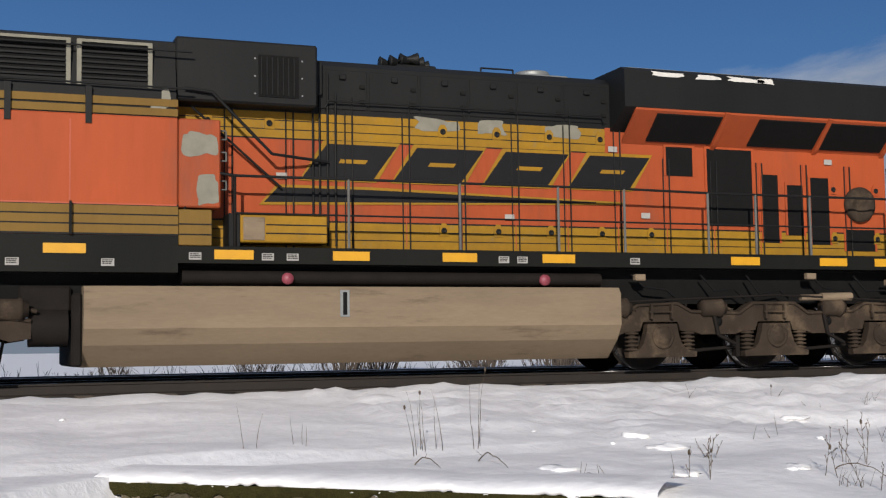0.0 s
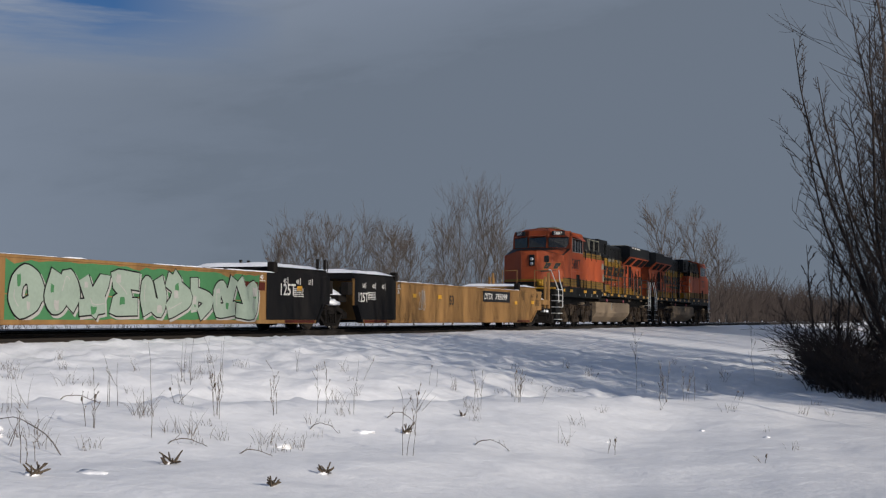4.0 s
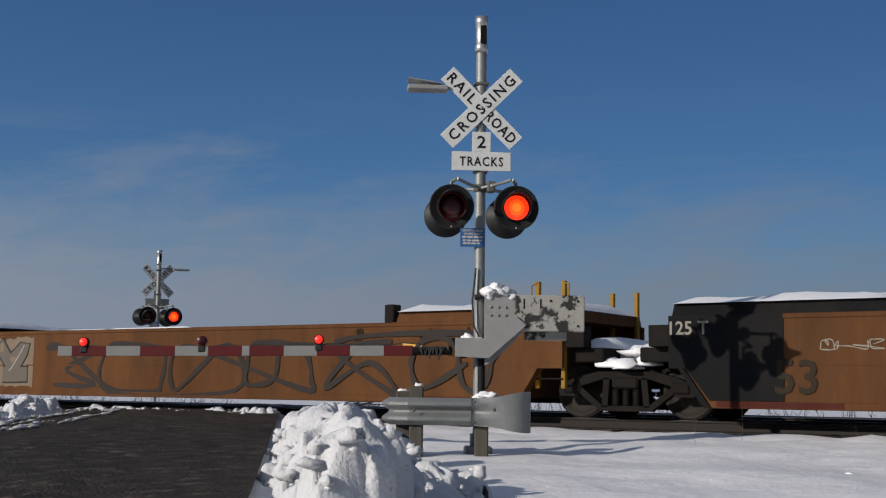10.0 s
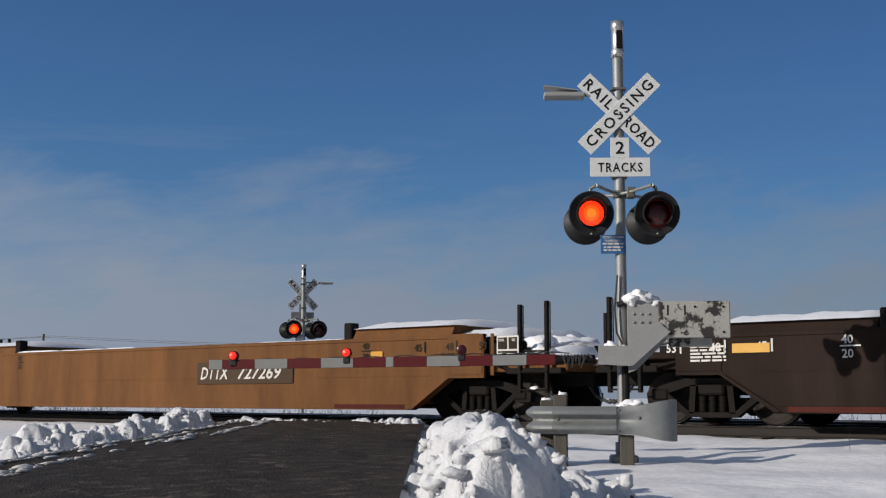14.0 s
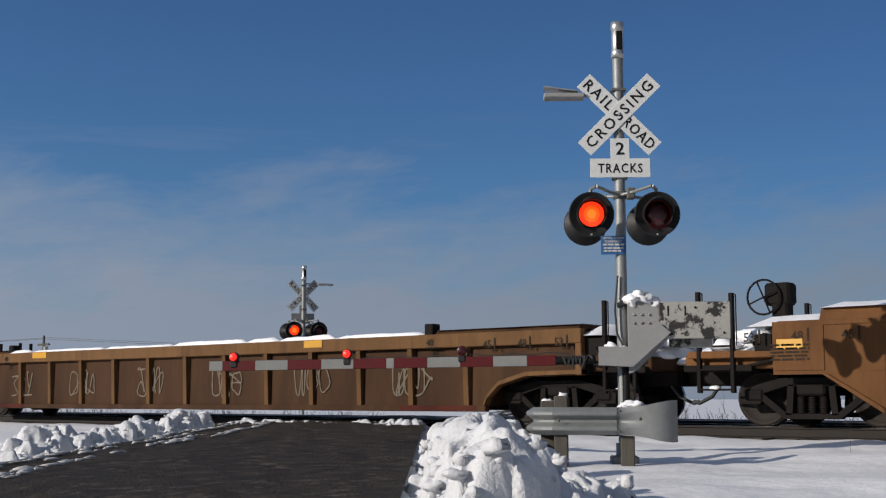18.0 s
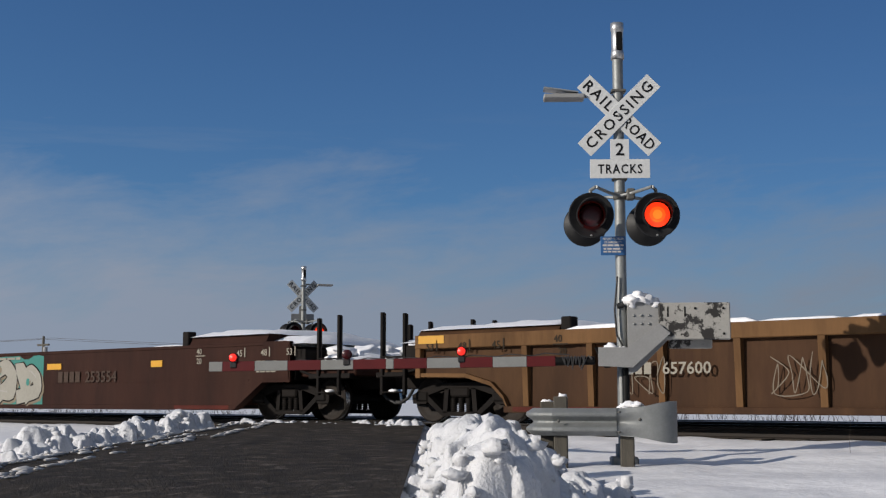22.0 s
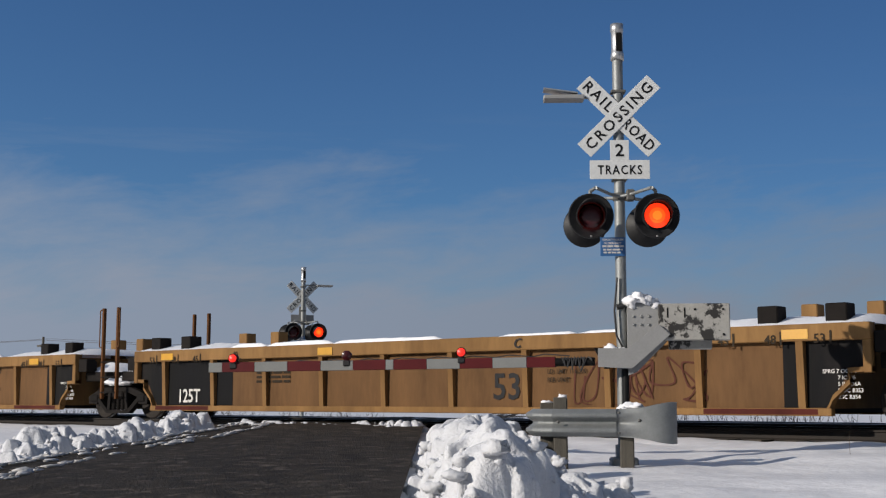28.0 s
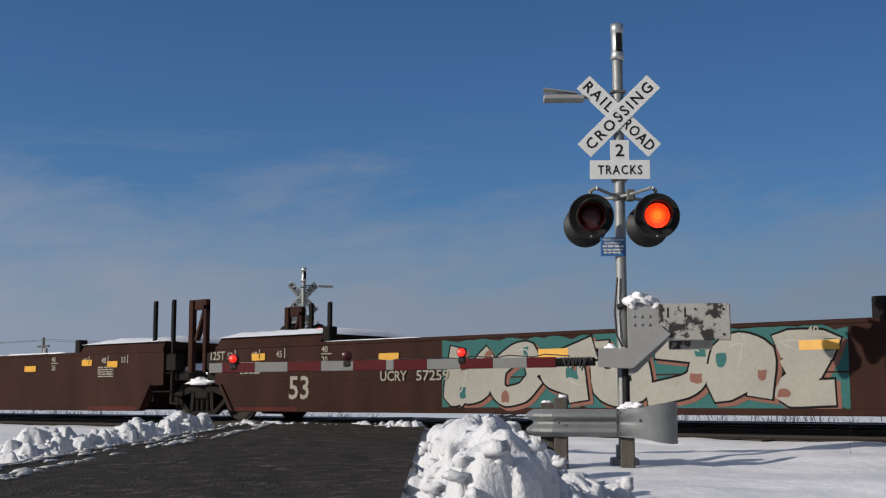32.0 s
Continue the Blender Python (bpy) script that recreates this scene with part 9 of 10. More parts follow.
def thicket(name, x, y, width, height, seed, stems=14, depth=3, twig="twig", label="leafless bush of thin upright stems", stop=0.015, group="bare bushes beyond the track"):
    rnd = random.Random(seed)
    z = ground_z(x, y)
    t = thing(name, pose(x, y, z), label, "bush", group)
    s = Shape()
    for k in range(stems):
        px = rnd.gauss(0, 0.30) * width
        hh = height * (1 - 0.5 * min(1, abs(px) / width)) * rnd.uniform(0.6, 1.0)
        d = Vector((px / width * 0.9 + rnd.uniform(-0.25, 0.25), rnd.uniform(-0.3, 0.3), 1)).normalized()
        twigs(s, Vector((px * 0.6, rnd.uniform(-0.3, 0.3) * width * 0.4, -0.1)), d, hh * 0.45, 0.012 + 0.004 * height, depth, rnd, 0.45, 4, (3, 4), 0.35, stop)
    part("crown", s, M[twig], t, "thin brown stems")
    return t


def far_growth():
    rnd = random.Random(77)
    # bushes behind the track, near the middle of the clip's sweep, then taller ones to the right
    for x, y, w, h, n in ((12.3, 43, 1.8, 4.6, 11), (14.5, 46, 1.6, 3.2, 9), (18.8, 46, 1.6, 3.6, 9), (21.6, 45, 2.4, 4.6, 12), (24.0, 45, 3.0, 5.8, 16), (27.0, 46, 3.0, 6.2, 18), (30.0, 45, 3.2, 6.8, 18), (33.0, 47, 3.0, 6.6, 16), (36.0, 45, 3.0, 6.0, 16), (39.5, 46, 3.0, 5.4, 14), (43.0, 45, 3.0, 5.0, 14),
                          (8.0, 38, 2.2, 1.2, 12), (4.0, 40, 2.2, 1.0, 12), (16, 40, 2.5, 1.2, 12), (19.5, 41, 2.5, 1.4, 12), (22, 39, 2.5, 1.3, 12), (28, 40, 2.5, 1.4, 12), (34, 41, 2.5, 1.5, 12), (40, 42, 2.5, 1.5, 12), (47, 44, 3, 2.0, 12), (53, 46, 3, 2.4, 12)):
        thicket("bush", x, y, w, h, rnd.randint(0, 9999), int(n * (5.0 if h > 3 else 1.7)), 3 if h > 2 else 2, stop=0.010)
    for x, y, h in ((84, 46, 7.0), (89, 50, 6.5), (95, 47, 8.8), (99, 52, 9.4), (103, 46, 9.0), (107, 50, 9.8), (112, 47, 9.4), (117, 52, 10.2), (122, 48, 10.4), (129, 46, 15.2), (135, 52, 13.0), (141, 47, 12.0), (148, 50, 11.6), (155, 47, 11.0), (163, 52, 11.4), (172, 48, 10.6), (180, 50, 10.0), (76, 50, 3.4)):
        bare_tree("tree", x, y, h * 0.82, rnd.randint(0, 9999), 5, 0.62, twig="twig", label="leafless tree in the belt beyond the track", limbs=13, thick=0.010, stop=0.012)
    for x, y, h in ((290, 60, 22), (360, 62, 24), (392, 64, 23)):
        bare_tree("tree", x, y, h, rnd.randint(0, 9999), 5, 0.6, twig="twig", label="tall pale leafless tree far along the line", limbs=10, thick=0.016, stop=0.03)
    # low brush on the far side of the second track, all along
    s = Shape()
    for k in range(2600):
        x = rnd.uniform(-62, 62)
        y = rnd.uniform(26.5, 33.0)
        clump = noise.noise((x * 0.35, y * 0.5, 2.0))
        h = max(0.10, 0.30 + 0.42 * clump) * rnd.uniform(0.5, 1.2)
        if min(x - along(ROAD_L, y), along(ROAD_R, y) - x) > -0.6:
            continue
        p = Vector((x, y, ground_z(x, y) - 0.05))
        d = Vector((rnd.uniform(-0.5, 0.5), rnd.uniform(-0.4, 0.4), 1)).normalized()
        twigs(s, p, d, h, 0.009, 1, rnd, 0.8, 3, (2, 3), 0.2, 0.006)
    tagged(part("low_brush", s, M["twig_dark"], None), "sparse low leafless brush in the snow beyond the tracks", "brush", kind="stuff")
    # the far wood that closes the view along the line
    s = Shape()
    for k in range(760):
        u = rnd.random()
        x = 175 + 420 * u
        y = 27 + 34 * rnd.random()
        h = rnd.uniform(8.5, 12.5)
        for j in range(5):
            d = Vector((rnd.uniform(-0.5, 0.5), rnd.uniform(-0.5, 0.5), 1)).normalized()
            twigs(s, Vector((x, y, -0.4)), d, h * 0.5, 0.06, 1, rnd, 0.6, 3, (3, 4), 0.3, 0.04)
    # the shade on this wood is put into its colour by the darker twigs
    tagged(part("far_wood", s, M["twig_dark"], None), "leafless brown wood in the distance", "woods", kind="stuff")


far_growth()


def fan_tree(x, y, height, seed, stems, label, reach=0.42, twig="twig_dark", side=26):
    """A tree that forks at its foot: long stems that curve up and out, with upswept side branches and fine twigs."""
    rnd = random.Random(seed)
    t = thing("tree", pose(x, y, ground_z(x, y)), label, "tree", "bare trees along the railway")
    crown = Shape()
    for k in range(stems):
        a = k * 2.4 + rnd.uniform(-0.3, 0.3)
        out = reach * (0.15 + 0.85 * ((k + 0.5) / stems))
        hh = height * (1.0 - 0.45 * (k / stems)) * rnd.uniform(0.88, 1.05)
        stem = Shape()
        pts, n = [Vector((math.cos(a) * 0.25, math.sin(a) * 0.25, -0.2))], 14
        d = Vector((math.cos(a) * out * 1.5, math.sin(a) * out * 1.5, 1)).normalized()
        for i in range(n):
            d = (d + Vector((rnd.uniform(-0.07, 0.07), rnd.uniform(-0.07, 0.07), 0.05))).normalized()
            pts.append(pts[-1] + d * hh / n)
        r0 = 0.012 + 0.0056 * hh
        for i in range(n):
            stem.rod(pts[i], pts[i + 1], r0 * (1 - 0.86 * i / n), 6, r0 * (1 - 0.86 * (i + 1) / n), cap=False)
        part("stem", stem, M["bark" if k < 3 else twig], t, "long curved stem")
        for j in range(side):
            u = 0.10 + 0.88 * j / side
            i = min(n - 1, int(u * n))
            q = pts[i].lerp(pts[i + 1], u * n - i)
            b = rnd.uniform(0, math.tau)
            e = ((pts[i + 1] - pts[i]).normalized() + Vector((math.cos(b), math.sin(b), rnd.uniform(-0.25, 0.35))) * rnd.uniform(0.6, 1.0)).normalized()
            length = hh * (0.24 * (1 - u) + 0.05) * rnd.uniform(0.6, 1.25)
            m = 5
            for step in range(m):
                e = (e + Vector((rnd.uniform(-0.16, 0.16), rnd.uniform(-0.16, 0.16), 0.10))).normalized()
                nx = q + e * length / m
                crown.rod(q, nx, 0.0125 - 0.0013 * step, 3, 0.0112 - 0.0013 * step, cap=False)
                for _ in range(2):
                    b = rnd.uniform(0, math.tau)
                    f = (e + Vector((math.cos(b), math.sin(b), rnd.uniform(-0.2, 0.5))) * 0.85).normalized()
                    tip = nx + f * length * rnd.uniform(0.12, 0.34)
                    mid = nx.lerp(tip, 0.5) + Vector((rnd.uniform(-1, 1), rnd.uniform(-1, 1), rnd.uniform(-1, 1))) * length * 0.02
                    crown.rod(nx, mid, 0.0075, 3, 0.0065, cap=False)
                    crown.rod(mid, tip, 0.0065, 3, 0.0045, cap=False)
                    g = (f + Vector((rnd.uniform(-1, 1), rnd.uniform(-1, 1), rnd.uniform(-0.3, 0.8))) * 0.7).normalized()
                    crown.rod(mid, mid + g * length * 0.12, 0.0045, 3, 0.003, cap=False)
                q = nx
    part("crown", crown, M[twig], t, "fine leafless side branches")
    return t


def bramble(x, y, width, deep, height, seed, canes):
    """A tangle of dark arching canes and upright shoots."""
    rnd = random.Random(seed)
    t = thing("bush", pose(x, y, ground_z(x, y)), "dark dense tangle of leafless canes beside the ditch", "bush", "dark bushes beside the ditch")
    s = Shape()
    for k in range(canes):
        p = Vector((rnd.uniform(-1, 1) * width, rnd.uniform(-1, 1) * deep, -0.1))
        edge = 1 - 0.65 * max(abs(p.x) / width, abs(p.y) / deep) ** 2
        a = rnd.uniform(0, math.tau)
        d = Vector((math.cos(a) * 0.45, math.sin(a) * 0.45, 1)).normalized()
        length = height * edge * rnd.uniform(0.5, 1.35)
        droop = rnd.uniform(-0.02, 0.28)
        for i in range(5):
            q = p + d * length / 5
            s.rod(p, q, 0.010 - 0.0012 * i, 3, 0.009 - 0.0012 * i, cap=False)
            for _ in range(2):
                e = (d + Vector((rnd.uniform(-1, 1), rnd.uniform(-1, 1), rnd.uniform(-0.3, 0.7)))).normalized()
                s.rod(q, q + e * length * rnd.uniform(0.08, 0.24), 0.006, 3, 0.004, cap=False)
            d = (d + Vector((math.cos(a) * 0.16, math.sin(a) * 0.16, -droop))).normalized()
            p = q
    part("crown", s, M["twig_dark"], t, "thin dark canes")
    return t


def near_tree():
    # a dense row of trees on the near side shades the line farther on
    rnd = random.Random(19)
    made = []
    for k in range(30):
        x = 50 + 2.9 * k + rnd.uniform(-1, 1)
        y = rnd.uniform(-9.0, min(-1.0, x * 0.02 - 1.5))
        if k < 2 or k in (8, 9, 10):
            made.append(bare_tree("tree", x, y, 14.5, 900 + k, 5, 0.6, mat="bark", twig="twig_dark", label="leafless tree in the row beside the line", limbs=8 if k < 8 else 18, thick=0.007 if k < 8 else 0.012, stop=0.012 if k < 8 else 0.04))
        else:
            copy_thing(made[k % 2 if k < 8 else 2 + k % 3], pose(x, y, ground_z(x, y), 0, 0, rnd.uniform(0, 360)))
    for x, y, k in ((22.0, -6.5, 31), (36.5, -5.0, 32), (42.0, -4.0, 33), (16.0, -9.0, 34), (32.0, -4.0, 35), (27.5, -5.0, 36)):
        bare_tree("tree", x, y, 10.5, k, 5, 0.6, mat="bark", twig="twig_dark", label="leafless tree behind the ditch bushes", limbs=5, thick=0.005, stop=0.007)
    big = fan_tree(29.6, 0.3, 11.0, 5, 17, "large leafless tree with many stems beside the ditch", 0.42)
    tall = fan_tree(31.8, -0.4, 12.5, 6, 16, "tall leafless tree behind the ditch bushes", 0.40)
    fan_tree(30.2, 2.0, 4.2, 8, 9, "young leafless tree among the ditch bushes", 0.55, side=18)
    for src, x, y, turn in ((tall, 26.0, -2.4, 70), (big, 35.0, -0.6, 140), (tall, 39.0, -1.6, 200), (big, 22.5, -3.4, 250), (tall, 44.0, -1.4, 310)):
        copy_thing(src, pose(x, y, ground_z(x, y), 0, 0, turn))
    for x, y, w, d, h, n, k in ((27.0, 0.9, 1.3, 0.8, 1.4, 230, 1), (28.4, 1.5, 1.3, 0.8, 1.7, 260, 2), (30.2, 1.9, 1.4, 0.8, 1.8, 260, 3), (27.6, -0.1, 1.6, 0.8, 2.0, 240, 4), (32.4, 2.1, 1.5, 0.8, 2.0, 240, 5), (35.0, 2.5, 1.7, 0.8, 2.2, 220, 7)):
        bramble(x, y, w, d, h, 300 + k, n)


near_tree()


def weed(x, y, height, seed, stems=1, branchy=0, lean=0.1, label="dead weed stalk in the snow"):
    rnd = random.Random(seed)
    z = ground_z(x, y)
    t = thing("weed", pose(x, y, z), label, "weed", "dead weeds in the snow")
    for k in range(stems):
        s = Shape()
        p = Vector((rnd.uniform(-0.12, 0.12) * (stems > 1), rnd.uniform(-0.1, 0.1) * (stems > 1), -0.03))
        d = Vector((rnd.uniform(-lean, lean), rnd.uniform(-lean, lean), 1)).normalized()
        hh = height * (rnd.uniform(0.55, 1.0) if stems > 1 else 1)
        n = 5
        for i in range(n):
            q = p + d * hh / n
            s.rod(p, q, 0.0034 * (1 - 0.13 * i), 4, 0.0034 * (1 - 0.13 * (i + 1)), cap=False)
            if branchy and i >= 1:
                for _ in range(branchy):
                    e = (d + Vector((rnd.uniform(-1, 1), rnd.uniform(-0.6, 0.6), rnd.uniform(-0.1, 0.6)))).normalized()
                    m = q + e * hh * rnd.uniform(0.10, 0.22)
                    s.rod(q, m, 0.004, 3, 0.002, cap=False)
                    for _ in range(2):
                        s.rod(m, m + (e + Vector((rnd.uniform(-1, 1), 0, rnd.uniform(-0.2, 0.8)))).normalized() * hh * 0.07, 0.003, 3, 0.0015, cap=False)
            d = (d + Vector((rnd.uniform(-0.12, 0.12), rnd.uniform(-0.12, 0.12), 0))).normalized()
            p = q
        if rnd.random() < 0.15:
            s.lump(p, (0.012, 0.012, 0.022), seed + k, 6)
        part("stalk", s, M["weed"], t)
    return t


def on_ground(az, el):
    """Where a line of sight meets the snow."""
    d, best = 4.0, 60.0
    while d < best:
        x, y = by_ray(az, d)
        if EYE[2] + d * math.tan(radians(el)) < ground_z(x, y):
            break
        d += 0.1
    return by_ray(az, d)


PLACED = ((19.1, -4.8, 0.62, 5, 0), (20.2, -4.7, 0.85, 2, 0), (21.6, -4.6, 0.75, 3, 0), (11.7, -4.4, 0.45, 2, 0), (14.0, -4.3, 0.35, 3, 0), (32.0, -6.0, 0.35, 3, 1), (45.6, -6.2, 1.15, 1, 3), (43.2, -5.6, 0.45, 3, 1), (48.0, -5.6, 0.8, 2, 1),
          (55.5, -5.5, 0.95, 1, 0), (58.3, -4.6, 0.55, 4, 1), (60.8, -4.4, 0.6, 3, 1), (63.0, -4.4, 0.55, 2, 1), (64.5, -4.2, 0.65, 1, 0), (66.9, -6.3, 0.75, 3, 1), (70.3, -4.2, 0.5, 3, 1), (72.2, -3.9, 0.45, 4, 2), (76.3, -6.2, 0.30, 2, 2), (77.3, -3.4, 1.3, 1, 3), (78.4, -3.7, 0.6, 5, 2), (79.6, -3.7, 0.6, 4, 2), (82.5, -2.8, 1.2, 1, 2), (50.5, -6.4, 0.4, 3, 1), (52.5, -5.0, 0.5, 3, 1), (53.5, -4.0, 0.6, 3, 0), (57.0, -3.0, 0.8, 4, 0), (58.2, -2.9, 0.9, 4, 0), (62.0, -2.6, 0.5, 2, 0), (68.0, -3.1, 0.5, 2, 0), (38.5, -5.3, 0.4, 4, 1), (40.5, -5.0, 0.6, 3, 1), (-20.4, -2.1, 0.45, 1, 0), (-22.4, -2.3, 0.4, 1, 0), (-15.5, -2.0, 0.3, 1, 0))
for i, (az, el, hh, n, br) in enumerate(PLACED):
    weed(*on_ground(az, el), hh, 500 + i, n, br)
rnd_w = random.Random(31)
for i in range(30):
    az = rnd_w.uniform(30, 84)
    el = rnd_w.uniform(-6.5, -2.2)
    weed(*on_ground(az, el), rnd_w.uniform(0.12, 0.45), 700 + i, rnd_w.randint(1, 4), rnd_w.choice((0, 1, 1)), 0.8)


def tuft(x, y, height, seed, n):
    """A tuft of thin bent dead grass."""
    rnd = random.Random(seed)
    t = thing("grass_tuft", pose(x, y, ground_z(x, y)), "tuft of thin bent dead grass in the snow", "grass", "dead grass tufts in the snow")
    for k in range(n):
        s = Shape()
        p = Vector((rnd.uniform(-0.14, 0.14), rnd.uniform(-0.08, 0.08), -0.02))
        d = Vector((rnd.uniform(-0.6, 0.6), rnd.uniform(-0.4, 0.4), 1)).normalized()
        hh, bend = height * rnd.uniform(0.5, 1.0), rnd.uniform(-0.45, 0.45)
        for i in range(4):
            q = p + d * hh / 4
            s.rod(p, q, 0.0028 * (1 - 0.18 * i), 3, 0.0028 * (1 - 0.18 * (i + 1)), cap=False)
            d = (d + Vector((bend, 0, -0.12))).normalized()
            p = q
        part("blade", s, M["weed"], t)


for i in range(84):
    az, el = rnd_w.uniform(38, 86), rnd_w.uniform(-6.2, -1.9)
    tuft(*on_ground(az, el), rnd_w.uniform(0.12, 0.40), 1500 + i, rnd_w.randint(6, 12))


def bent_stalk(az, el, az_end, el_end, height, seed):
    """A thin stalk bowed over until its tip nearly meets the snow."""
    rnd = random.Random(seed)
    (xa, ya), (xb, yb) = on_ground(az, el), on_ground(az_end, el_end)
    za, zb = ground_z(xa, ya), ground_z(xb, yb)
    t = thing("weed", pose(xa, ya, za), "dead stalk bowed over in the snow", "weed", "dead weeds in the snow")
    s, pts = Shape(), []
    for i in range(13):
        u = i / 12
        pts.append(Vector(((xb - xa) * u + 0.01 * noise.noise((u * 4, seed, 0)), (yb - ya) * u, (zb - za) * u + height * math.sin(math.pi * u ** 0.8) + 0.02 * noise.noise((u * 5, seed, 3)) - 0.01)))
    for i, (p, q) in enumerate(zip(pts, pts[1:])):
        r = 0.0055 * (1 - 0.045 * i)
        s.rod(p, q, r, 5, r * 0.955, cap=False)
        if rnd.random() < 0.3:
            s.rod(q, q + Vector((rnd.uniform(-0.08, 0.08), rnd.uniform(-0.05, 0.05), rnd.uniform(0.02, 0.10))), 0.003, 3, 0.0015, cap=False)
    part("stalk", s, M["weed"], t)


for i, row in enumerate(((51.6, -3.75, 53.3, -3.9, 0.07), (51.7, -6.2, 47.8, -4.9, 0.22), (56.2, -5.7, 58.0, -5.9, 0.07), (59.3, -6.2, 60.9, -6.3, 0.06), (37.5, -5.5, 39.9, -5.9, 0.09), (62.5, -5.1, 63.9, -5.4, 0.10), (66.0, -4.6, 67.4, -4.9, 0.11), (70.0, -5.8, 71.7, -6.1, 0.10), (19.0, -5.3, 20.3, -5.5, 0.08), (21.9, -5.2, 23.3, -5.5, 0.09), (26.2, -6.0, 28.2, -6.2, 0.06))):
    bent_stalk(*row, 60 + i)
for i, (az, el) in enumerate(((35.7, -5.4), (29.1, -4.1), (35.9, -3.3), (31.2, -5.7), (48.6, -5.1), (41.0, -4.7), (53.0, -6.9), (25.5, -5.5), (30.4, -4.6), (61.0, -5.9), (64.8, -5.2))):
    x, y = on_ground(az, el)
    hump = thing("snow_hump", pose(x, y, ground_z(x, y)), "small rounded hump of snow on the field", "snow clod", "snow clods on the field")
    part("hump", Shape().lump((0, 0, -0.02), (0.12 + 0.03 * (i % 3), 0.15, 0.036 + 0.008 * (i % 2)), 40 + i, 16, rough=0.35), M["snow"], hump)


def clod(az, el, r, seed, dark=False):
    x, y = on_ground(az, el)
    r *= 0.5 if dark else 0.30
    s = Shape().lump((0, 0, 0), (r * 0.9, r * 0.8, r * 0.30) if dark else (r * 1.6, r * 1.3, r * 0.7), seed, 9)
    t = thing("snow_clod", pose(x, y, ground_z(x, y)), "lump of snow caught on dead plants", "snow clod", "snow clods on the field")
    part("clod", s, M["snow"], t)
    if dark:
        rnd = random.Random(seed)
        for k in range(15):
            a, far = rnd.uniform(0, math.tau), rnd.uniform(0.7, 2.2)
            d = Shape().rod((rnd.uniform(-r, r), -r * 0.4, 0), (math.cos(a) * r * far, math.sin(a) * r - r * 0.6, rnd.uniform(0.2, 1.1) * r * far), 0.009, 4, 0.006)
            part("seed_head", d, M["weed"], t, "dark seed head")


for i, (az, el, r, dk) in enumerate(((49.0, -5.0, 0.16, False), (35.8, -5.6, 0.11, False), (66.8, -5.3, 0.12, True), (60.8, -7.6, 0.10, True), (63.1, -7.2, 0.12, True), (56.2, -6.6, 0.16, True), (50.5, -7.0, 0.14, True), (69.4, -4.5, 0.08, True), (76.0, -5.6, 0.07, False), (24.5, -3.9, 0.09, False), (28.0, -4.5, 0.07, False), (-12.8, -3.6, 0.08, False), (-15.9, -3.4, 0.09, False), (-6.0, -2.9, 0.1, False), (-9.0, -3.2, 0.09, False), (3.5, -3.0, 0.08, False), (37.0, -4.2, 0.08, False), (83.0, -5.2, 0.12, False), (80.2, -5.0, 0.1, False))):
    clod(az, el, r, 800 + i, dk)

# ---- far things beyond the crossing ----


def pole(x, y, h):
    t = thing("utility_pole", pose(x, y, -0.5), "grey wooden utility pole with a crossarm", "pole", "utility poles")
    part("shaft", Shape().rod((0, 0, 0), (0, 0, h), 0.16, 8, 0.11), M["post_wood"], t)
    part("crossarm", Shape().box(-0.9, -0.08, h - 0.9, 0.9, 0.08, h - 0.72, 0.01), M["post_wood"], t)
    part("transformer", Shape().rod((0.35, 0, h - 1.9), (0.35, 0, h - 1.0), 0.22, 10), M["case"], t)
    return t


pole(-101.7, 63.6, 6.7)
pole(-190.0, 40.0, 7.4)
pole(-14.0, 86.0, 4.4)
wire = thing("power_line", pose(0, 0, 0), "thin sagging overhead wires between poles", "wire")
for k in range(2):
    pts = []
    for (xa, ya, za), (xb, yb, zb) in (((-190, 40, 6.6), (-101.7, 63.6, 5.9)), ((-101.7, 63.6, 5.9), (-14, 86, 3.6))):
        for i in range(13):
            u = i / 12
            pts.append((xa + (xb - xa) * u, ya + (yb - ya) * u + 0.8 * k, za + (zb - za) * u - 1.6 * 4 * u * (1 - u) * 0.5 + 0.15 * k))
    part("wire", Shape().pipe(pts, 0.022, 4), M["hose"], wire)


def pine(x, y, h):
    rnd = random.Random(9)
    t = thing("pine_tree", pose(x, y, -0.5), "dark flat-topped pine tree on the horizon", "tree")
    part("trunk", Shape().rod((0, 0, 0), (0, 0, h * 0.9), 0.25, 7, 0.1), M["bark"], t)
    s = Shape()
    for k in range(260):
        a, z = rnd.uniform(0, math.tau), rnd.uniform(0.45, 1.0)
        r = rnd.uniform(0, 1) ** 0.6 * h * 0.26 * (1.2 - 0.5 * abs(z - 0.8) * 2)
        c = Vector((math.cos(a) * r, math.sin(a) * r, h * z))
        d = Vector((math.cos(a), math.sin(a), rnd.uniform(-0.1, 0.6)))
        s.rod(c, c + d * rnd.uniform(0.3, 0.8), 0.14, 4, 0.02)
    part("crown", s, M["pine"], t, "dark needle clumps")


pine(-98.5, 113, 7.4)


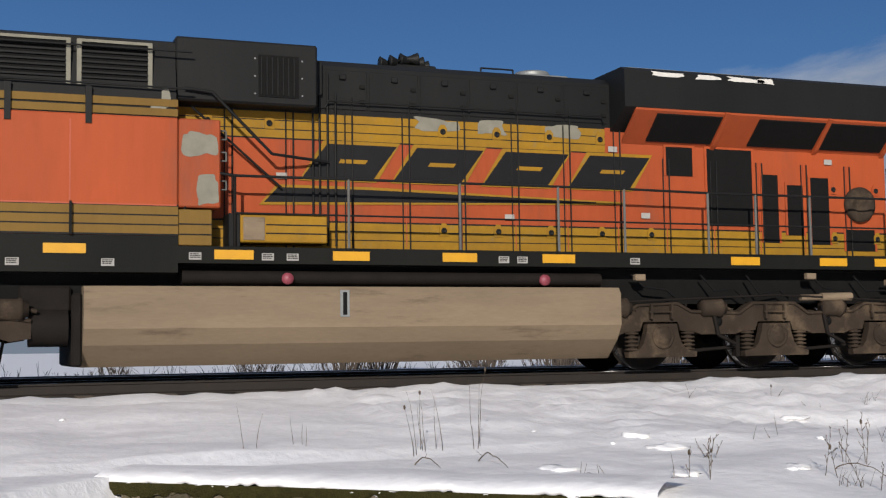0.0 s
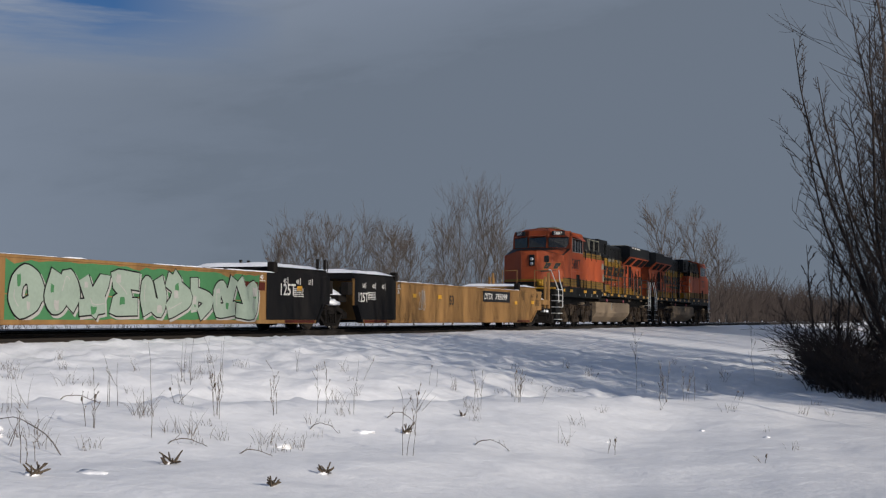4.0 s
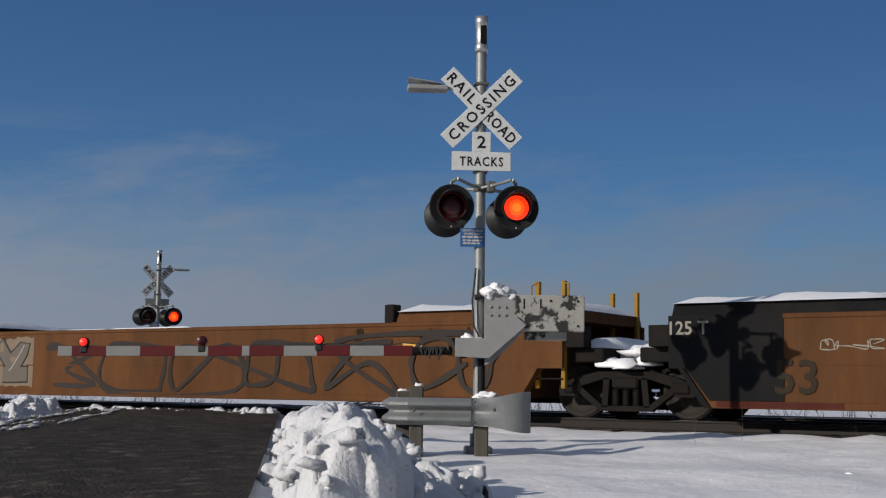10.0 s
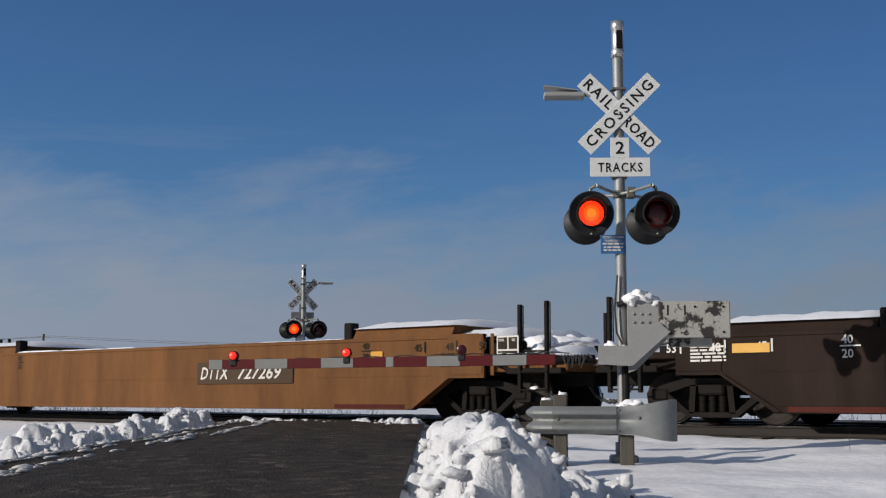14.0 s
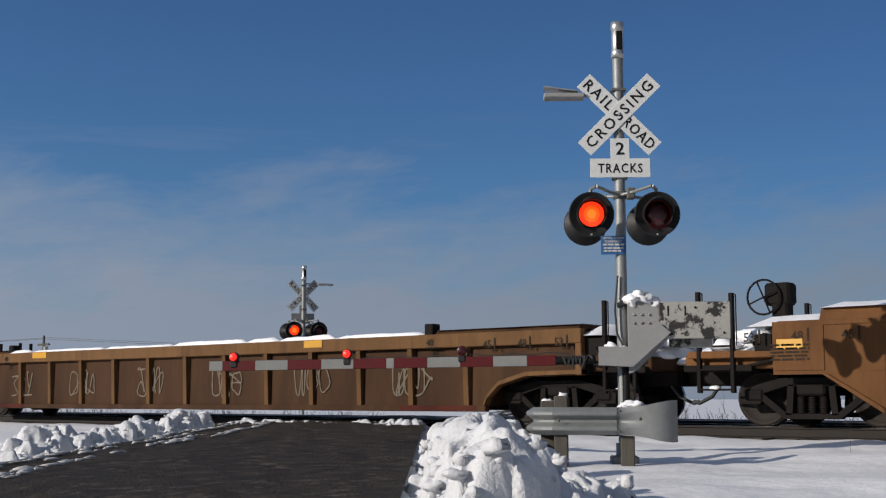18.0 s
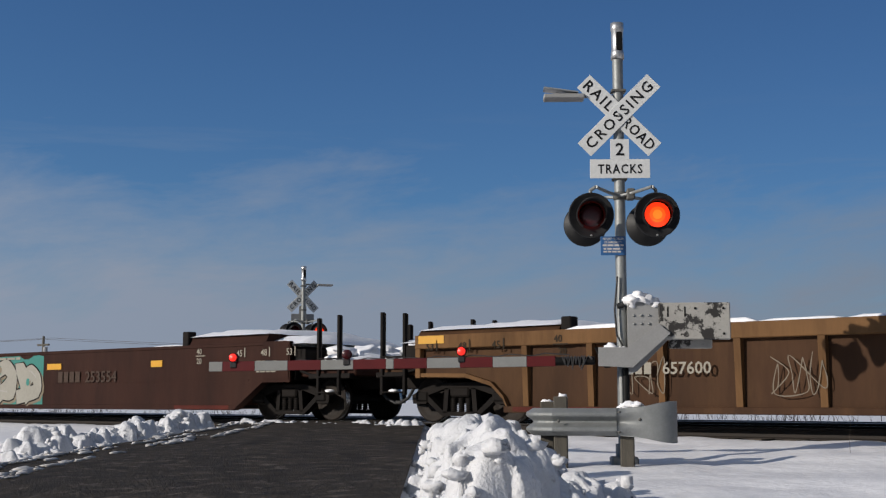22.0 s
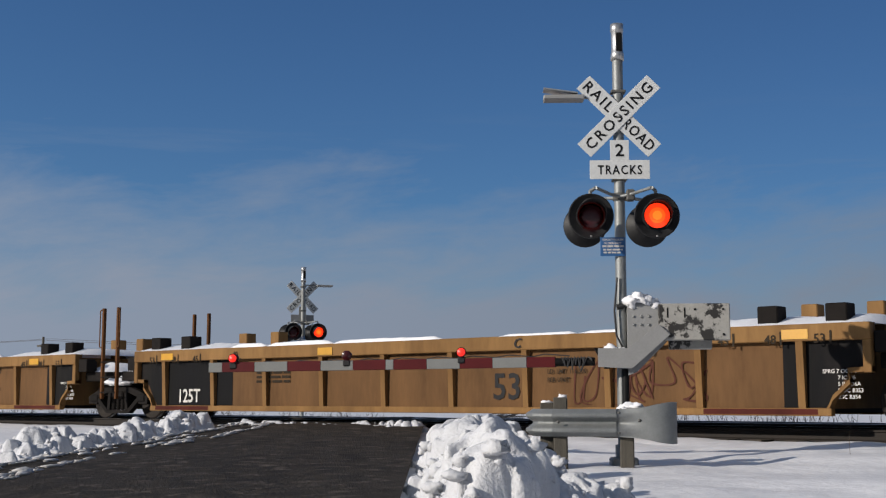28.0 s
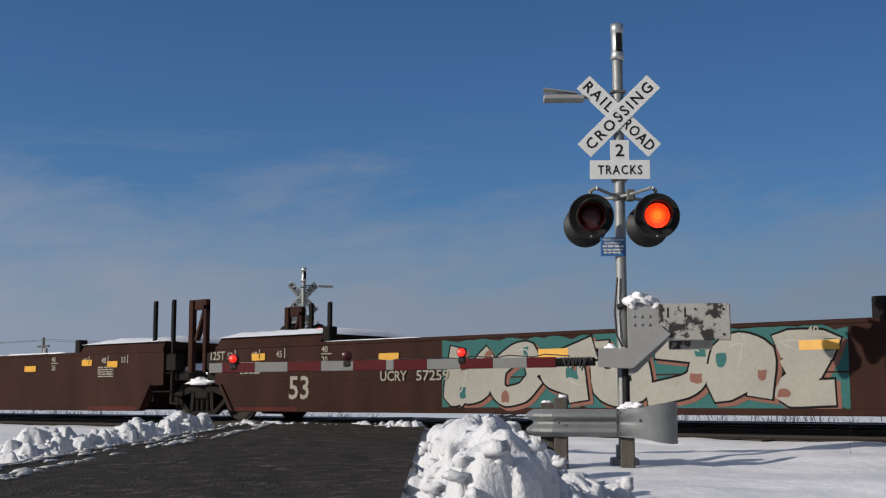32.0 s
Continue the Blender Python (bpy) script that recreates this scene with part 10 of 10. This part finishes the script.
def shed():
    t = thing("shed", pose(-3.1, 44.0, ground_z(-3, 44)), "low open shed with snow on its roof", "shed")
    part("roof", Shape().box(-1.25, -1.0, 0.60, 1.25, 1.0, 0.66), M["barn"], t, "plank roof")
    part("roof_snow", snow_slab(-1.25, 1.25, -1.05, 1.05, 0.66, 0.14, 3), M["snow_cap"], t, "snow layer")
    for x in (-1.2, 0.0, 1.2):
        part("post", Shape().box(x - 0.05, -0.95, -0.1, x + 0.05, -0.85, 0.6), M["barn"], t)
    part("back_wall", Shape().box(-1.2, 0.85, -0.1, 1.2, 0.9, 0.6), M["barn"], t, "dark plank wall")
    f = thing("fence", pose(-3.5, 52.0, ground_z(-3, 52)), "tall weathered plank fence beyond the tracks", "fence")
    plank = Shape().box(-0.10, -0.02, 0, 0.10, 0.02, 1.35).mesh("plank", M["barn"])
    for k in range(32):
        part("plank", plank, None, f, at=pose(-3.3 + 0.215 * k, 0.01 * (k % 2), -0.03 * (k % 3)))
    w = thing("wood_pile", pose(-5.2, 41.0, ground_z(-5, 41)), "pile of weathered lumber with snow", "lumber")
    rnd = random.Random(4)
    for k in range(14):
        a, z = rnd.uniform(-0.5, 0.5), rnd.uniform(0.05, 0.32)
        x = rnd.uniform(-0.7, 0.7)
        part("board", Shape().box(-0.6, -0.05, -0.02, 0.6, 0.05, 0.02), M["barn"], w, at=pose(x, rnd.uniform(-0.4, 0.4), z, 0, math.degrees(a) * 0.5, math.degrees(a)))


shed()

# ---- movement ----
FLASH, FIRST = 0.606, 0.638


def flash_rows(first, place):
    """A lens turns over, forth and back, each time its lamp goes on or off."""
    turn = 178 if first else 0
    rows = [(0.0, pose(*place, 0, 0, turn))]
    f = 0
    while f < 31.7:
        n = round((FIRST + FLASH * ((len(rows) - 1) // 3)) * FPS)
        f = (n - 1 if (n + 1) % FPS == 0 else n) / FPS
        rows += [(f, pose(*place, 0, 0, turn)), (f + 1 / FPS, pose(*place, 0, 0, 89)), (f + 2 / FPS, pose(*place, 0, 0, 178 - turn))]
        turn = 178 - turn
    return rows if f + 2 / FPS >= 32 else rows + [(32.0, pose(*place, 0, 0, turn))]


def motions():
    for t, q, turn in MOVERS:
        walk(t, [(s, pose(q + SPEED * s, TRACK_Y, 0, 0, 0, turn)) for s in (0.0, 8.0, 16.0, 24.0, 32.0)])
    for w, q, r, place in ROLLERS:
        # wheels turn while they roll through the part of the line that the camera sees
        rows, last = [], None
        sense = -1 if w.parent.parent.matrix_basis.to_euler().z > 1 else 1
        for f in range(0, 32 * FPS + 1):
            s = f / FPS
            x = q + SPEED * s
            seen = (-33 < x < 60) if s < 9.8 else (-33 < x < -3)
            if f in (0, 32 * FPS) or seen:
                rows.append((s, x))
        base = rows[0][1]
        keyed, a, prev = [], 0.0, None
        for s, x in rows:
            if prev is not None and s - prev[0] < 1.5 / FPS:
                a += math.degrees((x - prev[1]) / r)
            keyed.append((s, pose(*place, 0, sense * a, 0)))
            prev = (s, x)
        walk(w, keyed)
    for lens, first, place in FLIP:
        walk(lens, flash_rows(first, place))


motions()
